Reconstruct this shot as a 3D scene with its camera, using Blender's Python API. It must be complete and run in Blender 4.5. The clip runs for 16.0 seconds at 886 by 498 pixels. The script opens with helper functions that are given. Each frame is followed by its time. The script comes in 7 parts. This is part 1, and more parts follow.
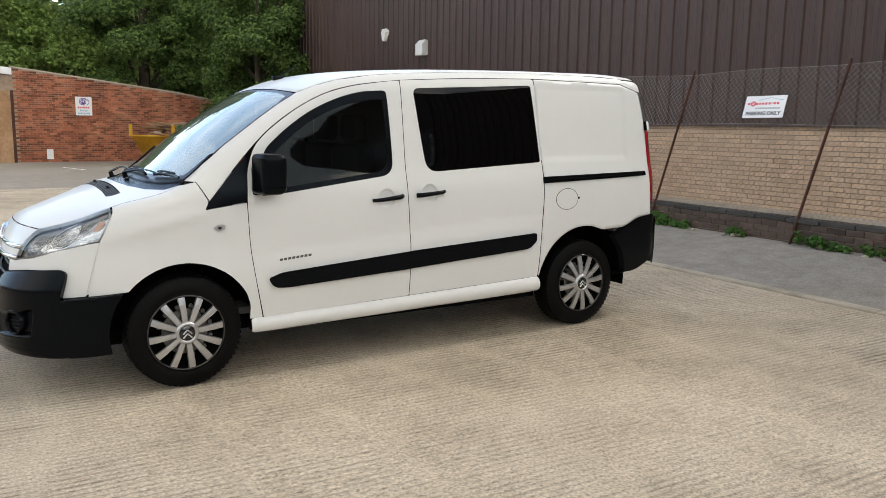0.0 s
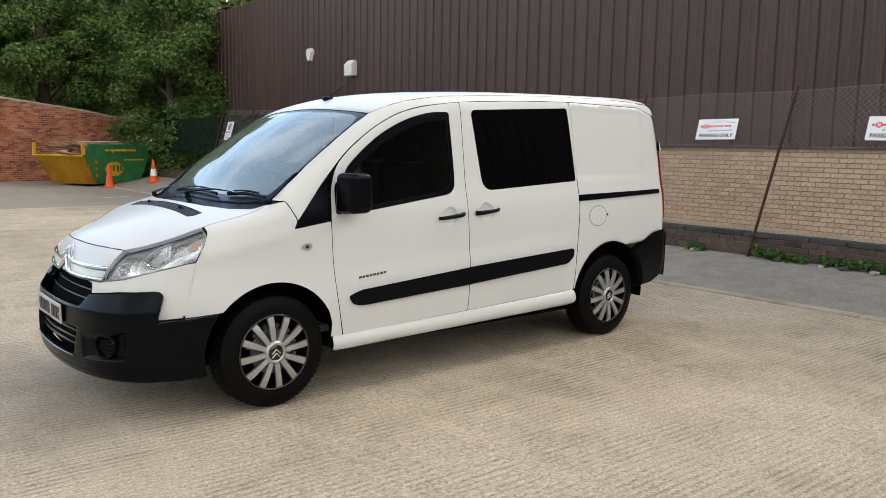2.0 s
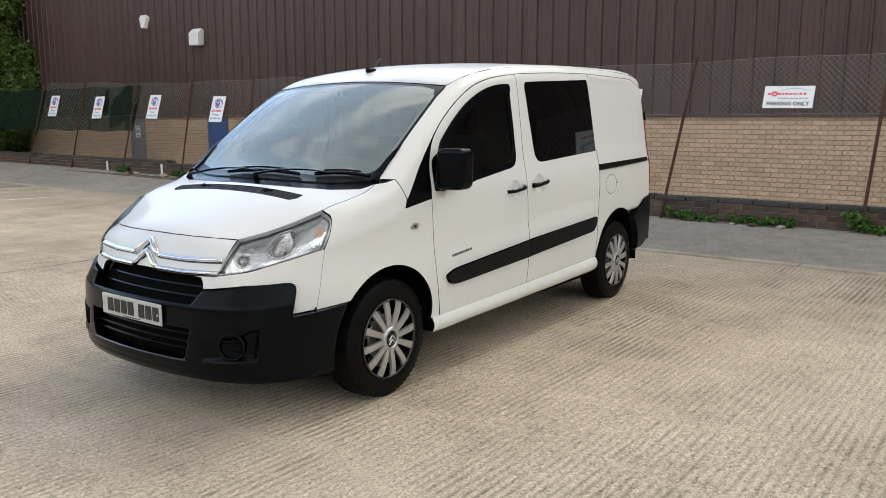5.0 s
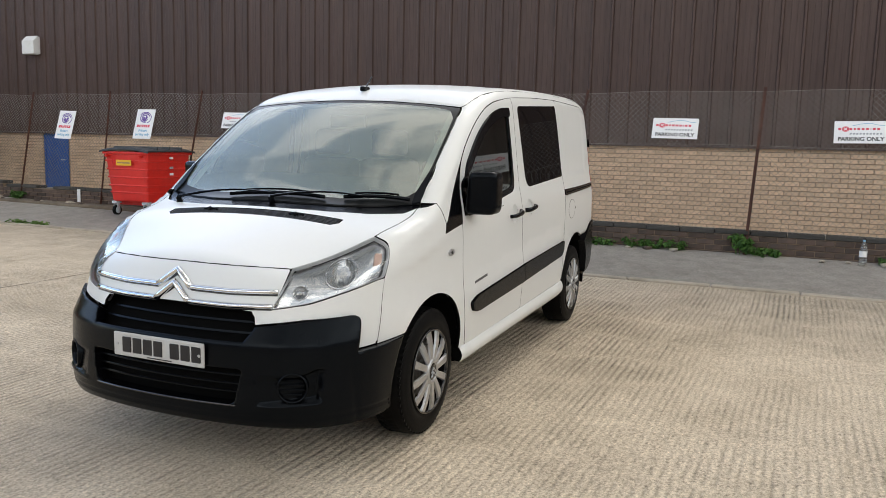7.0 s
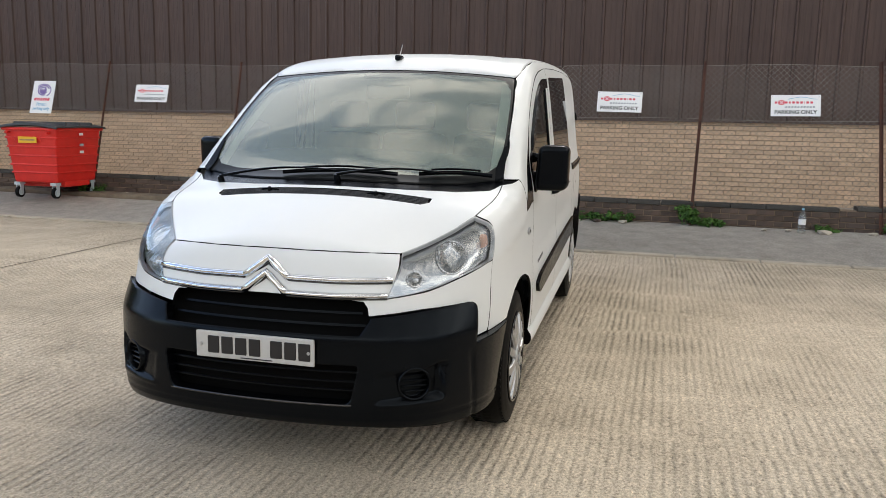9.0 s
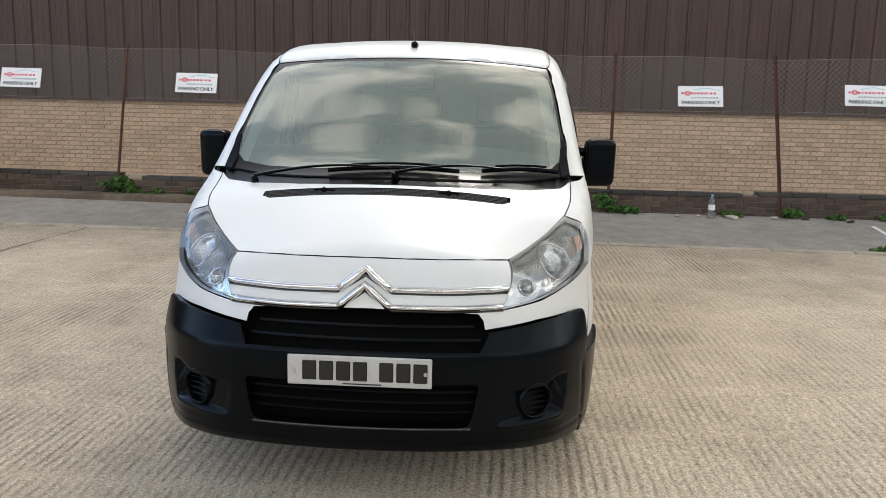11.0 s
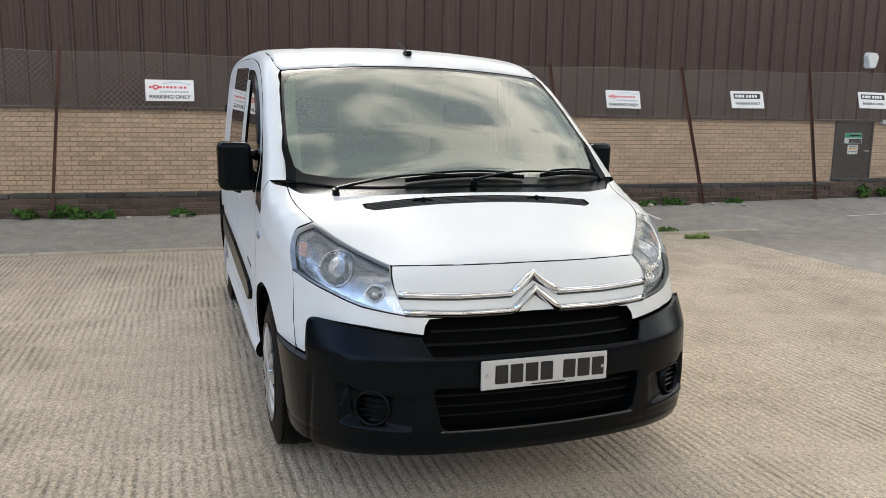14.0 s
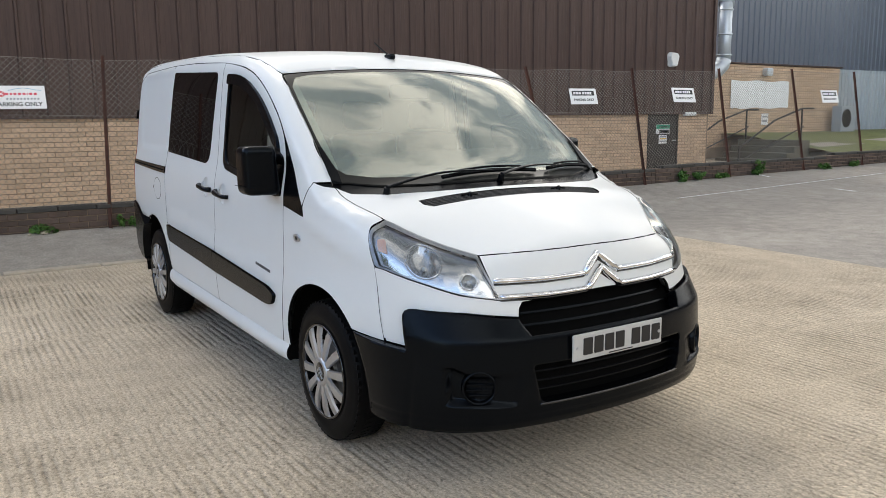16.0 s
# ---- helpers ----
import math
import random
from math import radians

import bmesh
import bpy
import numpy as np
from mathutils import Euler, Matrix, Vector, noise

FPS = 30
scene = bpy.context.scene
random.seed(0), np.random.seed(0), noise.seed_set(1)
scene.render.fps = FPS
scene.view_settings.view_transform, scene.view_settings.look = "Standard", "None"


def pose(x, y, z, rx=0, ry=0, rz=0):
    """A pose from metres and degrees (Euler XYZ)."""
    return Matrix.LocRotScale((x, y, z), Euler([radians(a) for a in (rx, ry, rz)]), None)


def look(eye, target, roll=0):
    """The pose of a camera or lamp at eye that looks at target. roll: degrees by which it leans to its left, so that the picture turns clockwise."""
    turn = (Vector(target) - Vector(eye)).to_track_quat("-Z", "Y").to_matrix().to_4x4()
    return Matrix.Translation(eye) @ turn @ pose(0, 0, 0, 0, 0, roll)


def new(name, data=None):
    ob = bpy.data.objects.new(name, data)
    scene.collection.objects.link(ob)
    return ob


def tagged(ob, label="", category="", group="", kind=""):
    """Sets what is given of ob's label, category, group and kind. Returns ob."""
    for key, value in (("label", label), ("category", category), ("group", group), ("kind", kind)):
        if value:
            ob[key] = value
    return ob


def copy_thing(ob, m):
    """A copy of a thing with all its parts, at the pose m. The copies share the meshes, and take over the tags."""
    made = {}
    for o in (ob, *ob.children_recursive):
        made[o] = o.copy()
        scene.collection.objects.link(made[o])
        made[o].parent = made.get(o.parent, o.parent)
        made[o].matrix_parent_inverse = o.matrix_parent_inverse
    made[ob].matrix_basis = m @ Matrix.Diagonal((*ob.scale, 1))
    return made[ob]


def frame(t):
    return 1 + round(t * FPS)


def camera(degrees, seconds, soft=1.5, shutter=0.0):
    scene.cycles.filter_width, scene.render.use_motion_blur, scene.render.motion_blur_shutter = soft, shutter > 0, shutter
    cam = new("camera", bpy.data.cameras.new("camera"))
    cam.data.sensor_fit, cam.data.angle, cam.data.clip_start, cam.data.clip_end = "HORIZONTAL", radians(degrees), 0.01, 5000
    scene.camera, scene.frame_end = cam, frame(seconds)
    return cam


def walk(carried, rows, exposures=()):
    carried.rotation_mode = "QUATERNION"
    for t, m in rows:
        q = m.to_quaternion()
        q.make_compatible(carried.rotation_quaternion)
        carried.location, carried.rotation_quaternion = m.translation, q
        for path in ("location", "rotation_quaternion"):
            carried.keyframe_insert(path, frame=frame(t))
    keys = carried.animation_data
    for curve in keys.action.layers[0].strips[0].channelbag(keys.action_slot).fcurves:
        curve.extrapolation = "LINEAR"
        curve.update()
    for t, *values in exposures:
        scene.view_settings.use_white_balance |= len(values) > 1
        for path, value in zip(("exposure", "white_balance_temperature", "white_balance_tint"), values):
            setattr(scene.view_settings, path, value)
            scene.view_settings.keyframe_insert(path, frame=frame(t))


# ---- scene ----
cam = camera(58.4, 16.0, soft=0.7)
PATH = [
    (0, (-0.042, -0.101, 1.553), (0.955, 1.605, 1.244), 0.8),
    (0.5, (-0.335, -0.029, 1.553), (0.718, 1.645, 1.26), 1.0),
    (1, (-0.544, 0.124, 1.525), (0.555, 1.772, 1.25), 1.1),
    (1.5, (-0.792, 0.271, 1.526), (0.372, 1.877, 1.268), 1.1),
    (2, (-1.077, 0.397, 1.538), (0.15, 1.955, 1.282), 1.0),
    (2.5, (-1.263, 0.585, 1.514), (0.016, 2.1, 1.25), 1.5),
    (3, (-1.451, 0.807, 1.517), (-0.131, 2.283, 1.239), 2.0),
    (3.5, (-1.736, 0.997, 1.537), (-0.363, 2.421, 1.242), 1.4),
    (6, (-2.459, 2.256, 1.525), (-0.762, 3.272, 1.224), 0.5),
    (6.5, (-2.591, 2.533, 1.523), (-0.837, 3.453, 1.246), 1.0),
    (7, (-2.717, 2.806, 1.503), (-0.909, 3.622, 1.248), 1.4),
    (7.5, (-2.722, 3.07, 1.475), (-0.888, 3.825, 1.214), 1.2),
    (8, (-2.738, 3.32, 1.487), (-0.882, 4.014, 1.212), 1.3),
    (8.5, (-2.821, 3.611, 1.491), (-0.936, 4.212, 1.203), 1.3),
    (9, (-2.845, 3.864, 1.471), (-0.939, 4.384, 1.161), 1.2),
    (11.5, (-2.742, 5.226, 1.484), (-0.771, 5.24, 1.146), 1.1),
    (12, (-2.8, 5.546, 1.496), (-0.835, 5.425, 1.146), 0.6),
    (12.5, (-2.753, 5.811, 1.47), (-0.799, 5.592, 1.106), 0.1),
    (13, (-2.67, 6.075, 1.487), (-0.732, 5.744, 1.117), 0.3),
    (13.5, (-2.693, 6.39, 1.487), (-0.781, 5.918, 1.137), 0.7),
    (14, (-2.672, 6.653, 1.485), (-0.793, 6.046, 1.167), 0.8),
    (14.5, (-2.578, 6.933, 1.478), (-0.74, 6.209, 1.165), 0.4),
    (15, (-2.557, 7.246, 1.484), (-0.766, 6.416, 1.165), -0.1),
    (15.5, (-2.538, 7.528, 1.502), (-0.813, 6.564, 1.194), -0.1),
    (16, (-2.405, 7.747, 1.478), (-0.735, 6.692, 1.162), -0.7),
]
walk(cam, [(t, look(eye, target, roll)) for t, eye, target, roll in PATH])

# ---- daylight under broken cloud ----
world = bpy.data.worlds.new("sky")
scene.world = world
world.use_nodes = True
wt = world.node_tree
wt.nodes.clear()
sky = wt.nodes.new("ShaderNodeTexSky")
sky.sky_type, sky.sun_disc = "NISHITA", False
sky.sun_elevation, sky.sun_rotation = radians(46), radians(95)
sky.air_density, sky.dust_density = 1.0, 1.2
coord = wt.nodes.new("ShaderNodeTexCoord")
squash = wt.nodes.new("ShaderNodeMapping")
squash.inputs["Scale"].default_value = (1.0, 1.0, 2.2)
cloud = wt.nodes.new("ShaderNodeTexNoise")
cloud.inputs["Scale"].default_value, cloud.inputs["Detail"].default_value = 3.6, 8.0
cloud.inputs["Distortion"].default_value = 0.5
ramp = wt.nodes.new("ShaderNodeValToRGB")
ramp.color_ramp.elements[0].position, ramp.color_ramp.elements[1].position = 0.46, 0.60
ramp.color_ramp.elements[0].color, ramp.color_ramp.elements[1].color = (3.2, 3.45, 3.6, 1), (21.0, 19.4, 17.0, 1)
veil = wt.nodes.new("ShaderNodeMixRGB")
back = wt.nodes.new("ShaderNodeBackground")
back.inputs["Strength"].default_value = 0.206
out = wt.nodes.new("ShaderNodeOutputWorld")
wt.links.new(coord.outputs["Generated"], squash.inputs["Vector"])
wt.links.new(squash.outputs["Vector"], cloud.inputs["Vector"])
wt.links.new(cloud.outputs["Fac"], ramp.inputs["Fac"])
clear = wt.nodes.new("ShaderNodeVectorMath")
clear.operation = "SCALE"
clear.inputs["Scale"].default_value = 2.8
wt.links.new(sky.outputs["Color"], clear.inputs[0])
wt.links.new(clear.outputs["Vector"], veil.inputs["Color1"])
wt.links.new(ramp.outputs["Color"], veil.inputs["Color2"])
# thicker cloud overhead, thinner towards the horizon
split = wt.nodes.new("ShaderNodeSeparateXYZ")
thin = wt.nodes.new("ShaderNodeMapRange")
thin.inputs["From Min"].default_value, thin.inputs["From Max"].default_value = 0.0, 0.95
thin.inputs["To Min"].default_value, thin.inputs["To Max"].default_value = 1.62, 0.32
# the cloud breaks to blue beyond the far side of the yard
cover = wt.nodes.new("ShaderNodeMapRange")
cover.inputs["From Min"].default_value, cover.inputs["From Max"].default_value = 0.1, 0.8
cover.inputs["To Min"].default_value, cover.inputs["To Max"].default_value = 0.92, 0.14
scale = wt.nodes.new("ShaderNodeVectorMath")
scale.operation = "SCALE"
wt.links.new(coord.outputs["Generated"], split.inputs["Vector"])
wt.links.new(split.outputs["Z"], thin.inputs["Value"])
wt.links.new(split.outputs["Y"], cover.inputs["Value"])
wt.links.new(cover.outputs["Result"], veil.inputs["Fac"])
wt.links.new(veil.outputs["Color"], scale.inputs[0])
# the veiled sun: the cloud is brighter round it, duller on the other side
SUN_WAY = Vector((0.69, -0.06, 0.72)).normalized()
toward = wt.nodes.new("ShaderNodeVectorMath")
toward.operation = "DOT_PRODUCT"
toward.inputs[1].default_value = SUN_WAY
glow = wt.nodes.new("ShaderNodeMapRange")
glow.interpolation_type = "SMOOTHSTEP"
glow.inputs["From Min"].default_value, glow.inputs["From Max"].default_value = -0.7, 1.0
glow.inputs["To Min"].default_value, glow.inputs["To Max"].default_value = 0.78, 1.05
both_ = wt.nodes.new("ShaderNodeMath")
both_.operation = "MULTIPLY"
wt.links.new(coord.outputs["Generated"], toward.inputs[0])
wt.links.new(toward.outputs["Value"], glow.inputs["Value"])
wt.links.new(thin.outputs["Result"], both_.inputs[0])
wt.links.new(glow.outputs["Result"], both_.inputs[1])
wt.links.new(both_.outputs[0], scale.inputs["Scale"])
wt.links.new(scale.outputs["Vector"], back.inputs["Color"])
wt.links.new(back.outputs["Background"], out.inputs["Surface"])
sun = new("sun", bpy.data.lights.new("sun", "SUN"))
sun.data.energy, sun.data.angle, sun.data.color = 1.05, radians(12), (1.0, 0.94, 0.86)
sun.matrix_world = look(SUN_WAY * 20, (0, 0, 0))

# ---- materials ----
def material(name, base, rough=0.5, metal=0.0, coat=0.0, **more):
    m = bpy.data.materials.new(name)
    m.use_nodes = True
    b = m.node_tree.nodes["Principled BSDF"]
    b.inputs["Base Color"].default_value = (*base, 1)
    b.inputs["Roughness"].default_value, b.inputs["Metallic"].default_value = rough, metal
    b.inputs["Coat Weight"].default_value, b.inputs["Coat Roughness"].default_value = coat, 0.04
    for key, value in more.items():
        b.inputs[key.replace("_", " ")].default_value = value
    return m


def node(m, kind, **inputs):
    n = m.node_tree.nodes.new(kind)
    for key, value in inputs.items():
        n.inputs[key.replace("_", " ")].default_value = value
    return n


def link(m, a, out_name, b, in_name):
    m.node_tree.links.new(a.outputs[out_name], b.inputs[in_name])


def place(m, scale=(1, 1, 1), turn=0.0, island=False):
    """World-sized coordinates, turned about z."""
    c = node(m, "ShaderNodeTexCoord")
    g = node(m, "ShaderNodeMapping")
    g.inputs["Scale"].default_value, g.inputs["Rotation"].default_value = scale, (0, 0, radians(turn))
    link(m, c, "Object", g, "Vector")
    return g


def mottle(m, base, dark, light, scales=(0.6, 9.0, 60.0), weights=(0.5, 0.3, 0.2), bump=0.0, at=None, rough=None, bump_scale=None):
    """Colour wandering between dark and light at several sizes, with fine relief."""
    at = at or place(m)
    b = m.node_tree.nodes["Principled BSDF"]
    total = None
    fine = None
    for s, w in zip(scales, weights):
        n = node(m, "ShaderNodeTexNoise", Scale=s, Detail=6.0, Roughness=0.6)
        link(m, at, "Vector", n, "Vector")
        k = m.node_tree.nodes.new("ShaderNodeMath")
        k.operation = "MULTIPLY_ADD"
        m.node_tree.links.new(n.outputs["Fac"], k.inputs[0])
        k.inputs[1].default_value = w
        if total:
            m.node_tree.links.new(total.outputs[0], k.inputs[2])
        else:
            k.inputs[2].default_value = 0
        total, fine = k, n
    r = node(m, "ShaderNodeValToRGB")
    r.color_ramp.elements[0].position, r.color_ramp.elements[1].position = 0.33, 0.67
    r.color_ramp.elements[0].color, r.color_ramp.elements[1].color = (*dark, 1), (*light, 1)
    mid = r.color_ramp.elements.new(0.5)
    mid.color = (*base, 1)
    m.node_tree.links.new(total.outputs[0], r.inputs["Fac"])
    link(m, r, "Color", b, "Base Color")
    if bump:
        if bump_scale:
            fine = node(m, "ShaderNodeTexNoise", Scale=bump_scale, Detail=4.0)
            link(m, at, "Vector", fine, "Vector")
        u = node(m, "ShaderNodeBump", Strength=bump, Distance=0.004)
        link(m, fine, "Fac", u, "Height")
        link(m, u, "Normal", b, "Normal")
    if rough:
        q = node(m, "ShaderNodeMapRange", To_Min=rough[0], To_Max=rough[1])
        link(m, total, "Value", q, "Value")
        link(m, q, "Result", b, "Roughness")
    return r


def each(m, ramp_node, spread=0.25, obj=True):
    """Pieces vary one from another in tone."""
    b = m.node_tree.nodes["Principled BSDF"]
    i = node(m, "ShaderNodeObjectInfo" if obj else "ShaderNodeNewGeometry")
    q = node(m, "ShaderNodeMapRange", To_Min=1 - spread, To_Max=1 + spread)
    link(m, i, "Random" if obj else "Random Per Island", q, "Value")
    x = node(m, "ShaderNodeVectorMath")
    x.operation = "SCALE"
    link(m, ramp_node, "Color", x, 0)
    m.node_tree.links.new(q.outputs["Result"], x.inputs["Scale"])
    link(m, x, "Vector", b, "Base Color")


PAINT = material("white_paint", (0.70, 0.714, 0.708), 0.34, coat=0.2, Specular_IOR_Level=0.32)
mottle(PAINT, (0.70, 0.714, 0.708), (0.685, 0.70, 0.694), (0.715, 0.728, 0.722), (1.2, 14, 90), rough=(0.26, 0.4))
BLACK = material("black_plastic", (0.002, 0.0022, 0.003), 0.3, Specular_IOR_Level=0.14, Specular_Tint=(0.72, 0.86, 1.0, 1))
mottle(BLACK, (0.002, 0.0022, 0.003), (0.0015, 0.0017, 0.0023), (0.0035, 0.0037, 0.0046), (2, 20, 300), bump=0.06, rough=(0.19, 0.28), bump_scale=900)
GLOSS = material("gloss_black", (0.008, 0.008, 0.009), 0.12, coat=0.5)
RUBBER = material("tyre_rubber", (0.006, 0.006, 0.0065), 0.5, Specular_IOR_Level=0.09)
mottle(RUBBER, (0.0032, 0.0032, 0.0035), (0.002, 0.002, 0.0023), (0.007, 0.0068, 0.0064), (3, 30, 200), bump=0.1)
# shade of gaps and openings put into the colour; black parts share it
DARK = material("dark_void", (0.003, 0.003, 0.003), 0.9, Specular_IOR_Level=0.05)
MODEL = material("grey_badge", (0.10, 0.10, 0.105), 0.35, 0.6)
CHROME = material("chrome", (0.75, 0.76, 0.78), 0.08, 1.0)
SILVER = material("silver_plastic", (0.52, 0.53, 0.55), 0.34, 0.85)
mottle(SILVER, (0.5, 0.51, 0.53), (0.42, 0.43, 0.45), (0.58, 0.59, 0.6), (4, 40, 200), rough=(0.28, 0.42))
BRAKE = material("brake_steel", (0.22, 0.21, 0.20), 0.45, 0.8)
REFLECTOR = material("lamp_reflector", (0.58, 0.59, 0.60), 0.2, 0.85)
facet = node(REFLECTOR, "ShaderNodeTexVoronoi", Scale=22.0)
link(REFLECTOR, place(REFLECTOR, (0.6, 1.6, 1.0), 20), "Vector", facet, "Vector")
flute = node(REFLECTOR, "ShaderNodeBump", Strength=0.10, Distance=0.02)
link(REFLECTOR, facet, "Distance", flute, "Height")
link(REFLECTOR, flute, "Normal", REFLECTOR.node_tree.nodes["Principled BSDF"], "Normal")
CLEAR = material("clear_lens", (0.95, 0.97, 1.0), 0.02, Transmission_Weight=1.0, IOR=1.35)
TINT = material("privacy_glass", (0.0012, 0.0013, 0.0015), 0.02, Specular_IOR_Level=0.22)


def glass(name, tint, ior=1.6, diffuse_share=0.0):
    m = bpy.data.materials.new(name)
    m.use_nodes = True
    m.node_tree.nodes.clear()
    o = node(m, "ShaderNodeOutputMaterial")
    t = node(m, "ShaderNodeBsdfTransparent", Color=(*tint, 1))
    g = node(m, "ShaderNodeBsdfGlossy", Color=(1.0, 1.0, 0.94, 1), Roughness=0.015)
    f = node(m, "ShaderNodeFresnel", IOR=ior)
    x = node(m, "ShaderNodeMixShader")
    m.node_tree.links.new(f.outputs["Fac"], x.inputs[0])
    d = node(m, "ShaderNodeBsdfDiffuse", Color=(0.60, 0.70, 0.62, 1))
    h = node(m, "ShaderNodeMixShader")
    h.inputs[0].default_value = diffuse_share
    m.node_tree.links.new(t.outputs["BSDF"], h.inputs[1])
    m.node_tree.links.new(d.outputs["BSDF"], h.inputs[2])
    m.node_tree.links.new(h.outputs["Shader"], x.inputs[1])
    m.node_tree.links.new(g.outputs["BSDF"], x.inputs[2])
    m.node_tree.links.new(x.outputs["Shader"], o.inputs["Surface"])
    return m


# windscreen: the pale diffuse layer paints in brightness of the reflected sky
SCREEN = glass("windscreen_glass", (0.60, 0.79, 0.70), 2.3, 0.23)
DOORGLASS = glass("door_glass", (0.13, 0.155, 0.15), 1.38)
LENS = glass("lamp_lens", (0.93, 0.95, 0.97), 1.45)
FRIT = material("printed_glass_border", (0.010, 0.011, 0.011), 0.28, Specular_IOR_Level=0.2)
VENT = material("vent_plastic", (0.030, 0.031, 0.033), 0.5)
RED_LENS = material("red_lens", (0.35, 0.01, 0.012), 0.1, coat=0.8)
AMBER = material("amber_lens", (0.66, 0.42, 0.33), 0.15, coat=0.5)
WHITEBULB = material("bulb_glass", (0.55, 0.56, 0.57), 0.1, coat=0.6)
SEAT = material("seat_fabric", (0.06, 0.06, 0.07), 0.9)
mottle(SEAT, (0.06, 0.06, 0.07), (0.045, 0.045, 0.05), (0.08, 0.08, 0.09), (3, 30, 250), bump=0.2)
DASH = material("dashboard_plastic", (0.075, 0.075, 0.08), 0.65)
mottle(DASH, (0.075, 0.075, 0.08), (0.06, 0.06, 0.065), (0.09, 0.09, 0.095), (3, 30, 400), bump=0.15)
PLATE = material("plate_reflective", (0.5, 0.5, 0.49), 0.35)
mottle(PLATE, (0.5, 0.5, 0.49), (0.45, 0.45, 0.44), (0.54, 0.54, 0.53), (4, 30, 200))
INK = material("black_lettering", (0.012, 0.012, 0.014), 0.4)
CABIN = material("cabin_lining", (0.52, 0.53, 0.50), 0.85)
mottle(CABIN, (0.52, 0.53, 0.50), (0.46, 0.47, 0.44), (0.58, 0.58, 0.55), (2, 20, 200))



def ribbed_concrete():
    """Tamped concrete: ribs along x, worn away in patches, gritty, pitted and blotched."""
    m = material("ribbed_concrete", (0.46, 0.40, 0.325), 0.9, Specular_IOR_Level=0.25)
    at = place(m)
    r = mottle(m, (0.505, 0.432, 0.332), (0.335, 0.282, 0.211), (0.66, 0.575, 0.452), (0.33, 1.7, 14.0), (0.46, 0.36, 0.18), at=at)
    b = m.node_tree.nodes["Principled BSDF"]

    def maths(op, a, b_=0, c=None):
        n = m.node_tree.nodes.new("ShaderNodeMath")
        n.operation = op
        for k, v in enumerate((a, b_, c)):
            if v is None:
                continue
            if isinstance(v, (int, float)):
                n.inputs[k].default_value = v
            else:
                m.node_tree.links.new(v, n.inputs[k])
        return n.outputs[0]

    def noise(scale, detail=4.0, rough=0.6, stretch=None, lo=None, hi=None):
        src = at
        if stretch:
            src = node(m, "ShaderNodeMapping")
            src.inputs["Scale"].default_value = stretch
            link(m, at, "Vector", src, "Vector")
        n = node(m, "ShaderNodeTexNoise", Scale=scale, Detail=detail, Roughness=rough)
        link(m, src, "Vector", n, "Vector")
        if lo is None:
            return n.outputs["Fac"]
        q = node(m, "ShaderNodeMapRange", From_Min=lo, From_Max=hi)
        link(m, n, "Fac", q, "Value")
        return q.outputs["Result"]
    sep = node(m, "ShaderNodeSeparateXYZ")
    link(m, at, "Vector", sep, "Vector")
    # the tamping beam went on in steps: each pass leaves a block of ribs a little out of line with the next
    bx = maths("MULTIPLY_ADD", sep.outputs["X"], 1.45, maths("MULTIPLY", noise(0.5, 2.0), 1.6))
    lap = maths("FLOOR", bx)
    part_ = maths("ABSOLUTE", maths("SUBTRACT", maths("FRACT", bx), 0.5))
    white = node(m, "ShaderNodeTexWhiteNoise")
    white.noise_dimensions = "1D"
    m.node_tree.links.new(lap, white.inputs["W"])
    y = maths("MULTIPLY_ADD", noise(0.6, 2.0), 0.05, sep.outputs["Y"])
    y = maths("MULTIPLY_ADD", noise(1.0, 2.0, stretch=(0.10, 7.0, 1.0)), 0.030, y)
    y = maths("MULTIPLY_ADD", white.outputs["Value"], 0.05, y)
    rib = maths("MULTIPLY_ADD", maths("SINE", maths("MULTIPLY", y, math.tau / 0.048)), 0.5, 0.5)
    seam_ = node(m, "ShaderNodeMapRange", From_Min=0.36, From_Max=0.50, To_Min=1.0, To_Max=0.25)
    m.node_tree.links.new(part_, seam_.inputs["Value"])
    keep = maths("MULTIPLY", noise(0.42, 5.0, 0.65, (0.8, 1.3, 1.0), 0.40, 0.60), noise(1.0, 5.0, 0.75, (0.9, 5.0, 1.0), 0.36, 0.60))
    keep = maths("MULTIPLY", maths("MULTIPLY_ADD", keep, 0.80, 0.20), seam_.outputs["Result"])
    crumble = noise(30.0, 4.0, 0.7, (0.55, 1.0, 1.0), 0.32, 0.66)
    groove = maths("MULTIPLY", maths("POWER", maths("SUBTRACT", 1.0, rib), 1.8), keep)
    groove = maths("MULTIPLY", groove, maths("MULTIPLY_ADD", crumble, 0.75, 0.35))
    grit = noise(75.0, 4.0, 0.72, (0.8, 1.0, 1.0))
    pits = noise(58.0, 3.0, 0.6, None, 0.56, 0.70)
    flecks = noise(85.0, 2.0, 0.5, (1.0, 1.0, 2.0), 0.60, 0.72)
    height = maths("SUBTRACT", maths("MULTIPLY", grit, 0.55), maths("MULTIPLY_ADD", pits, 0.45, maths("MULTIPLY", groove, 1.1)))
    bump = node(m, "ShaderNodeBump", Strength=0.9, Distance=0.014)
    m.node_tree.links.new(height, bump.inputs["Height"])
    link(m, bump, "Normal", b, "Normal")
    # grooves and pits are darker, the stone is lighter on the flecks
    tone_mul = maths("MULTIPLY_ADD", groove, -0.72, 1.06)
    tone_mul = maths("MULTIPLY", tone_mul, maths("MULTIPLY_ADD", pits, -0.42, 1.0))
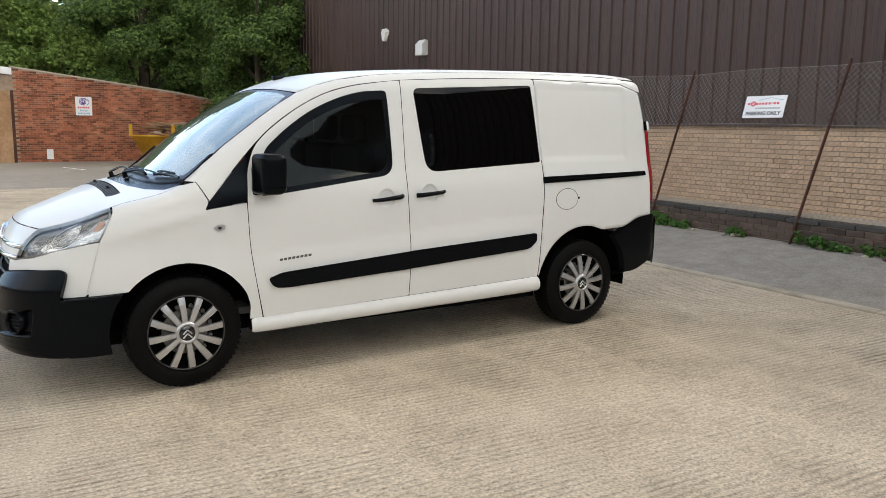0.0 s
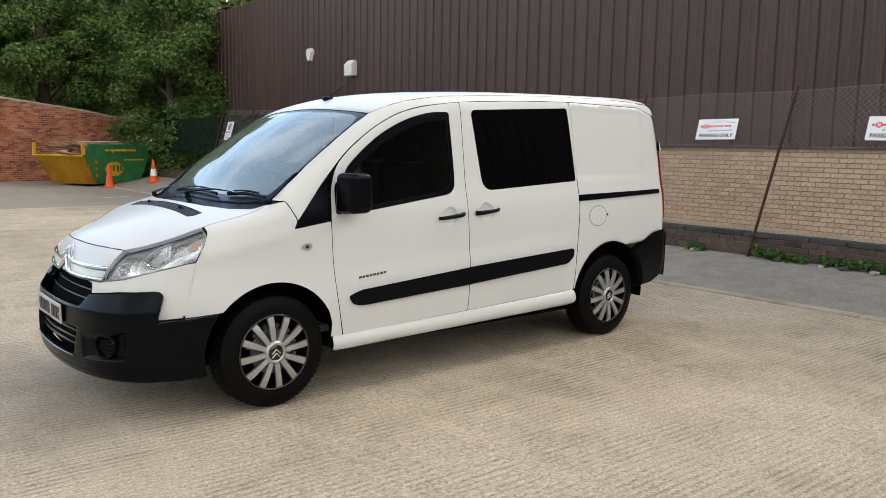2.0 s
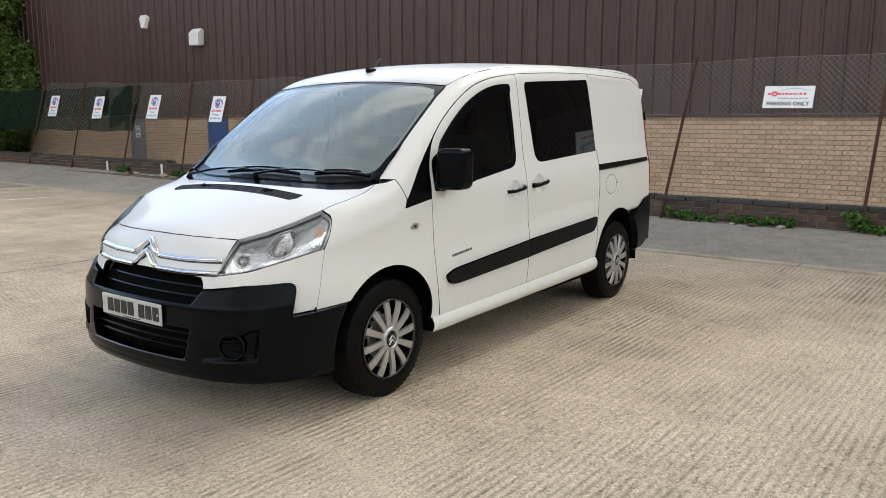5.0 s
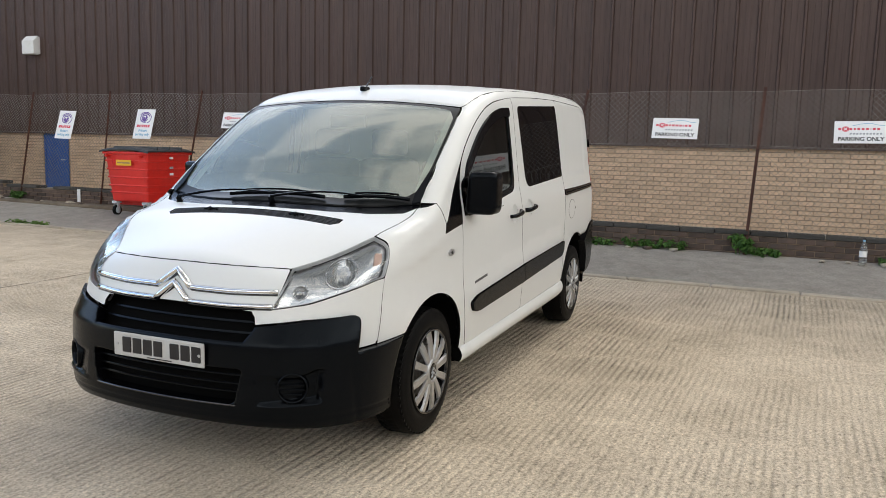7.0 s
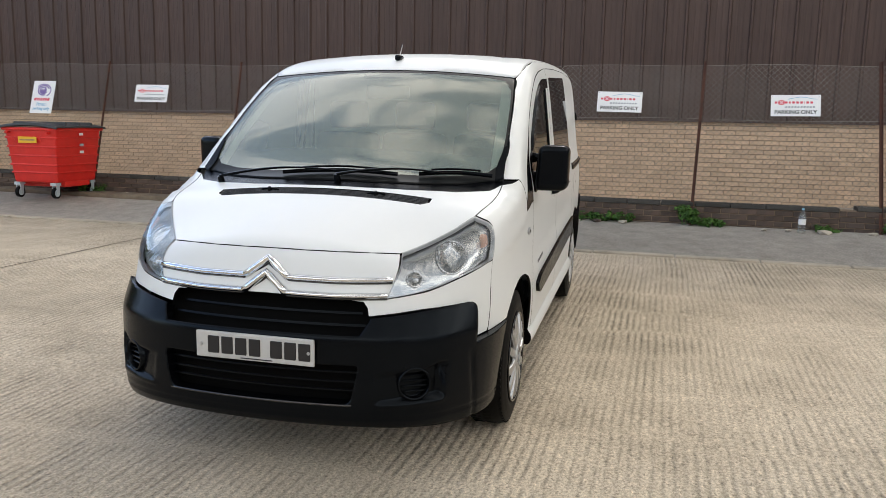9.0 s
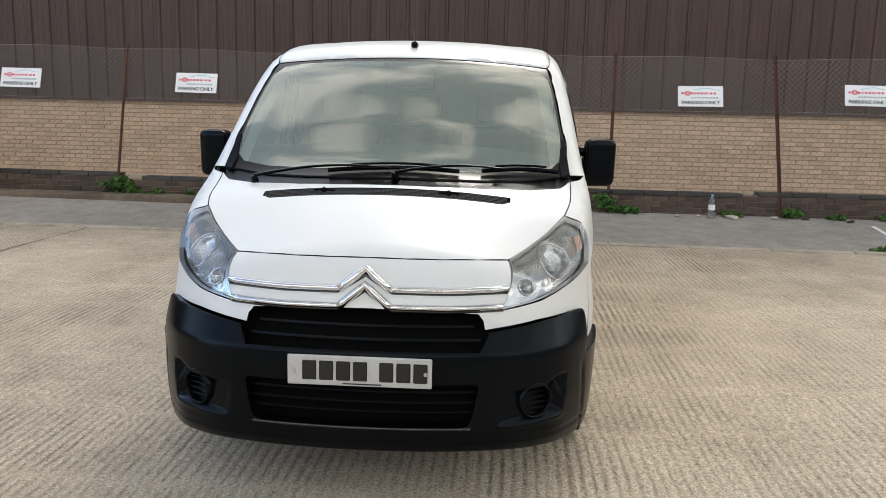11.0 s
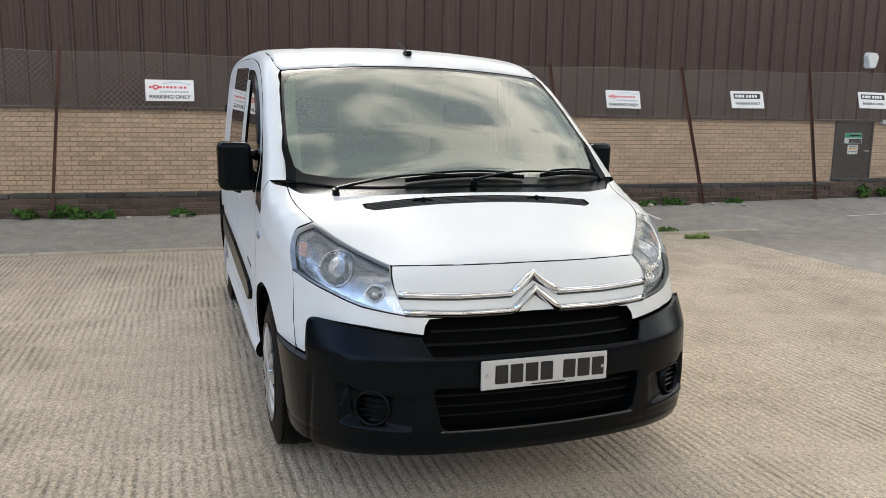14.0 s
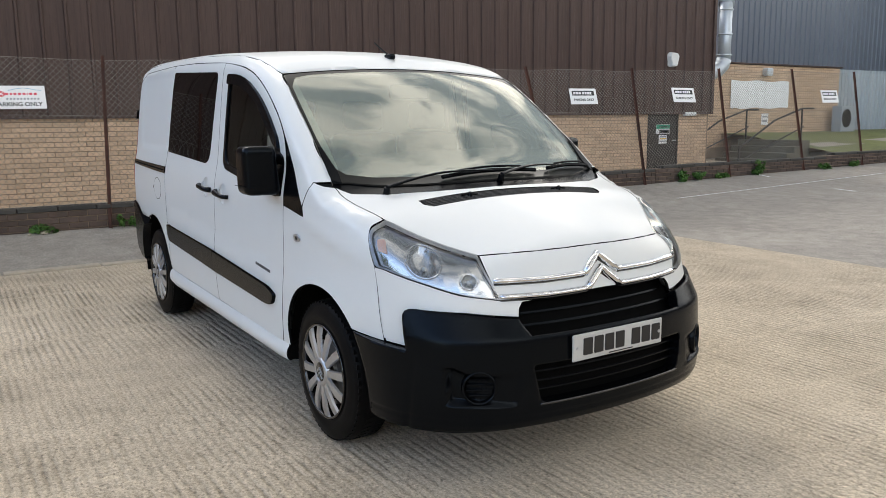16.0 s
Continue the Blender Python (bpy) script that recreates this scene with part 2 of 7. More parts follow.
    tone_mul = maths("MULTIPLY", tone_mul, maths("MULTIPLY_ADD", flecks, 0.24, 1.0))
    tone_mul = maths("MULTIPLY", tone_mul, maths("MULTIPLY_ADD", grit, 2.1, -0.05))
    x = node(m, "ShaderNodeVectorMath")
    x.operation = "SCALE"
    link(m, r, "Color", x, 0)
    m.node_tree.links.new(tone_mul, x.inputs["Scale"])
    link(m, x, "Vector", b, "Base Color")
    return m


CONCRETE = ribbed_concrete()
TARMAC = material("worn_asphalt", (0.13, 0.13, 0.128), 0.92)
mottle(TARMAC, (0.295, 0.27, 0.238), (0.16, 0.146, 0.128), (0.45, 0.416, 0.37), (0.40, 5.0, 45.0), (0.28, 0.30, 0.42), bump=0.9, bump_scale=150)
KERB = material("kerb_concrete", (0.30, 0.27, 0.23), 0.9)
mottle(KERB, (0.42, 0.365, 0.29), (0.24, 0.215, 0.17), (0.54, 0.48, 0.39), (1.4, 9, 90), bump=0.5)
BUFF = material("buff_brick", (0.46, 0.33, 0.22), 0.88)
each(BUFF, mottle(BUFF, (0.58, 0.42, 0.288), (0.465, 0.325, 0.218), (0.66, 0.495, 0.355), (0.35, 10, 120), bump=0.5), 0.12)
BUFF_FAR = material("buff_brick_run", (0.46, 0.33, 0.22), 0.88)
each(BUFF_FAR, mottle(BUFF_FAR, (0.58, 0.42, 0.288), (0.465, 0.325, 0.218), (0.66, 0.495, 0.355), (0.35, 10, 120), bump=0.5), 0.12, False)
MORTAR = material("brown_mortar", (0.20, 0.145, 0.10), 0.95)
mottle(MORTAR, (0.24, 0.175, 0.12), (0.17, 0.12, 0.085), (0.31, 0.24, 0.18), (0.5, 12, 100), bump=0.4)
SOOT = material("sooty_brick", (0.075, 0.055, 0.045), 0.92)
each(SOOT, mottle(SOOT, (0.08, 0.058, 0.048), (0.045, 0.036, 0.032), (0.13, 0.085, 0.065), (0.7, 9, 90), bump=0.6), 0.3)
SOOT_FAR = material("sooty_brick_run", (0.075, 0.055, 0.045), 0.92)
each(SOOT_FAR, mottle(SOOT_FAR, (0.08, 0.058, 0.048), (0.045, 0.036, 0.032), (0.13, 0.085, 0.065), (0.7, 9, 90), bump=0.6), 0.3, False)
BLUEBRICK = material("blue_coping_brick", (0.06, 0.062, 0.066), 0.8)
each(BLUEBRICK, mottle(BLUEBRICK, (0.050, 0.047, 0.043), (0.028, 0.027, 0.025), (0.09, 0.085, 0.075), (0.6, 8, 70), bump=0.5), 0.25, False)
REDBRICK = material("old_red_brick", (0.27, 0.075, 0.04), 0.9)
each(REDBRICK, mottle(REDBRICK, (0.33, 0.115, 0.060), (0.20, 0.066, 0.040), (0.46, 0.215, 0.13), (0.9, 6, 60), bump=0.5), 0.5, False)
OLDMORTAR = material("old_lime_mortar", (0.34, 0.26, 0.19), 0.95)
mottle(OLDMORTAR, (0.34, 0.26, 0.19), (0.2, 0.14, 0.1), (0.46, 0.38, 0.3), (0.5, 8, 80), bump=0.4)
YARD = material("worn_grey_yard", (0.29, 0.262, 0.225), 0.92)
mottle(YARD, (0.29, 0.262, 0.225), (0.2, 0.18, 0.155), (0.38, 0.345, 0.3), (0.3, 3.0, 45.0), (0.34, 0.3, 0.36), bump=0.7, bump_scale=120)
CLAD = material("brown_cladding", (0.050, 0.032, 0.028), 0.5, Specular_IOR_Level=0.3)
mottle(CLAD, (0.066, 0.041, 0.035), (0.044, 0.027, 0.024), (0.094, 0.060, 0.051), (0.25, 5, 40), (0.3, 0.4, 0.3), rough=(0.42, 0.6), at=place(CLAD, (1, 1, 0.05)))
GREYCLAD = material("grey_cladding", (0.13, 0.147, 0.18), 0.5)
mottle(GREYCLAD, (0.13, 0.147, 0.18), (0.10, 0.115, 0.145), (0.165, 0.183, 0.22), (0.25, 3, 40), at=place(GREYCLAD, (1, 1, 0.12)))
RUST = material("rusty_steel", (0.12, 0.05, 0.032), 0.8, 0.2)
mottle(RUST, (0.085, 0.036, 0.025), (0.04, 0.022, 0.018), (0.15, 0.062, 0.038), (2, 14, 90), bump=0.4)
RAIL = material("dark_rail_paint", (0.022, 0.020, 0.020), 0.6)
mottle(RAIL, (0.022, 0.020, 0.020), (0.013, 0.012, 0.012), (0.05, 0.036, 0.03), (2, 14, 90), bump=0.2)
WIRE = material("galvanised_wire", (0.24, 0.228, 0.205), 0.55, 0.3)
SIGN = material("white_sign", (0.80, 0.81, 0.82), 0.4)
mottle(SIGN, (0.80, 0.81, 0.82), (0.74, 0.75, 0.76), (0.83, 0.84, 0.85), (1.5, 12, 90))
CLOTH = material("white_banner_cloth", (0.86, 0.88, 0.90), 0.7)
mottle(CLOTH, (0.86, 0.88, 0.90), (0.82, 0.84, 0.86), (0.89, 0.91, 0.93), (1.5, 6, 60))
STEP = material("mossy_step_concrete", (0.13, 0.12, 0.09), 0.95)
mottle(STEP, (0.13, 0.12, 0.09), (0.07, 0.068, 0.05), (0.22, 0.2, 0.16), (0.8, 7, 60), bump=0.6)
SIGN_RED = material("sign_red", (0.66, 0.06, 0.10), 0.5)
SIGN_GREY = material("sign_grey", (0.30, 0.32, 0.35), 0.5)
SIGN_BLACK = material("sign_black", (0.015, 0.018, 0.022), 0.5)
SIGN_BLUE = material("sign_pale_blue", (0.20, 0.42, 0.60), 0.5)
SIGN_PURPLE = material("sign_purple", (0.12, 0.06, 0.30), 0.5)
SIGN_GREEN = material("sign_green", (0.02, 0.30, 0.18), 0.5)
BINRED = material("red_bin_plastic", (0.62, 0.018, 0.012), 0.42)
mottle(BINRED, (0.63, 0.018, 0.012), (0.52, 0.014, 0.010), (0.70, 0.035, 0.025), (1.5, 12, 90), rough=(0.35, 0.55))
BINLID = material("grey_bin_lid", (0.035, 0.037, 0.04), 0.5)
mottle(BINLID, (0.035, 0.037, 0.04), (0.025, 0.026, 0.03), (0.06, 0.06, 0.062), (2, 12, 90))
YELLOW = material("yellow_label", (0.75, 0.48, 0.02), 0.5)
BLUEDOOR = material("blue_door_paint", (0.010, 0.075, 0.30), 0.5)
mottle(BLUEDOOR, (0.010, 0.078, 0.31), (0.008, 0.06, 0.25), (0.014, 0.095, 0.36), (1, 8, 60))
GREYDOOR = material("grey_door_paint", (0.17, 0.185, 0.20), 0.5)
mottle(GREYDOOR, (0.17, 0.185, 0.20), (0.14, 0.155, 0.17), (0.2, 0.215, 0.23), (1, 8, 60))
DARKDOOR = material("dark_door_paint", (0.030, 0.024, 0.022), 0.5)
mottle(DARKDOOR, (0.030, 0.024, 0.022), (0.022, 0.018, 0.016), (0.04, 0.032, 0.03), (1, 8, 60))
WHITEBOX = material("white_plastic", (0.72, 0.73, 0.72), 0.5)
mottle(WHITEBOX, (0.72, 0.73, 0.72), (0.62, 0.63, 0.62), (0.77, 0.78, 0.77), (3, 20, 90))
SKIPYELLOW = material("skip_yellow", (0.60, 0.33, 0.015), 0.6)
mottle(SKIPYELLOW, (0.60, 0.33, 0.015), (0.30, 0.13, 0.02), (0.70, 0.42, 0.03), (1.2, 7, 40), bump=0.2)
SKIPGREEN = material("skip_green", (0.018, 0.135, 0.035), 0.6)
mottle(SKIPGREEN, (0.018, 0.135, 0.035), (0.012, 0.075, 0.022), (0.035, 0.19, 0.06), (1.2, 7, 40), bump=0.2)
TIMBER = material("scrap_timber", (0.30, 0.18, 0.095), 0.85)
each(TIMBER, mottle(TIMBER, (0.32, 0.19, 0.10), (0.2, 0.115, 0.06), (0.46, 0.32, 0.2), (1, 9, 60)), 0.35)
CONE = material("cone_orange", (0.80, 0.10, 0.012), 0.55)
mottle(CONE, (0.80, 0.10, 0.012), (0.62, 0.075, 0.012), (0.85, 0.14, 0.03), (3, 14, 60))
BARK = material("tree_bark", (0.07, 0.055, 0.04), 0.95)
mottle(BARK, (0.07, 0.055, 0.04), (0.04, 0.03, 0.024), (0.11, 0.09, 0.07), (1, 12, 60), bump=0.6)


def leaf(name, dark, light):
    m = material(name, light, 0.55, Specular_IOR_Level=0.35)
    b = m.node_tree.nodes["Principled BSDF"]
    g = node(m, "ShaderNodeNewGeometry")
    r = node(m, "ShaderNodeValToRGB")
    r.color_ramp.elements[0].color, r.color_ramp.elements[1].color = (*dark, 1), (*light, 1)
    link(m, g, "Random Per Island", r, "Fac")
    link(m, r, "Color", b, "Base Color")
    t = node(m, "ShaderNodeBsdfTranslucent")
    link(m, r, "Color", t, "Color")
    x = node(m, "ShaderNodeMixShader")
    x.inputs[0].default_value = 0.35
    o = m.node_tree.nodes["Material Output"]
    m.node_tree.links.new(b.outputs["BSDF"], x.inputs[1])
    m.node_tree.links.new(t.outputs["BSDF"], x.inputs[2])
    m.node_tree.links.new(x.outputs["Shader"], o.inputs["Surface"])
    return m


LEAF = leaf("tree_leaf", (0.038, 0.080, 0.020), (0.200, 0.310, 0.078))
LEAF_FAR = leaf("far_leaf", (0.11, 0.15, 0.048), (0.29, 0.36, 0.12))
LEAF_BRIGHT = leaf("bright_leaf", (0.11, 0.18, 0.035), (0.28, 0.40, 0.10))
WEED = leaf("weed_leaf", (0.035, 0.10, 0.018), (0.11, 0.23, 0.045))
GRASS = leaf("grass_blade", (0.06, 0.12, 0.02), (0.15, 0.24, 0.06))
TURF = material("turf", (0.10, 0.15, 0.045), 0.95)
mottle(TURF, (0.135, 0.155, 0.052), (0.085, 0.088, 0.036), (0.22, 0.22, 0.095), (0.5, 5, 50), bump=0.8)
GALV = material("galvanised_duct", (0.56, 0.62, 0.68), 0.45, 0.45)
mottle(GALV, (0.56, 0.62, 0.68), (0.5, 0.55, 0.6), (0.62, 0.68, 0.73), (2, 10, 60))
PALECLAD = material("pale_grey_sheet", (0.36, 0.40, 0.43), 0.5)
mottle(PALECLAD, (0.36, 0.40, 0.43), (0.3, 0.34, 0.37), (0.42, 0.45, 0.48), (0.4, 4, 40), at=place(PALECLAD, (1, 1, 0.15)))
BOTTLE = material("clear_plastic", (0.9, 0.95, 0.97), 0.08, Transmission_Weight=0.9, IOR=1.3)
EARTH = material("littered_earth", (0.13, 0.10, 0.07), 0.95)
mottle(EARTH, (0.13, 0.10, 0.07), (0.07, 0.055, 0.04), (0.24, 0.20, 0.15), (0.8, 7, 60), bump=0.9)
STONEW = material("pale_stone", (0.45, 0.40, 0.33), 0.9)
mottle(STONEW, (0.45, 0.40, 0.33), (0.33, 0.29, 0.24), (0.55, 0.5, 0.43), (2, 10, 60), bump=0.5)

NETTING = glass("green_netting", (0.28, 0.30, 0.27), 1.0, 0.72)
for n in NETTING.node_tree.nodes:
    if n.bl_idname == "ShaderNodeBsdfDiffuse":
        n.inputs["Color"].default_value = (0.014, 0.026, 0.018, 1)

# ---- van body as one smooth solid: X back from the nose, Y across, Z up ----
def pchip(xs, ys):
    """A smooth curve through knots that never overshoots."""
    xs, ys = np.array(xs, float), np.array(ys, float)
    h, d = np.diff(xs), np.diff(ys) / np.diff(xs)
    m = np.zeros(len(xs))
    for i in range(1, len(xs) - 1):
        if d[i - 1] * d[i] > 0:
            w1, w2 = 2 * h[i] + h[i - 1], h[i] + 2 * h[i - 1]
            m[i] = (w1 + w2) / (w1 / d[i - 1] + w2 / d[i])
    m[0], m[-1] = d[0], d[-1]

    def f(x):
        x = np.asarray(x, float)
        i = np.clip(np.searchsorted(xs, x) - 1, 0, len(h) - 1)
        t = (x - xs[i]) / h[i]
        u = np.clip(t, 0, 1)
        y = ((1 + 2 * u) * (1 - u) ** 2 * ys[i] + u * (1 - u) ** 2 * h[i] * m[i]
             + u * u * (3 - 2 * u) * ys[i + 1] + u * u * (u - 1) * h[i] * m[i + 1])
        return y + np.where(t < 0, t * h[i] * m[0], 0) + np.where(t > 1, (t - 1) * h[i] * m[-1], 0)
    return f


TOP = pchip([0.0, 0.10, 0.17, 0.30, 0.50, 0.69, 0.84, 0.93, 1.25, 1.58, 1.72, 1.89, 2.05, 2.30, 2.90, 3.60, 4.20, 4.60, 4.85],
            [0.80, 0.90, 0.955, 1.012, 1.083, 1.143, 1.188, 1.222, 1.465, 1.692, 1.772, 1.842, 1.878, 1.908, 1.942, 1.958, 1.962, 1.94, 1.87])
CROWN = pchip([0.0, 0.3, 0.7, 1.0, 1.75, 2.4, 5.0], [0.28, 0.24, 0.09, 0.11, 0.10, 0.07, 0.05])
NOSE = pchip([0.2, 0.5, 0.70, 0.785, 0.93, 1.05], [0.03, 0.05, 0.075, 0.10, 0.15, 0.26])
BUMP = pchip([0.14, 0.22, 0.285, 0.30, 0.42, 0.52, 0.615, 0.632, 0.65, 0.70, 0.735, 0.76, 0.80], [0.13, 0.05, 0.006, 0.0, -0.008, 0.0, 0.006, 0.010, 0.021, 0.052, 0.073, 0.088, 0.11])
PLAN = pchip([0.2, 0.36, 0.50, 0.70, 1.00, 1.30, 2.00, 3.60, 4.20, 4.66, 4.85], [0.765, 0.84, 0.868, 0.892, 0.917, 0.922, 0.92, 0.92, 0.91, 0.885, 0.86])
TUMBLE = pchip([0.15, 0.35, 0.60, 0.95, 1.10, 1.26, 1.50, 1.76, 1.86], [0.05, 0.018, 0.0, 0.0, 0.006, 0.034, 0.062, 0.095, 0.115])
TAIL = pchip([0.2, 0.5, 1.0, 1.5, 1.9], [4.78, 4.80, 4.795, 4.755, 4.69])


def smax(a, b, k):
    h = np.maximum(k - np.abs(a - b), 0) / k
    return np.maximum(a, b) + h * h * k / 4


def solid(p, front=NOSE, corner=0.10, proud=0.0):
    """Below zero inside the body."""
    X, Y, Z = p[:, 0], np.abs(p[:, 1]), p[:, 2]
    Yc = np.minimum(Y, 0.95)
    T = TOP(X) - CROWN(X) * Yc ** 2
    slope = (TOP(X + 0.02) - TOP(X - 0.02)) / 0.04
    top = (Z - T) / np.sqrt(1 + slope ** 2)
    crease = Z - 0.894 - 0.233 * (X - 0.558)
    ridge = 0.007 * np.exp(-(crease / np.where(crease > 0, 0.05, 0.033)) ** 2) * np.interp(X, [0.50, 0.60, 1.05, 1.28], [0, 1, 1, 0])
    kick = 0.011 * np.clip((0.82 + 0.067 * (X - 2.2) - Z) / 0.09, 0, 1) * np.interp(X, [1.34, 1.50, 3.44, 3.56], [0, 1, 1, 0])
    flare = np.clip((0.86 - Z) / 0.22, 0, 1)
    flare = 0.020 * flare * flare * (3 - 2 * flare) * np.interp(X, [0.25, 0.45, 1.15, 1.40], [0.4, 1, 1, 0])
    side = Y - PLAN(X) + TUMBLE(Z) - ridge - kick - flare - proud * np.interp(X, [0.4, 0.68], [1.0, 0.15])
    nose = (front(Z) + 0.19 * Yc ** 2 + (0.62 - 4 * proud) * Yc ** 6 - X) / np.sqrt(1 + (0.38 * Yc + 3.72 * Yc ** 5) ** 2)
    f = smax(top, side, corner * np.interp(X, [0.9, 1.3], [0.5, 1.0]))
    f = smax(f, nose, 0.06)
    return smax(f, X - TAIL(Z), 0.12)


def bumper_solid(p):
    return solid(p, BUMP, 0.06, 0.027)


def shoot(start, way, f=solid, far=1.6, steps=64):
    """Where rays from outside first meet the solid."""
    start, way = np.asarray(start, float), np.asarray(way, float)
    lo = np.zeros(len(start))
    done = np.zeros(len(start), bool)
    for i in range(steps):
        t = far * (i + 1) / steps
        hit = (f(start + way * t) < 0) & ~done
        done |= hit
        lo = np.where(done, lo, t)
    hi = lo + far / steps
    for _ in range(26):
        mid = (lo + hi) / 2
        inside = f(start + way * mid[:, None]) < 0
        hi, lo = np.where(inside, mid, hi), np.where(inside, lo, mid)
    return start + way * hi[:, None], done

# ---- helpers for shapes ----
from mathutils.geometry import delaunay_2d_cdt


def part(name, bm, mat, parent=None, label="", smooth=False):
    """One mesh object of a bmesh or mesh, under a thing or a part."""
    if isinstance(bm, bmesh.types.BMesh):
        me = bpy.data.meshes.new(name)
        bm.to_mesh(me)
        bm.free()
    else:
        me = bm
    if smooth:
        me.shade_smooth()
    if not me.materials:
        me.materials.append(mat)
        # turned-in rims get near black: the shade of panel gaps put into the colour
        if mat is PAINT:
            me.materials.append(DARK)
        elif len(me.polygons) and max(p.material_index for p in me.polygons):
            me.materials.append(mat)
    ob = new(name, me)
    if parent:
        ob.parent = parent
    return tagged(ob, label) if label else ob


def thing(name, m=None, label="", category="", group="", kind=""):
    ob = new(name)
    ob.empty_display_size = 0.1
    if m is not None:
        ob.matrix_world = m
    return tagged(ob, label, category, group, kind)


def box(bm, x0, x1, y0, y1, z0, z1, bevel=0.0, segs=2):
    r = bmesh.ops.create_cube(bm, size=1, matrix=Matrix.Translation(((x0 + x1) / 2, (y0 + y1) / 2, (z0 + z1) / 2)) @ Matrix.Diagonal((x1 - x0, y1 - y0, z1 - z0, 1)))
    if bevel:
        es = list({e for v in r["verts"] for e in v.link_edges})
        bmesh.ops.bevel(bm, geom=es, offset=bevel, segments=segs, profile=0.6, affect="EDGES")
    return bm


def boxed(*a, **k):
    return box(bmesh.new(), *a, **k)


def tube(bm, a, b, r, r2=None, n=10):
    a, b = Vector(a), Vector(b)
    m = Matrix.Translation((a + b) / 2) @ (b - a).to_track_quat("Z", "Y").to_matrix().to_4x4()
    bmesh.ops.create_cone(bm, cap_ends=True, segments=n, radius1=r, radius2=r if r2 is None else r2, depth=(b - a).length, matrix=m)
    return bm


def sweep(bm, pts, r, n=8, flat=1.0):
    """A round bar through points."""
    pts = [Vector(p) for p in pts]
    rings = []
    for i, p in enumerate(pts):
        d = (pts[min(i + 1, len(pts) - 1)] - pts[max(i - 1, 0)]).normalized()
        q = d.to_track_quat("Z", "Y").to_matrix()
        rr = r[i] if isinstance(r, (list, tuple)) else r
        rings.append([bm.verts.new(p + q @ Vector((rr * math.cos(k * math.tau / n), rr * flat * math.sin(k * math.tau / n), 0))) for k in range(n)])
    for s, t in zip(rings, rings[1:]):
        for k in range(n):
            bm.faces.new((s[k], s[(k + 1) % n], t[(k + 1) % n], t[k]))
    bm.faces.new(rings[0][::-1])
    bm.faces.new(rings[-1])
    return bm


def lathe(bm, profile, n=48, axis="Y"):
    """profile: (radius, along the axis)."""
    rings = []
    for r, h in profile:
        ring = []
        for k in range(n):
            c, s = r * math.cos(k * math.tau / n), r * math.sin(k * math.tau / n)
            ring.append(bm.verts.new((c, h, s) if axis == "Y" else (c, s, h)))
        rings.append(ring)
    for a, b in zip(rings, rings[1:]):
        for k in range(n):
            bm.faces.new((a[k], a[(k + 1) % n], b[(k + 1) % n], b[k]))
    return bm


def rounded(pts, r=0.02, n=4):
    """A closed outline with its corners rounded; a point's third number is its own radius."""
    out = []
    for i, p in enumerate(pts):
        a, b, c = (Vector(pts[i - 1][:2]), Vector(p[:2]), Vector(pts[(i + 1) % len(pts)][:2]))
        rr = p[2] if len(p) > 2 else r
        u, v = a - b, c - b
        k = min(rr, 0.48 * u.length, 0.48 * v.length)
        if k < 1e-4:
            out.append(tuple(b))
            continue
        s, e = b + u.normalized() * k, b + v.normalized() * k
        for j in range(n + 1):
            t = j / n
            out.append(tuple((1 - t) ** 2 * s + 2 * t * (1 - t) * b + t * t * e))
    return out


def dense(loop, step):
    out = []
    for i, p in enumerate(loop):
        q = loop[(i + 1) % len(loop)]
        n = max(1, math.ceil(math.dist(p, q) / step))
        out += [(p[0] + (q[0] - p[0]) * j / n, p[1] + (q[1] - p[1]) * j / n) for j in range(n)]
    return out


def within(px, py, loop):
    a = np.array(loop)
    b = np.roll(a, -1, axis=0)
    hit = np.zeros(len(px), bool)
    for (x0, y0), (x1, y1) in zip(a, b):
        if y0 != y1:
            hit ^= ((y0 > py) != (y1 > py)) & (px < (x1 - x0) * (py - y0) / (y1 - y0) + x0)
    return hit


def cells(loop, holes=(), step=0.04):
    """Triangles filling an outline, with an even grid inside."""
    loops = [dense(l, step) for l in (loop, *holes)]
    xy = np.array(loops[0])
    lo, hi = xy.min(0), xy.max(0)
    nx, ny = [max(1, int((hi[k] - lo[k]) / step)) for k in (0, 1)]
    gx, gy = np.meshgrid(lo[0] + (np.arange(nx) + 0.5) * (hi[0] - lo[0]) / nx, lo[1] + (np.arange(ny) + 0.5) * (hi[1] - lo[1]) / ny)
    gx, gy = gx.ravel(), gy.ravel()
    keep = within(gx, gy, loops[0])
    for h in loops[1:]:
        keep &= ~within(gx, gy, h)
    edge = np.concatenate([np.array(l) for l in loops])
    d = np.min((gx[:, None] - edge[None, :, 0]) ** 2 + (gy[:, None] - edge[None, :, 1]) ** 2, axis=1)
    keep &= d > (0.45 * step) ** 2
    verts = [Vector(p) for l in loops for p in l] + [Vector(p) for p in zip(gx[keep], gy[keep])]
    edges, at = [], 0
    for l in loops:
        edges += [(at + i, at + (i + 1) % len(l)) for i in range(len(l))]
        at += len(l)
    v, _, f, *_ = delaunay_2d_cdt(verts, edges, [], 1, 1e-6)
    v = np.array([tuple(p) for p in v])
    f = np.array([t for t in f if len(t) == 3])
    c = v[f].mean(axis=1)
    ok = within(c[:, 0], c[:, 1], loops[0])
    for h in loops[1:]:
        ok &= ~within(c[:, 0], c[:, 1], h)
    return v, f[ok]


AX = 1.1  # axis of the nose chart


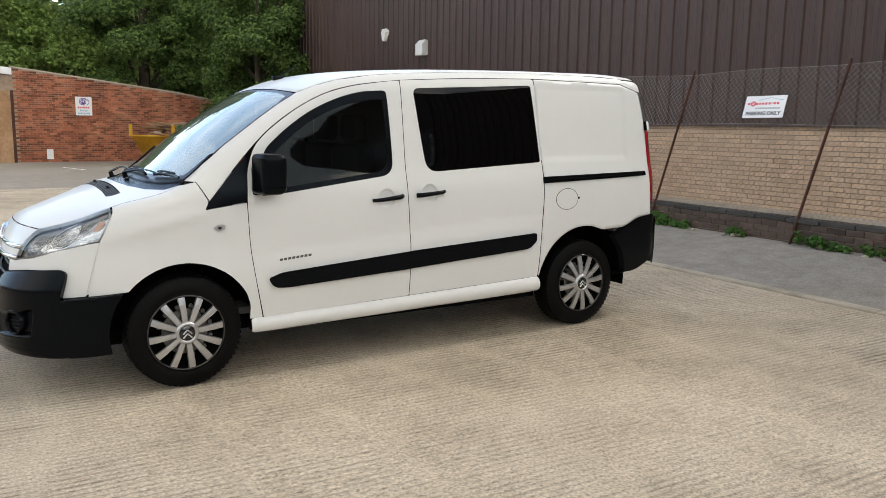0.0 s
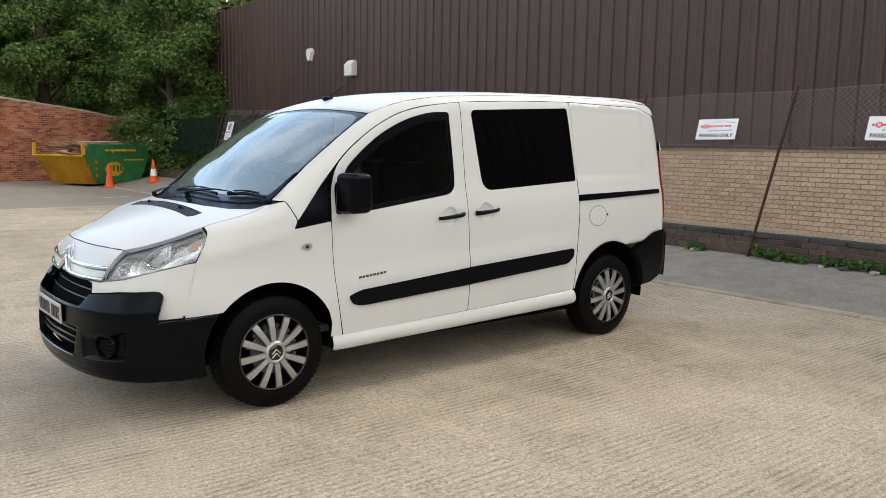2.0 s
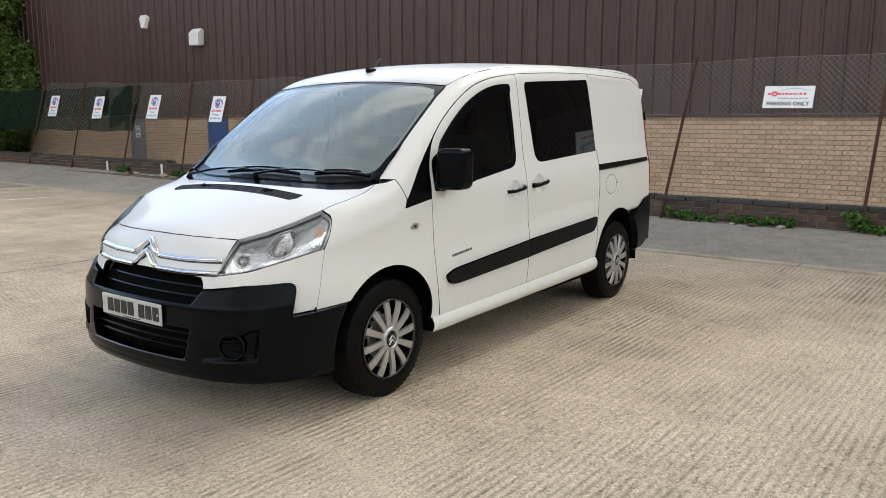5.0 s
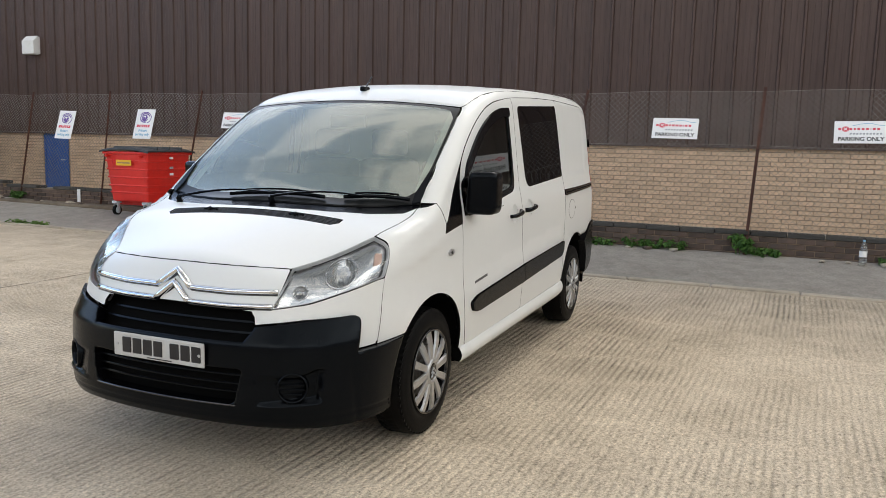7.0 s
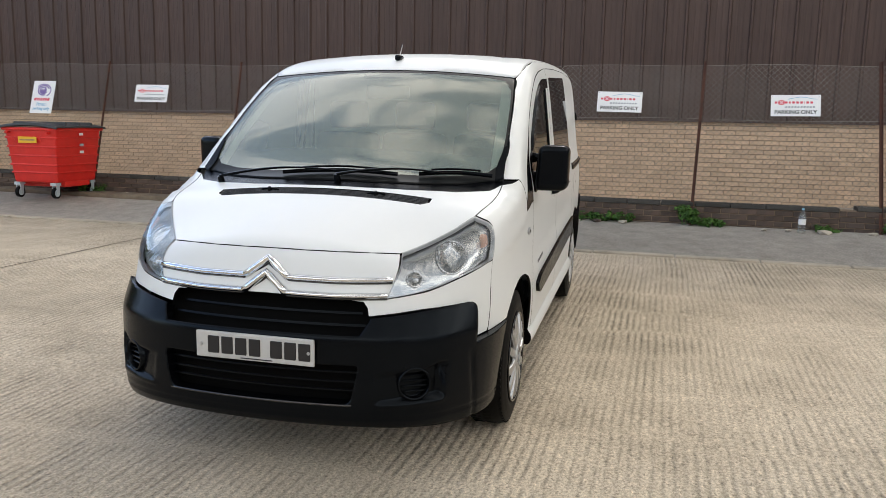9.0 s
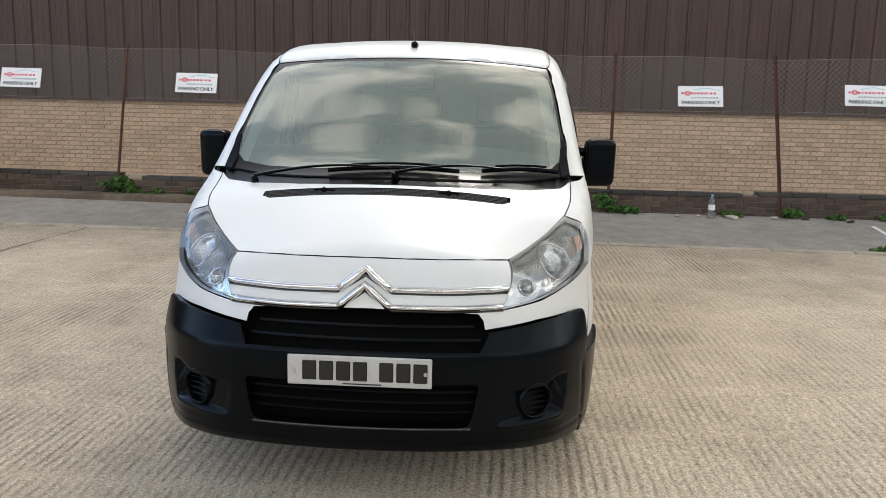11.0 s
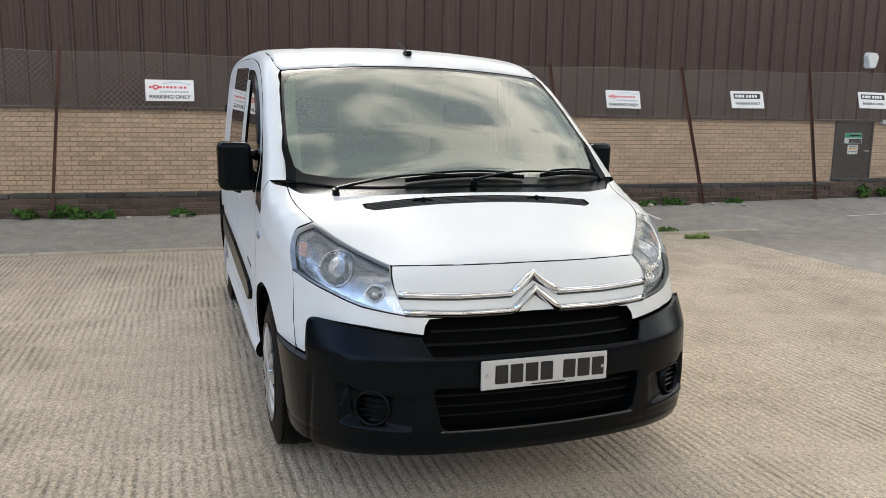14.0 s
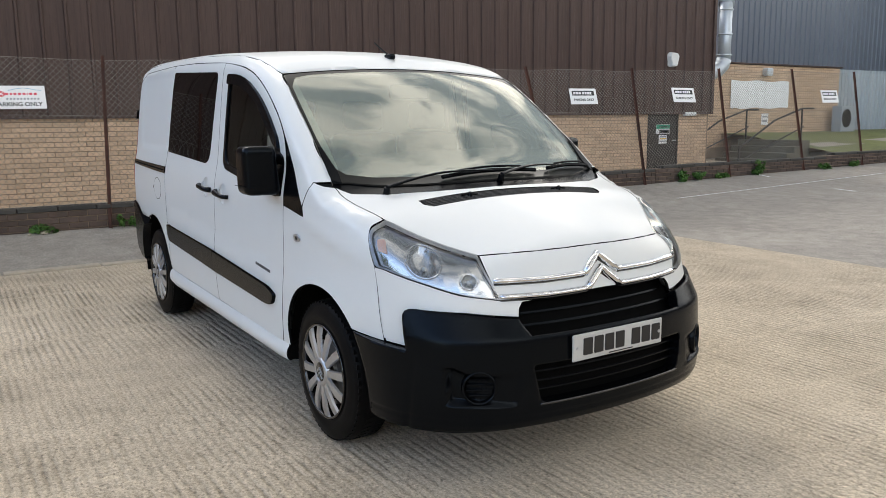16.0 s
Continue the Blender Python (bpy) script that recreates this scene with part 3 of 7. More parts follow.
def chart(kind, uv, f):
    u, v = uv[:, 0], uv[:, 1]
    o = np.zeros(len(u))
    if kind == "top":
        start, way = np.stack([u, v, o + 2.3], 1), np.stack([o, o, o - 1], 1)
    elif kind == "nose":
        a = u / 0.95
        way = np.stack([np.cos(a), -np.sin(a), o], 1)
        start = np.stack([AX - 1.9 * np.cos(a), 1.9 * np.sin(a), v], 1)
    else:
        s = 1.0 if kind == "right" else -1.0
        start, way = np.stack([u, o + 1.5 * s, v], 1), np.stack([o, o - s, o], 1)
    return shoot(start, way, f)[0]


def at_nose(x, y):
    return 0.95 * math.atan2(y, AX - x)


def normals(p, f):
    e = 2e-3
    g = np.stack([f(p + np.eye(3)[k] * e) - f(p - np.eye(3)[k] * e) for k in range(3)], 1)
    return g / np.maximum(np.linalg.norm(g, axis=1, keepdims=True), 1e-9)


def skin(kind, loop, holes=(), step=0.04, f=None, lift=0.0, fold=0.014, shape=None, roll=0.004):
    """A sheet-metal panel: an outline laid onto the body, its rim turned inwards."""
    f = f or solid
    uv, tri = cells(loop, holes, step)
    p = chart(kind, uv, f)
    n = normals(p, f)
    p = p + n * lift
    if shape is not None:
        p = p + n * shape(uv)[:, None]
    a, b, c = p[tri[:, 0]], p[tri[:, 1]], p[tri[:, 2]]
    flip = np.einsum("ij,ij->i", np.cross(b - a, c - a), n[tri[:, 0]]) < 0
    tri[flip] = tri[flip][:, ::-1]
    count = {}
    for t in tri:
        for i in range(3):
            e = (t[i], t[(i + 1) % 3])
            count[e] = 1
    rim = [e for e in count if (e[1], e[0]) not in count]
    verts, nn, faces = [p], [n], [tuple(t) for t in tri]
    if fold and rim:
        ids = sorted({i for e in rim for i in e})
        at = {i: len(p) + k for k, i in enumerate(ids)}
        verts.append(p[ids] - n[ids] * fold)
        nn.append(n[ids])
        faces += [(e[1], e[0], at[e[0]], at[e[1]]) for e in rim]
    me = bpy.data.meshes.new("panel")
    me.from_pydata(np.concatenate(verts).tolist(), [], faces)
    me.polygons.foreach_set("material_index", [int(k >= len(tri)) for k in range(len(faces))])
    me.polygons.foreach_set("use_smooth", [k < len(tri) for k in range(len(faces))])
    if shape is None:
        me.normals_split_custom_set_from_vertices(np.concatenate(nn).tolist())
    return me


def arc(cx, cz, r, a0, a1, n=24, squash=1.0):
    return [(cx + r * math.cos(radians(a0 + (a1 - a0) * i / n)), cz + r * squash * math.sin(radians(a0 + (a1 - a0) * i / n)), 0) for i in range(n + 1)]


def top_at(x, y):
    return float(chart("top", np.array([[x, y]]), solid)[0, 2])



# ---- ground ----
def ground_z(x, y):
    z = 0.006 * max(-20.0, min(x, 6.4))
    k = max(0.0, min(1.0, (x - 6.45) / 1.9))
    z += 0.16 * k + 0.008 * k * max(0.0, min(y - 9, 14))
    return z + 0.013 * min(max(-y, 0.0), 14) * max(0.0, min(1.0, x / 6.4))


def ground_sheet():
    xs = [-900, -200, -60, -20] + [-12 + 0.8 * i for i in range(22)] + [5.6, 6.4, 6.45, 6.9, 7.4, 7.9, 8.4, 8.7, 10.95, 13, 20, 60, 200, 900]
    ys = [-900, -200, -60, -25, -18, -14] + [-12 + i for i in range(12)] + [0.0] + [1.0 + i for i in range(40)] + [50, 70, 200, 900]
    verts = [(x, y, ground_z(x, y)) for y in ys for x in xs]
    faces, slots = [], []
    n = len(xs)
    for j in range(len(ys) - 1):
        for i in range(n - 1):
            faces.append((j * n + i, j * n + i + 1, (j + 1) * n + i + 1, (j + 1) * n + i))
            slots.append((0 if ys[j] < 20 else 2) if xs[i + 1] <= 6.41 and ys[j] >= 0 and xs[i] >= -60 and ys[j] < 60 else 1)
    me = bpy.data.meshes.new("ground")
    me.from_pydata(verts, [], faces)
    me.materials.append(CONCRETE)
    me.materials.append(TARMAC)
    me.materials.append(YARD)
    me.polygons.foreach_set("material_index", slots)
    me.shade_smooth()
    return tagged(new("ground", me), "ribbed pale concrete yard with worn grey asphalt edges", "ground", kind="structure")


ground_sheet()


def slab_kerb():
    """Edging stones between the concrete and the asphalt strip."""
    k = thing("kerb", None, "flush concrete edging stones beside the asphalt strip", "kerb", kind="structure")
    y, i = -0.9, 0
    while y < 30:
        z = ground_z(6.42, y + 0.45)
        jog = 0.004 * math.sin(i * 2.3)
        part("kerb_stone", boxed(6.36 + jog, 6.49 + jog, y + 0.006, y + 0.90, z - 0.15, z + 0.021 + 0.003 * math.sin(i * 1.7), bevel=0.008, segs=1), KERB, k)
        y += 0.914
        i += 1


slab_kerb()


# ---- masonry ----
def brick_block(l, h, d, chamfer=0.004):
    """One brick, face towards -x, chamfered."""
    bm = bmesh.new()
    box(bm, 0, d, -l / 2, l / 2, -h / 2, h / 2)
    front = [e for e in bm.edges if all(v.co.x < 1e-6 for v in e.verts)]
    bmesh.ops.bevel(bm, geom=front, offset=chamfer, segments=1, affect="EDGES")
    bmesh.ops.delete(bm, geom=[f for f in bm.faces if all(v.co.x > d - 1e-6 for v in f.verts)], context="FACES")
    return bm


def bricks_joined(name, places, mesh_bm, mats, parent, label):
    """Many bricks as one mesh. places: (x, y, z, length scale)."""
    bv = np.array([tuple(v.co) for v in mesh_bm.verts])
    bf = [[v.index for v in f.verts] for f in mesh_bm.faces]
    verts, faces = [], []
    for k, (x, y, z, sy) in enumerate(places):
        verts.append(bv * (1, sy, 1) + (x, y, z))
        faces += [[i + k * len(bv) for i in f] for f in bf]
    me = bpy.data.meshes.new(name)
    me.from_pydata(np.concatenate(verts).tolist(), [], faces)
    me.materials.append(mats)
    ob = new(name, me)
    ob.parent = parent
    return tagged(ob, label, kind="stuff")


def run_of_bricks(x, y0, y1, z0, courses, pitch=0.225, rise=0.075, rnd=None):
    """Stretcher bond along y."""
    out = []
    for c in range(courses):
        y = y0 + (pitch / 2 if c % 2 else pitch)
        while y < y1 - pitch / 2:
            out.append((x + rnd.uniform(-0.0025, 0.0025), y + rnd.uniform(-0.002, 0.002), z0 + (c + 0.5) * rise, 1.0))
            y += pitch
        for a, b in ((y0, y0 + pitch / 2), (y - pitch / 2, y1)):
            if c % 2 == 0 and a == y0 or a != y0 and b - a > 0.05:
                out.append((x, (a + b) / 2, z0 + (c + 0.5) * rise, (b - a - 0.010) / 0.215))
    return out


def cut_run(places, a, b):
    """Bricks trimmed to leave an opening from a to b."""
    out = []
    for x, y, z, k in places:
        lo, hi = y - 0.1075 * k, y + 0.1075 * k
        if hi <= a or lo >= b:
            out.append((x, y, z, k))
            continue
        for p, q in ((lo, min(hi, a)), (max(lo, b), hi)):
            if q - p > 0.03:
                out.append((x, (p + q) / 2, z, (q - p) / 0.215))
    return out


def warehouse():
    rnd = random.Random(4)
    b = thing("wall_warehouse", None, "brown ribbed steel warehouse wall above buff brickwork", "building", kind="structure")
    X = 10.95
    part("backing_wall", boxed(X + 0.012, X + 0.25, -8.55, 32, 0.0, 1.66), MORTAR, b)
    places = run_of_bricks(X, -8.5, 31.9, 0.27, 18, rnd=rnd)
    for lo_, hi_ in ((-7.47, -6.42), (18.8, 19.7), (22.6, 23.4)):
        places = cut_run(places, lo_, hi_)
    near = [p for p in places if 1.9 < p[1] < 5.7 and p[2] > 0.2]
    near = near[:300]
    rest = [p for p in places if p not in near]
    proto = brick_block(0.215, 0.065, 0.05)
    bricks_joined("brickwork", rest, proto, BUFF_FAR, b, "buff brickwork in stretcher bond")
    me = bpy.data.meshes.new("brick")
    proto.to_mesh(me)
    proto.free()
    me.materials.append(BUFF)
    for x, y, z, k in near:
        o = new("brick", me)
        o.location = (x, y, z)
        o.scale.y = k
        o.parent = b
    # ribbed sheets: flat pans with narrow raised ribs
    prof = []
    y = -8.55
    while y < 32.2:
        prof += [(y, 0.0), (y + 0.266, 0.0), (y + 0.283, -0.032), (y + 0.313, -0.032), (y + 0.330, 0.0)]
        for k in (0.09, 0.178):
            prof += [(y + k - 0.006, 0.0), (y + k, -0.004), (y + k + 0.006, 0.0)]
        y += 0.330
    prof = sorted(set(prof))
    bm = bmesh.new()
    lo = [bm.verts.new((X - 0.03 + d, y, 1.62)) for y, d in prof]
    hi = [bm.verts.new((X - 0.03 + d, y, 6.3)) for y, d in prof]
    for i in range(len(prof) - 1):
        bm.faces.new((lo[i], hi[i], hi[i + 1], lo[i + 1]))
    part("cladding", bm, CLAD, b, "dark brown ribbed steel cladding")
    part("cladding_back", boxed(X + 0.0, X + 0.3, -8.55, 32.2, 1.665, 6.3), CLAD, b)
    part("drip_trim", boxed(X - 0.075, X - 0.005, -8.56, 32.2, 1.598, 1.635, bevel=0.004, segs=1), CLAD, b)
    part("gable_wall", boxed(X + 0.26, 30, -8.56, -8.3, 0.0, 6.3), CLAD, b)
    part("corner_trim", boxed(X - 0.075, X + 0.10, -8.64, -8.555, 1.60, 6.35), CLAD, b)
    part("roof_deck", boxed(X + 0.31, 30, -8.29, 32.2, 6.0, 6.25), CLAD, b)
    return b


warehouse()


def yard_wall():
    """Low sooty retaining wall below the fence."""
    rnd = random.Random(8)
    w = thing("wall_low", None, "low soot-stained brick retaining wall with blue coping", "wall", kind="structure")
    X = 8.42
    segs = [(-14.0, -9.6, 0.20, 0.66), (-9.6, -4.0, 0.16, 0.585), (-4.0, 1.6, 0.10, 0.53), (1.6, 10.5, 0.08, 0.50), (10.5, 17.8, 0.10, 0.54), (17.8, 30.0, 0.12, 0.60)]
    brick = brick_block(0.215, 0.065, 0.05)
    cope = brick_block(0.44, 0.055, 0.24, 0.008)
    for y0, y1, z0, z1 in segs:
        part("wall_core", boxed(X + 0.012, X + 0.23, y0, y1, z0 - 0.2, z1 - 0.058), MORTAR, w)
        places = run_of_bricks(X, y0, y1, z1 - 0.06 - 0.075 * 5, 5, rnd=rnd)
        bricks_joined("wall_bricks", [p for p in places if not 1.6 < p[1] < 5.2], brick, SOOT_FAR, w, "sooty dark brickwork")
        cp = [(X - 0.005 + rnd.uniform(-0.004, 0.004), y0 + 0.225 + 0.45 * i, z1 - 0.030 + rnd.uniform(-0.004, 0.004), 1.0) for i in range(int((y1 - y0) / 0.45))]
        bricks_joined("coping", [p for p in cp if rnd.random() > 0.03], cope, BLUEBRICK, w, "dark blue brick coping")
        if y0 == 1.6:
            me = bpy.data.meshes.new("brick")
            brick.to_mesh(me)
            me.materials.append(SOOT)
            for p in places:
                if 1.6 < p[1] < 5.2:
                    o = new("brick", me)
                    o.location = p[:3]
                    o.scale.y = p[3]
                    o.parent = w
    part("soil_bed", boxed(X + 0.23, 10.95, -8.5, 31.9, 0.0, 0.30), KERB, w, "bare ground behind the wall")


yard_wall()


# ---- chain-link fence ----
POSTS = [(24.4, 2.58, 24.3), (22.2, 2.54, 22.0), (19.75, 2.45, 19.6), (17.5, 2.42, 17.22), (15.35, 2.43, 15.0), (13.05, 2.42, 13.0), (10.55, 2.40, 10.5), (8.19, 2.37, 8.31), (5.80, 2.39, 5.97), (3.37, 2.41, 3.45), (1.17, 2.40, 1.11),
         (-1.22, 2.43, -1.37), (-3.86, 2.47, -3.64), (-6.45, 2.53, -6.12), (-9.0, 2.58, -8.67), (-11.5, 2.58, -11.0)]


def fence_point(y, z):
    """The fence leans away from the yard."""
    k = (z - 0.25) / 2.15
    return Vector((8.40 + 0.62 * k, y, z))


def fence():
    f = thing("fence", None, "rusty leaning chain-link fence along the low wall", "fence", kind="structure")
    rnd = random.Random(3)
    for y, z, foot in POSTS:
        bm = bmesh.new()
        a, b = fence_point(foot, 0.18), fence_point(y, z)
        a.x -= 0.03
        b.x -= 0.03
        d = (b - a).normalized()
        side = Vector((0, 1, 0))
        out_ = d.cross(side)
        prof = [(-0.020, 0), (0.020, 0), (0.020, 0.006), (-0.014, 0.006), (-0.014, 0.04), (-0.020, 0.04)]
        r0 = [bm.verts.new(a + side * u + out_ * v) for u, v in prof]
        r1 = [bm.verts.new(b + side * u + out_ * v) for u, v in prof]
        for i in range(6):
            bm.faces.new((r0[i], r0[(i + 1) % 6], r1[(i + 1) % 6], r1[i]))
        bm.faces.new(r1)
        part("post", bm, RUST, f)
    tops = sorted(POSTS)
    ty, tz = [p[0] for p in tops], [p[1] for p in tops]
    zt = lambda y: float(np.interp(y, ty, tz)) - 0.03 - 0.025 * math.sin(math.pi * ((y * 0.42) % 1.0)) ** 2
    half = 0.039
    verts, faces = [], []

    def seg(p, q, r):
        d = (q - p).normalized()
        u = d.orthogonal().normalized()
        v = d.cross(u)
        n = len(verts)
        for c in (p, q):
            for k in range(3):
                a = k * math.tau / 3
                verts.append(tuple(c + u * (r * math.cos(a)) + v * (r * math.sin(a))))
        for k in range(3):
            faces.append((n + k, n + (k + 1) % 3, n + 3 + (k + 1) % 3, n + 3 + k))
    y, k = -11.3, 0
    while y < 24.3:
        z1 = zt(y)
        pts = []
        for i in range(int((z1 - 0.46) / half) + 1):
            odd = (i + k) % 2
            p = fence_point(y + (half if odd else 0.0) + 0.004 * math.sin(y * 9 + i), z1 - i * half)
            p.x += 0.012 + (0.002 if odd else -0.002) + 0.03 * math.sin(y * 1.3) * math.sin(i * 0.1)
            pts.append(p)
        for p, q in zip(pts, pts[1:]):
            seg(p, q, 0.0026)
        y += half
        k += 1
    me = bpy.data.meshes.new("chain_link")
    me.from_pydata(verts, [], faces)
    me.materials.append(WIRE)
    ob = new("chain_link", me)
    ob.parent = f
    tagged(ob, "galvanised diamond wire mesh", kind="stuff")
    for lower in (0.0, 0.86):
        bm = bmesh.new()
        pts = []
        for i in range(143):
            yy = -11.3 + i * 0.25
            z = (zt(yy) if lower == 0 else 1.62 + 0.01 * math.sin(yy * 2))
            pts.append(fence_point(yy, z) + Vector((0.01, 0, 0)))
        sweep(bm, pts, 0.0025, 5)
        part("line_wire", bm, WIRE, f)


fence()


def netting():
    """Dark windbreak net tied to the far bays of the fence."""
    bm = bmesh.new()
    rows = []
    for i in range(41):
        y = 19.6 + 10.2 * i / 40
        rows.append([bm.verts.new(fence_point(y, z) + Vector((0.025 + 0.012 * math.sin(i * 1.7 + z * 3), 0, 0.02 * math.sin(i * 0.9) if z > 1 else 0))) for z in (1.25, 1.6, 2.0, 2.36)])
    for a, b in zip(rows, rows[1:]):
        for k in range(3):
            bm.faces.new((a[k], b[k], b[k + 1], a[k + 1]))
    tagged(part("windbreak_net", bm, NETTING), "dark green windbreak net on the fence", "net")


netting()

# ---- the van ----
VAN = Matrix.Translation((-0.06, 5.40, 0.001)) @ Matrix.Rotation(radians(1.05), 4, "Z") @ Matrix.Rotation(radians(-0.34), 4, "Y")
van = thing("van", VAN, "white panel van with black bumpers parked on ribbed concrete", "van")
FW, RW, HUB = 0.982, 3.982, 0.333
G = 0.0024  # half a panel gap

def bonnet_y(x):
    """Half width of the bonnet."""
    return float(np.interp(x, [0.283, 0.40, 0.52, 0.635, 0.72, 0.80, 0.90, 0.985], [0.522, 0.607, 0.692, 0.760, 0.783, 0.797, 0.807, 0.811]))


BONNET_FRONT = [(0.182, 0.0), (0.186, 0.14), (0.203, 0.28), (0.236, 0.41), (0.283, 0.522)]
body = thing("body")
body.parent = van
SEAM = [(x, top_at(x, 0.755)) for x in (1.86, 2.0, 2.25, 2.5, 3.0, 3.5, 4.0, 4.4, 4.62)]
WS_EDGE = [(1.02, 0.812), (1.13, 0.802), (1.25, 0.792), (1.38, 0.780), (1.50, 0.768), (1.62, 0.752), (1.738, 0.735)]
EDGE = [(x + 0.004, top_at(x + 0.004, y + 0.004)) for x, y in WS_EDGE + [(1.79, 0.748)]]
for side, s in (("left", -1), ("right", 1)):
    fender = rounded([(0.475, 0.592, 0), (0.665, 0.604, 0), *arc(FW, 0.34, 0.405, 139, 28, 24), (1.362, 0.46, 0.03), (1.357, 0.372, 0), (1.435, 0.372, 0.01), (1.403, 0.56, 0.1), (1.367, 0.80, 0.1),
                      (1.357, 1.075, 0), (1.11, 1.042, 0.01), (1.135, 1.09, 0.02), (1.07, 1.203, 0), *[(x, top_at(x, bonnet_y(x) + 0.005), 0) for x in np.linspace(0.985, 0.635, 18)], (0.625, 1.036, 0.025), (0.603, 0.992, 0.03), (0.549, 0.89, 0)], 0.01)
    part("front_wing", skin(side, fender, step=0.03), PAINT, body)
    part("wing_flange", skin(side, [(0.43, 0.602), (0.56, 0.606), (0.61, 0.88), (0.50, 0.872)], step=0.02, lift=-0.003, fold=0), PAINT, body)
    rail = [(1.075, 1.205, 0), *[(x, z, 0) for x, z in EDGE], *[(x, z, 0) for x, z in SEAM], (4.62, 1.80, 0), (4.40, 1.862, 0), (3.55, 1.872, 0), (3.0, 1.86, 0.2), (2.43, 1.828, 0.2), (2.10, 1.787, 0.2),
            (1.90, 1.735, 0.1), (1.70, 1.635, 0.1), (1.50, 1.495, 0.1), (1.33, 1.32, 0.1), (1.14, 1.095, 0)]
    part("roof_rail", skin(side, rounded(rail, 0.01), step=0.03), PAINT, body)
    part("quarter_trim", skin(side, rounded([(1.115, 1.045, 0.008), (1.352, 1.08, 0), (1.385, 1.355, 0.03), (1.335, 1.31, 0.03), (1.14, 1.092, 0.02)]), step=0.03, lift=0.001), BLACK, body, "black plastic corner trim")
    win = rounded([(1.455, 1.315, 0.02), (1.50, 1.40, 0.03), (1.62, 1.505, 0.1), (1.78, 1.615, 0.1), (1.97, 1.70, 0.12), (2.15, 1.745, 0.1), (2.325, 1.755, 0.06), (2.34, 1.45, 0.2), (2.345, 1.215, 0.09),
                   (1.90, 1.16, 0.1), (1.56, 1.118, 0.04), (1.44, 1.11, 0.03)], n=5)
    door = rounded([(1.44 + G, 0.372, 0.01), (1.405 + G, 0.56, 0.1), (1.369 + G, 0.80, 0.1), (1.359 + G, 1.075, 0.05), (1.375, 1.27, 0.05), (1.42, 1.40, 0.05), (1.51, 1.492, 0.1), (1.70, 1.629, 0.1), (1.90, 1.729, 0.1), (2.10, 1.781, 0.2), (2.36, 1.816, 0.1),
                    (2.432 - G, 1.822, 0.01), (2.438 - G, 1.14, 0.3), (2.458 - G, 0.80, 0.2), (2.448 - G, 0.402, 0.01)])

    def dish_loop(x, z):
        return [(x - 0.005 + 0.060 * math.cos(k * math.tau / 28), z + 0.002 + 0.062 * math.sin(k * math.tau / 28)) for k in range(28)]
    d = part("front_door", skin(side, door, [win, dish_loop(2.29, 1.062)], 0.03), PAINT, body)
    inner = rounded([(1.53, 1.34, 0.02), (1.64, 1.485, 0.1), (1.79, 1.588, 0.1), (1.98, 1.672, 0.12), (2.15, 1.712, 0.1), (2.298, 1.722, 0.05), (2.312, 1.45, 0.2), (2.316, 1.245, 0.08), (1.90, 1.193, 0.1), (1.56, 1.152, 0.03)], n=5)
    part("window_frame", skin(side, win, [inner], 0.03, lift=0.001, fold=0.02), BLACK, d, "black rubber window surround")
    part("window_pane", skin(side, inner, step=0.05, lift=-0.006, fold=0), DOORGLASS, d, "dark tinted window glass").visible_shadow = False
    visor = rounded([(1.475, 1.345, 0.01), (1.50, 1.40, 0.03), (1.62, 1.505, 0.1), (1.78, 1.615, 0.1), (1.97, 1.70, 0.12), (2.15, 1.745, 0.1), (2.315, 1.752, 0.05), (2.318, 1.695, 0.02), (2.15, 1.688, 0.1), (1.98, 1.645, 0.1), (1.80, 1.565, 0.1), (1.65, 1.46, 0.1), (1.54, 1.365, 0.02)], n=4)
    part("wind_deflector", skin(side, visor, step=0.03, lift=0.016, fold=0.014), BLACK, d, "smoked plastic wind deflector")
    sill = rounded([(1.362, 0.282, 0.03), (1.362, 0.371, 0.02), (2.45, 0.3995, 0), (3.545, 0.430, 0.02), (3.56, 0.322, 0.03)])

    def roll_of(uv):
        x, z = uv[:, 0] - 1.36, uv[:, 1]
        t = np.clip((z - 0.284 - 0.018 * x) / (0.086 + 0.009 * x), 0, 1)
        return 0.026 * (1 - np.abs(2 * t - 0.9) ** 2.2 / 1.2)
    part("sill", skin(side, sill, step=0.016, lift=0.0, fold=0.06, shape=roll_of), PAINT, body)
    slide = rounded([(2.448 + G, 0.402, 0.01), (2.458 + G, 0.80, 0.2), (2.438 + G, 1.14, 0.3), (2.432 + G, 1.824, 0.01), (3.0, 1.855, 0.2), (3.535, 1.868, 0.02), (3.548, 1.50, 0.1), (3.575, 1.25, 0.1), (3.58, 1.05, 0.1), (3.556, 0.64, 0.2), (3.54, 0.432, 0.01)])
    win2 = rounded([(2.522, 1.775, 0.05), (3.50, 1.822, 0.02), (3.558, 1.272, 0.02), (2.60, 1.222, 0.09), (2.565, 1.45, 0.2)], n=6)
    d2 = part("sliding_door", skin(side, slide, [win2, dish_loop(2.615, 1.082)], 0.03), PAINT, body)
    part("window_pane", skin(side, win2, step=0.05, lift=0.001, fold=0.012), TINT, d2, "black privacy glass")
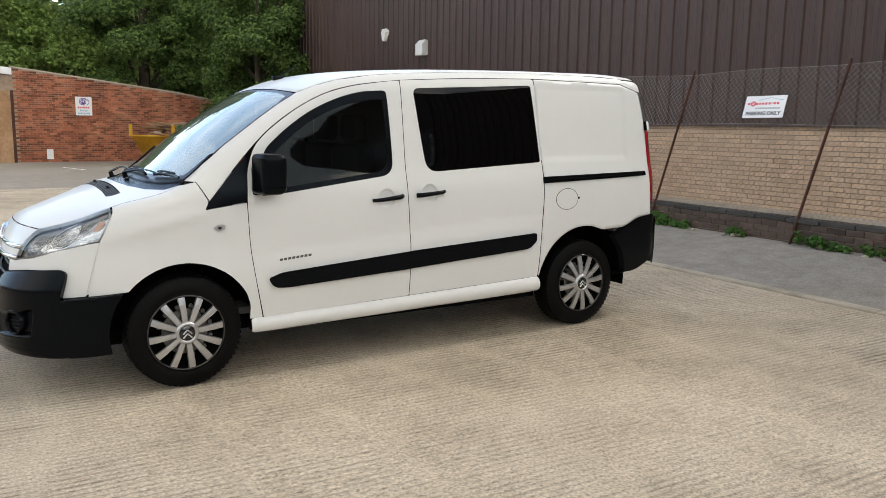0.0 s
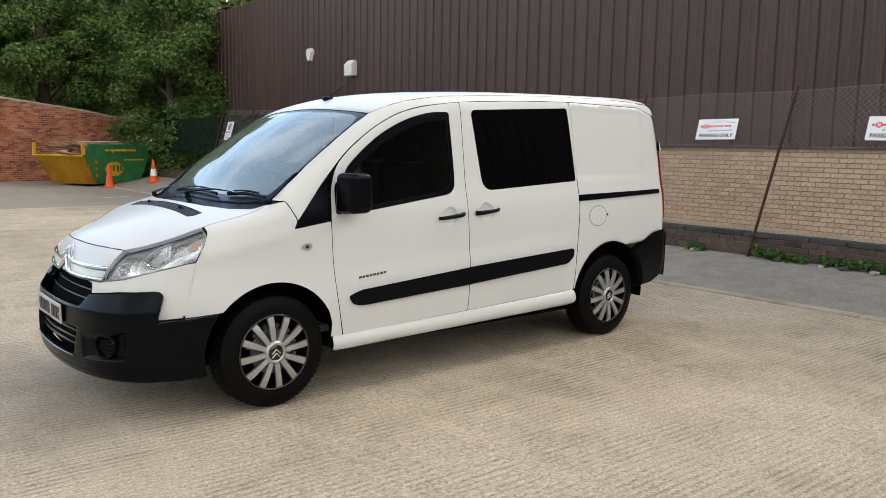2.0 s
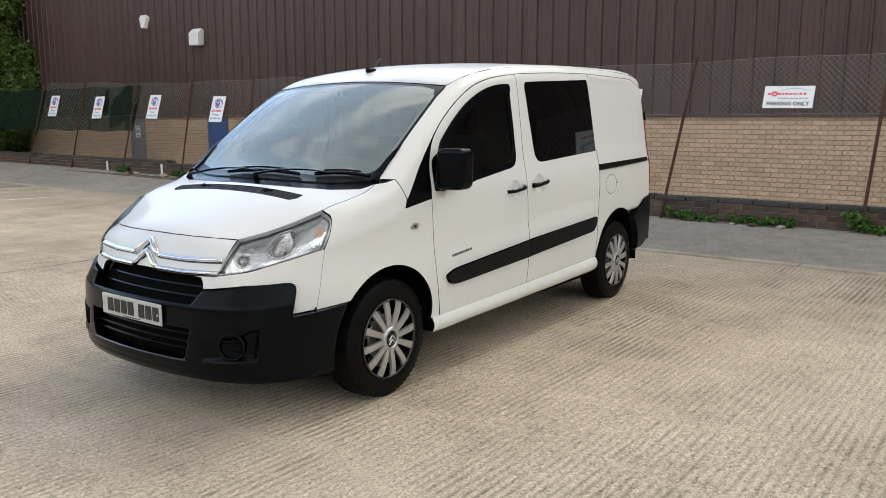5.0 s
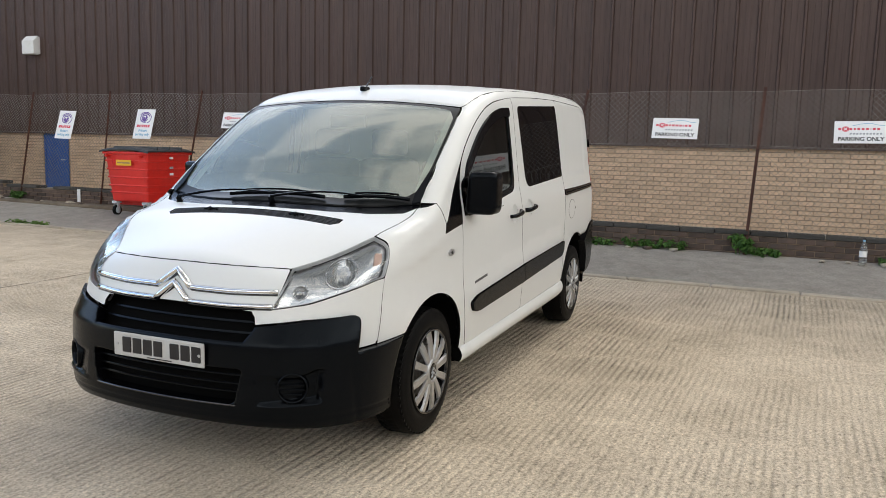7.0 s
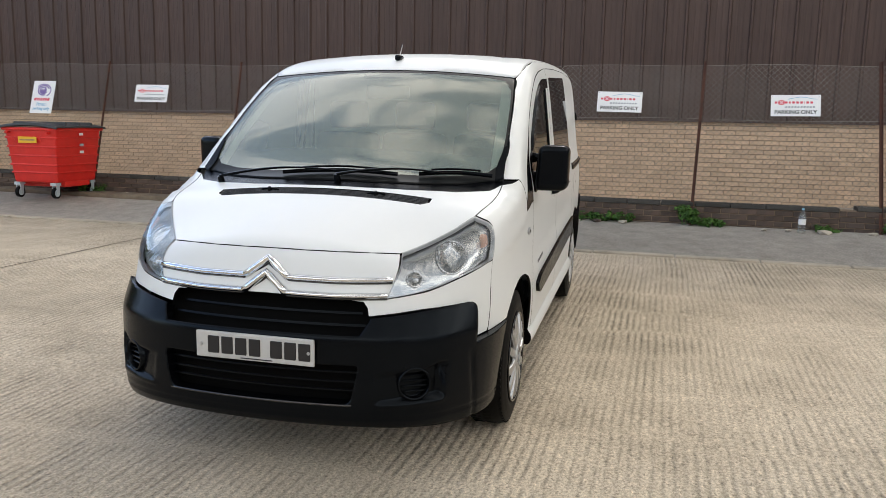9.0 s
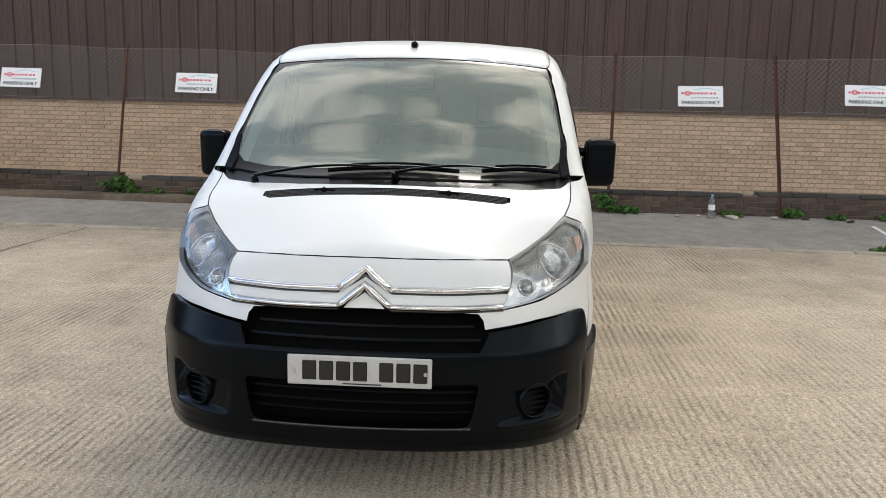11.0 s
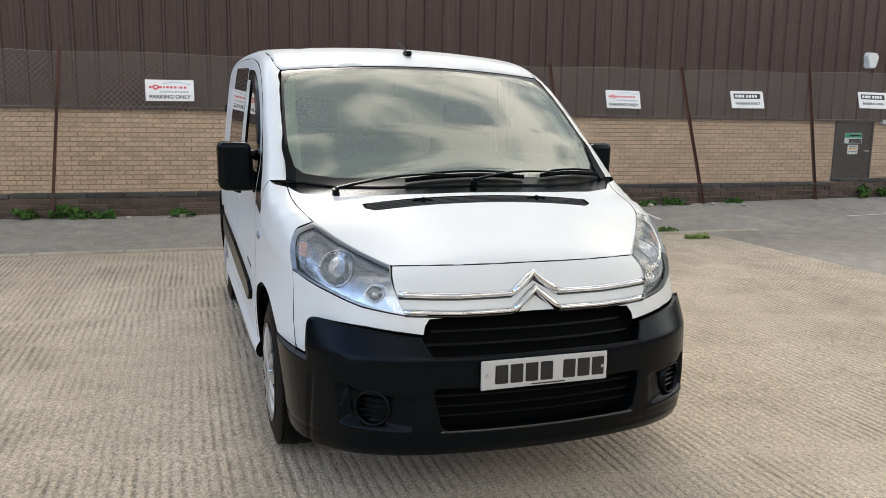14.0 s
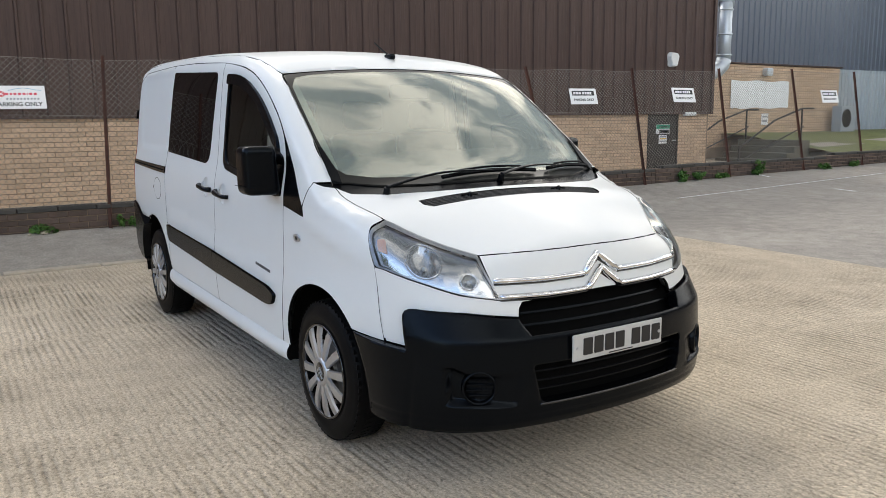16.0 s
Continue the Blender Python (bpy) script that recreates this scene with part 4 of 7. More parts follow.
    quarter = rounded([(3.546, 0.43, 0), (3.562, 0.64, 0.2), (3.586, 1.05, 0.1), (3.581, 1.25, 0.1), (3.554, 1.50, 0.1), (3.541, 1.868, 0.01), (4.40, 1.857, 0), (4.60, 1.80, 0.03), (4.655, 1.55, 0.1), (4.70, 1.0, 0.1), (4.715, 0.83, 0), (4.56, 0.815, 0.05), (4.40, 0.745, 0.05),
                       *arc(RW, 0.345, 0.435, 66, 168, 24)], 0.01)

    def press(uv):
        x, z = uv[:, 0], uv[:, 1]
        d = np.minimum(np.minimum((4.45 - x) - 0.10 * np.clip(1.6 - z, 0, 1) ** 2, z - 1.275 - 0.06 * np.clip(x - 4.0, 0, 1) ** 2), 1.845 - z)
        r = np.clip(d / 0.03, 0, 1)
        return -0.009 * r * r * (3 - 2 * r)
    q = part("rear_quarter", skin(side, quarter, step=0.022, shape=press), PAINT, body)
    ring_ = [[(3.80 + r_ * 1.0 * math.cos(a * math.tau / 40), 0.995 + r_ * 0.745 * math.sin(a * math.tau / 40)) for a in range(40)] for r_ in (0.108, 0.1035)]
    # the flap gap's shade, drawn as a near-black ring on the panel
    part("flap_gap", skin(side, ring_[0], [ring_[1]], step=0.012, lift=0.0008, fold=0), DARK, q)
    part("fuel_flap", skin(side, ring_[1], step=0.03, lift=0.0012, fold=0.001), PAINT, q)
    part("slide_rail", skin(side, rounded([(3.575, 1.118, 0.008), (3.575, 1.165, 0.008), (4.63, 1.182, 0.012), (4.64, 1.148, 0.012)]), step=0.03, lift=0.010, fold=0.02), BLACK, q, "black sliding door rail")
    part("slide_slot", skin(side, rounded([(3.60, 1.136, 0.004), (3.60, 1.146, 0.004), (4.60, 1.168, 0.004), (4.60, 1.158, 0.004)]), step=0.03, lift=0.0115, fold=0.001), DARK, q)
    # near-black strips under the door gaps, in place of the shade there
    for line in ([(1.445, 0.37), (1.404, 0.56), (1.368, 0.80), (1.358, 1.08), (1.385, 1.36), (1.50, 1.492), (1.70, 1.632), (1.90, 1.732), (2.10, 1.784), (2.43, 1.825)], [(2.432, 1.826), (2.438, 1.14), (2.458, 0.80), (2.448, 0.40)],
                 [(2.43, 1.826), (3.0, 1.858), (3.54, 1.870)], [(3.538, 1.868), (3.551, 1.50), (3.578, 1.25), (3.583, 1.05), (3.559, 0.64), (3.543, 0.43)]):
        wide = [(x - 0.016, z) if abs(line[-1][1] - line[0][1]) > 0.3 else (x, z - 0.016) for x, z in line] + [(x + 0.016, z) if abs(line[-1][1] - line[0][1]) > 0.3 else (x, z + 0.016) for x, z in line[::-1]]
        part("gap_shade", skin(side, wide, step=0.03, lift=-0.010, fold=0), DARK, body)
    m1 = [(1.472, 0.612, 0.02), (1.56, 0.641, 0.03), (2.452 - G, 0.703, 0), (2.455 - G, 0.588, 0), (1.58, 0.548, 0.04), (1.50, 0.556, 0.04)]
    m2 = [(2.452 + G, 0.705, 0), (3.50, 0.758, 0.012), (3.505, 0.70, 0.03), (3.43, 0.648, 0.03), (2.455 + G, 0.590, 0)]
    part("rub_strip", skin(side, rounded(m1), step=0.03, lift=0.020, fold=0.022), BLACK, d, "black plastic rubbing strip")
    part("rub_strip", skin(side, rounded(m2), step=0.03, lift=0.020, fold=0.022), BLACK, d2, "black plastic rubbing strip")

# roof, bonnet, windscreen
def both(half):
    """A half outline, from the centre out and back, with its mirror image."""
    return half + [(x, -y) for x, y in half[::-1] if abs(y) > 1e-6]


TOP_EDGE = [(1.728, 0.60), (1.716, 0.40), (1.710, 0.20), (1.708, 0.0)]
BASE = [(0.765, 0.0), (0.768, 0.20), (0.79, 0.40), (0.845, 0.62), (0.925, 0.765), (0.985, 0.808)]
roof = both([(x + 0.006, y) for x, y in TOP_EDGE[::-1]] + [(1.745, 0.733), (1.80, 0.752), (1.86, 0.755), (3.0, 0.755), (4.4, 0.755), (4.62, 0.735), (4.67, 0.6), (4.68, 0.0)])


def flutes(uv):
    """Shallow stiffening swages along the roof."""
    x, y = uv[:, 0], np.abs(uv[:, 1])
    k = np.clip((x - 2.2) / 0.25, 0, 1) * np.clip((4.45 - x) / 0.2, 0, 1)
    return -0.006 * k * np.exp(-((y - 0.52) / 0.035) ** 2)


part("roof", skin("top", roof, step=0.04, shape=flutes), PAINT, body)
part("roof_rear_edge", skin("top", both([(4.50, 0.0), (4.48, 0.77), (4.60, 0.775), (4.665, 0.70), (4.70, 0.60), (4.71, 0.0)]), step=0.03, lift=-0.004, fold=0.03), PAINT, body)
bonnet = both(BONNET_FRONT + [(float(x), bonnet_y(x)) for x in np.linspace(0.31, 0.985, 20)] + [(x - 0.004, y) for x, y in BASE[-2::-1]])
slot = both([(0.650, 0.0), (0.650, 0.30), (0.645, 0.50)] + [(0.675, 0.535), (0.722, 0.535), (0.728, 0.30), (0.728, 0.0)])
part("bonnet", skin("top", bonnet, [slot], step=0.03), PAINT, body)
v = part("bonnet_vent", skin("top", slot, step=0.03, lift=-0.008, fold=0.01), DARK, body, "black slatted air intake in the bonnet")
for k in range(5):
    bm = bmesh.new()
    pts = [(0.661 + 0.0135 * k, -0.52 + 0.04 * i) for i in range(27)]
    p3 = chart("top", np.array(pts), solid)
    sweep(bm, [(a, b, c - 0.003) for a, b, c in p3], 0.0030, 6)
    part("slat", bm, VENT, v)
for k in range(58):
    y = -0.5225 + 1.045 * k / 57
    a, b = chart("top", np.array([(0.655, y), (0.724, y + 0.008)]), solid)
    bm = bmesh.new()
    sweep(bm, [a - (0, 0, 0.0045), b - (0, 0, 0.0045)], 0.0022, 4)
    part("fin", bm, VENT, v)
for y in (-0.27, 0.27):
    bm = bmesh.new()
    z = top_at(0.70, y)
    tube(bm, (0.695, y, z - 0.004), (0.690, y, z + 0.014), 0.012, 0.007, 10)
    sweep(bm, [(0.70, y - 0.045, z + 0.0), (0.696, y, z + 0.008), (0.70, y + 0.045, z)], 0.005, 6)
    part("washer_jet", bm, BLACK, v)
GLASS_BASE = [(0.855, 0.0), (0.86, 0.20), (0.885, 0.40), (0.94, 0.60), (1.0, 0.74)]
cowl = both(BASE[:-1] + [(0.988, 0.804), (1.018, 0.81)] + GLASS_BASE[::-1])
part("scuttle_panel", skin("top", cowl, step=0.03, lift=-0.010), BLACK, body, "black plastic scuttle panel below the windscreen")
screen = both(GLASS_BASE + [(x - 0.003, y - 0.003) for x, y in WS_EDGE] + TOP_EDGE)
inset = both([(0.930, 0.0), (0.934, 0.20), (0.953, 0.40), (0.994, 0.60), (1.042, 0.728), (1.10, 0.779), (1.25, 0.777), (1.38, 0.765), (1.50, 0.753), (1.62, 0.736), (1.690, 0.69), (1.700, 0.60), (1.690, 0.40), (1.685, 0.20), (1.683, 0.0)])
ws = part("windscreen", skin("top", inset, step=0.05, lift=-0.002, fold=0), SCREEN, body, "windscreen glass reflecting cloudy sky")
ws.visible_shadow = False
part("windscreen_border", skin("top", screen, [inset], 0.03, lift=-0.002, fold=0.01), FRIT, body, "black printed border of the windscreen")
part("mirror_patch", skin("top", both([(1.625, 0.0), (1.625, 0.075), (1.640, 0.135), (1.684, 0.150), (1.684, 0.0)]), step=0.03, lift=-0.006, fold=0), FRIT, body, "dark printed patch behind the rear-view mirror")
for s_ in (-1, 1):
    tri = [(1.0, 0.775), (1.025, 0.812), (1.20, 0.797), (1.19, 0.782), (1.06, 0.765)]
    part("screen_corner", skin("top", [(x, s_ * y) for x, y in tri], step=0.02, lift=0.008, fold=0.012), BLACK, body, "black corner finisher of the windscreen")


# wipers
def on_screen(x, y, h):
    p = chart("top", np.array([[x, y]]), solid)
    return Vector(p[0]) + Vector(normals(p, solid)[0]) * h


for pivot, tip, start in (((0.855, 0.62), (0.889, -0.24), 0.38), ((0.84, -0.02), (0.985, -0.72), 0.55)):
    w = thing("wiper")
    w.parent = body
    px, py = pivot
    bm = bmesh.new()
    tube(bm, on_screen(px, py, -0.005), on_screen(px, py, 0.03), 0.018, 0.014, 12)
    n = 14
    arm = []
    for i in range(n + 1):
        t = i / n
        arm.append(on_screen(px + (tip[0] - px) * t * 0.8 + 0.018 * math.sin(t * 3.1), py + (tip[1] - py) * t * 0.72, 0.03 + 0.012 * math.sin(t * 3.1)))
    sweep(bm, arm, [0.013 - 0.007 * i / n for i in range(n + 1)], 8, 0.6)
    part("wiper_arm", bm, BLACK, w)
    bm = bmesh.new()
    hx, hy = px + (start - 0.03) * (tip[0] - px), py + start * (tip[1] - py)
    blade = [on_screen(hx + 0.03 + (tip[0] - hx) * i / 12 + 0.012 * math.sin(math.pi * i / 12), hy + (tip[1] - hy) * 1.12 * i / 12, 0.014) for i in range(13)]
    sweep(bm, blade, 0.008, 6, 1.4)
    bridge = [on_screen(hx + 0.03 + (tip[0] - hx) * i / 12 + 0.012, hy + (tip[1] - hy) * 1.12 * i / 12, 0.024 + 0.012 * math.sin(math.pi * i / 12)) for i in range(2, 11)]
    sweep(bm, bridge, 0.006, 6)
    part("wiper_blade", bm, BLACK, w)

# ---- nose ----
def N(*pts):
    return [(at_nose(p[0], p[1]), p[2]) + tuple(p[3:]) for p in pts]


def mirror(half):
    """From the top of the centre line out, round and back to its foot; the other half is added."""
    return half + [(-p[0], p[1]) + tuple(p[2:]) for p in half[::-1] if abs(p[0]) > 1e-6]


nose = mirror(N(*[(x - 0.0035, y, top_at(x - 0.0035, y)) for x, y in BONNET_FRONT[:-1]], (0.277, 0.520, top_at(0.277, 0.520) - 0.001), (0.155, 0.506, 0.770), (0.235, 0.650, 0.795), (0.33, 0.745, 0.832), (0.42, 0.802, 0.858), (0.50, 0.842, 0.880), (0.548, 0.857, 0.886),
               (0.470, 0.85, 0.594), (0.335, 0.805, 0.584), (0.345, 0.808, 0.738), (0.28, 0.755, 0.736), (0.18, 0.658, 0.731), (0.085, 0.458, 0.705), (0.10, 0.448, 0.735), (0.112, 0.425, 0.760), (0.10, 0.25, 0.772), (0.10, 0, 0.776)))
grille_panel = part("front_panel", skin("nose", nose, step=0.025), PAINT, body)

# double chevron and bars, in chrome
def moulding(name, pts, r, parent, lift=0.004, mat=CHROME):
    """A half-round chrome bar laid over the nose; pts: (Y, Z)."""
    line = []
    for (y0, z0), (y1, z1) in zip(pts, pts[1:]):
        n = max(1, int(math.dist((y0, z0), (y1, z1)) / 0.03))
        line += [(y0 + (y1 - y0) * k / n, z0 + (z1 - z0) * k / n) for k in range(n)]
    line.append(pts[-1])
    uv = np.array([(at_nose(0.10 + 0.19 * y * y + 0.62 * y ** 6 + 0.35 * (z - 0.78), y), z) for y, z in line])
    p = chart("nose", uv, solid)
    p = p + normals(p, solid) * lift
    nrm = normals(p, solid)
    bm = bmesh.new()
    # wedge section: a bright upper face, an undercut lower one
    prof = [(-0.9, 1.0), (0.15, 1.02), (0.85, 0.55), (1.15, 0.0), (1.05, -0.42), (0.2, -0.95), (-0.9, -1.0)]
    rings = []
    for k in range(len(p)):
        a, b = p[max(k - 1, 0)], p[min(k + 1, len(p) - 1)]
        up = np.cross(b - a, nrm[k])
        up /= np.linalg.norm(up)
        if up[2] < 0:
            up = -up
        rings.append([bm.verts.new(p[k] + nrm[k] * (r * u) + up * (r * v)) for u, v in prof])
    m_ = len(prof)
    for a, b in zip(rings, rings[1:]):
        for k in range(m_):
            bm.faces.new((a[k], a[(k + 1) % m_], b[(k + 1) % m_], b[k]))
    bm.faces.new(rings[0])
    bm.faces.new(rings[-1][::-1])
    bmesh.ops.recalc_face_normals(bm, faces=bm.faces)
    return part(name, bm, mat, parent, "polished chrome trim bar" if mat == CHROME else "black strip for the dark underside of the trim bar", smooth=mat == CHROME)


for nm, z, tip, foot in (("upper_trim_bar", 0.842, 0.906, 0.520), ("lower_trim_bar", 0.780, 0.852, 0.506)):
    moulding(nm, [(-foot, z + 0.004), (-0.3, z - 0.002), (-0.100, z), (0.0, tip), (0.100, z), (0.3, z - 0.002), (foot, z + 0.004)], 0.0125, grille_panel)
    # added black strip: the dark reflection below the chrome, put in as colour
    moulding("trim_underside_shade", [(-foot, z - 0.007), (-0.3, z - 0.013), (-0.100, z - 0.011), (0.0, tip - 0.016), (0.100, z - 0.011), (0.3, z - 0.013), (foot, z - 0.007)], 0.0062, grille_panel, 0.001, GLOSS)
    moulding("badge_chevron", [(-0.094, z - 0.002), (0.0, tip + 0.004), (0.094, z - 0.002)], 0.0155, grille_panel, 0.007)

# headlamps
for s_ in (-1, 1):
    lamp = thing("headlamp", None, "clear-lensed headlamp with round reflector bowls")
    lamp.parent = body
    half = [(0.158, 0.502, 0.775, 0.006), *[(x, bonnet_y(x) + 0.004, top_at(x, bonnet_y(x) + 0.004), 0.002) for x in np.linspace(0.285, 0.625, 12)], (0.629, 0.823, 1.034, 0.02), (0.606, 0.843, 0.99, 0.03), (0.548, 0.853, 0.892, 0.012), (0.50, 0.838, 0.884, 0.03),
            (0.42, 0.798, 0.863, 0.05), (0.33, 0.742, 0.838, 0.05), (0.235, 0.647, 0.800, 0.05)]
    loop = rounded([(at_nose(a, s_ * b), z, r) for a, b, z, r in half], n=3)
    part("lens", skin("nose", loop, step=0.03, lift=0.004, fold=0.006), LENS, lamp).visible_shadow = False
    part("rim", skin("nose", loop, [[((u - loop[0][0]) * 0.982 + loop[0][0] + s_ * 0.004, (z - 0.92) * 0.972 + 0.92) for u, z in loop]], step=0.02, lift=0.001, fold=0.018), SILVER, lamp)
    ahead = Vector((-math.cos(radians(24)), s_ * math.sin(radians(24)), 0.10)).normalized()
    across = ahead.cross(Vector((0, 0, 1))).normalized()
    up_ = across.cross(ahead)
    bowls = [((0.462, s_ * 0.690, 0.922), 0.070), ((0.275, s_ * 0.585, 0.848), 0.034)]

    def dished(uv):
        """Two bowls sunk into the lamp's floor, the larger one fluted."""
        p = chart("nose", uv, solid)
        deep = np.zeros(len(uv))
        for k, (c, r) in enumerate(bowls):
            q = p - np.array(c)
            h, w_ = q @ np.array(up_), q @ np.array(across)
            d = np.hypot(h, w_) / r
            deep -= 0.75 * r * np.sqrt(np.clip(1 - d * d, 0, 1))
            if k == 0:
                deep += np.where(d < 0.9, 0.0016 * np.sin(w_ * math.tau / 0.016), 0)
        return deep
    part("housing", skin("nose", loop, step=0.007, lift=-0.026, fold=0, shape=dished), REFLECTOR, lamp)
    for (c, r), nm in zip(bowls, ("main_bezel", "small_bezel")):
        a = [k * math.tau / 40 for k in range(41)]
        start = np.array([Vector(c) + ahead * 0.6 + across * (r * math.cos(t)) + up_ * (r * math.sin(t)) for t in a])
        p, hit = shoot(start, np.tile(-np.array(ahead), (41, 1)))
        p = p - normals(p, solid) * 0.024
        bm = bmesh.new()
        sweep(bm, p.tolist(), 0.0042 if r > 0.05 else 0.003, 6)
        part(nm, bm, CHROME, lamp, smooth=True)
        mid, hit = shoot(np.array([Vector(c) + ahead * 0.6]), -np.array([ahead]))
        mid = Vector(mid[0]) - Vector(normals(mid, solid)[0]) * (0.026 + 0.6 * r)
        bm = bmesh.new()
        tube(bm, mid - ahead * 0.01, mid + ahead * 0.022, 0.011 if r > 0.05 else 0.008, 0.007, 12)
        part("bulb", bm, WHITEBULB, lamp, smooth=True)
    ind = rounded([(at_nose(a, s_ * b), z, 0.012) for a, b, z in ((0.555, 0.800, 1.010), (0.585, 0.828, 1.005), (0.560, 0.838, 0.955), (0.525, 0.812, 0.95))])
    part("indicator", skin("nose", ind, step=0.02, lift=-0.018, fold=0.02), AMBER, lamp, "amber indicator lens")

# ---- front bumper ----
bump = mirror(N((0.05, 0, 0.640), (0.05, 0.30, 0.638), (0.055, 0.425, 0.638), (0.075, 0.462, 0.690), (0.085, 0.462, 0.701), (0.18, 0.660, 0.727), (0.28, 0.757, 0.740), (0.335, 0.800, 0.7445), (0.356, 0.815, 0.742), (0.368, 0.824, 0.734), (0.3745, 0.829, 0.721), (0.374, 0.829, 0.700), (0.352, 0.821, 0.580), (0.470, 0.853, 0.588), (0.663, 0.888, 0.600),
               (0.622, 0.88, 0.53), (0.592, 0.876, 0.45), (0.578, 0.872, 0.36), (0.585, 0.87, 0.255), (0.45, 0.85, 0.250), (0.27, 0.77, 0.25), (0.15, 0.67, 0.255), (0.05, 0.45, 0.26), (0.03, 0, 0.26)))
low = [(at_nose(0.03, y), z) for y, z in rounded([(-0.432, 0.520, 0.02), (0.432, 0.520, 0.02), (0.395, 0.362, 0.03), (-0.395, 0.362, 0.03)])]


def sculpt(uv):
    """A pocket round each fog lamp, deepest at its outer wall, with a shelf below; the end cap's seam."""
    u, z = np.abs(uv[:, 0]), uv[:, 1]
    u0, u1 = at_nose(0.05, 0.495), at_nose(0.20, 0.742)
    k = np.clip((u - u0) / (u1 - u0), 0, 1)
    top = 0.493 + 0.034 * np.clip((k - 0.62) / 0.3, 0, 1)
    foot = 0.366 + 0.012 * k
    d = np.minimum(np.minimum(u - u0 + 0.10 * (z - 0.37), u1 - u + 0.12 * (z - 0.44)), np.minimum(top - z, z - foot))
    r = np.clip(d / 0.011, 0, 1)
    shelf = np.exp(-((z - foot + 0.010) / 0.008) ** 2) * np.clip((u - u0 + 0.02) / 0.03, 0, 1) * np.clip((u1 + 0.01 - u) / 0.03, 0, 1)
    seam = np.exp(-((u - at_nose(0.33, 0.80) - 0.10 * np.clip(0.55 - z, 0, 1)) / 0.007) ** 2) * np.clip((0.56 - z) / 0.05, 0, 1)
    skirt = np.exp(-((z - 0.306 + 0.0 * u) / 0.005) ** 2)
    return -(0.006 + 0.040 * k) * r * r * (3 - 2 * r) + 0.007 * shelf - 0.007 * seam - 0.004 * skirt


bumper = part("front_bumper", skin("nose", bump, [low], 0.010, f=bumper_solid, shape=sculpt, fold=0.05), BLACK, body, "textured black plastic front bumper")
for s_ in (-1, 1):
    fog = thing("fog_lamp")
    fog.parent = bumper
    m = Matrix.Translation((0.128, s_ * 0.632, 0.444)) @ Matrix.Rotation(radians(s_ * -30), 4, "Z") @ Matrix.Rotation(radians(90), 4, "Y")
    bm = bmesh.new()
    lathe(bm, [(0.070, 0.02), (0.069, -0.018), (0.063, -0.022), (0.058, -0.012), (0.055, 0.02)], 32, "Z")
    bmesh.ops.transform(bm, matrix=m, verts=bm.verts)
    part("ring", bm, BLACK, fog, smooth=True)
    bm = bmesh.new()
    lathe(bm, [(0.056, 0.014), (0.03, 0.018), (0.0, 0.018)], 32, "Z")
    bmesh.ops.transform(bm, matrix=m, verts=bm.verts)
    part("back", bm, DARK, fog)
    for k in range(4):
        h = -0.033 + 0.022 * k
        wd = math.sqrt(0.055 ** 2 - h * h)
        bm = boxed(h - 0.004, h + 0.004, -wd, wd, -0.008, 0.014, bevel=0.003, segs=1)
        bmesh.ops.transform(bm, matrix=m, verts=bm.verts)
        part("blade", bm, BLACK, fog)

grille = thing("grille", None, "black slatted radiator grille")
grille.parent = bumper
back_loop = [(at_nose(0.14, y), z) for y, z in ((-0.50, 0.80), (0.50, 0.80), (0.48, 0.33), (-0.48, 0.33))]
# near-black sheet in place of the shaded depth behind the slats
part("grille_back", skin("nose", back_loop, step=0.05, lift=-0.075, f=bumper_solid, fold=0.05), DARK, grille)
for z, w_, d in ((0.735, 0.432, 0.055), (0.690, 0.448, 0.050), (0.486, 0.430, 0.034), (0.448, 0.422, 0.030), (0.410, 0.412, 0.030)):
    loop = [(at_nose(0.06, y), zz) for y, zz in rounded([(-w_, z - 0.003, 0.001), (w_, z - 0.003, 0.001), (w_, z + 0.003, 0.001), (-w_, z + 0.003, 0.001)])]
    part("slat", skin("nose", loop, step=0.02, lift=-d, f=bumper_solid, fold=0.012), BLACK, grille)
lip = chart("nose", np.array([(at_nose(0.03, y), 0.357) for y in np.linspace(-0.40, 0.40, 33)]), bumper_solid)
bm = bmesh.new()
sweep(bm, (lip + normals(lip, bumper_solid) * 0.001).tolist(), 0.0055, 8)
part("grille_lip", bm, GLOSS, grille, smooth=True)

# number plate: plain bars in place of its characters
plate = thing("number_plate")
plate.parent = bumper
part("plate_blank", boxed(-0.006, 0.004, -0.26, 0.26, 0.512, 0.623, bevel=0.006), PLATE, plate, "white number plate with dark bars")
y = 0.205
for wd in (0.05, 0.05, 0.05, 0.05, 0, 0.05, 0.05, 0.05):
    if wd:
        part("plate_bar", boxed(-0.0085, -0.0055, y - wd, y, 0.533, 0.604, bevel=0.003, segs=1), INK, plate)
        y -= wd + 0.011
    else:
        y -= 0.033
part("plate_bar", boxed(-0.0075, -0.0055, -0.08, 0.06, 0.519, 0.5235), INK, plate)
for y in (-0.237, 0.237):
    bm = bmesh.new()
    tube(bm, (-0.011, y, 0.567), (-0.004, y, 0.567), 0.007, n=10)
    part("screw", bm, SILVER, plate)


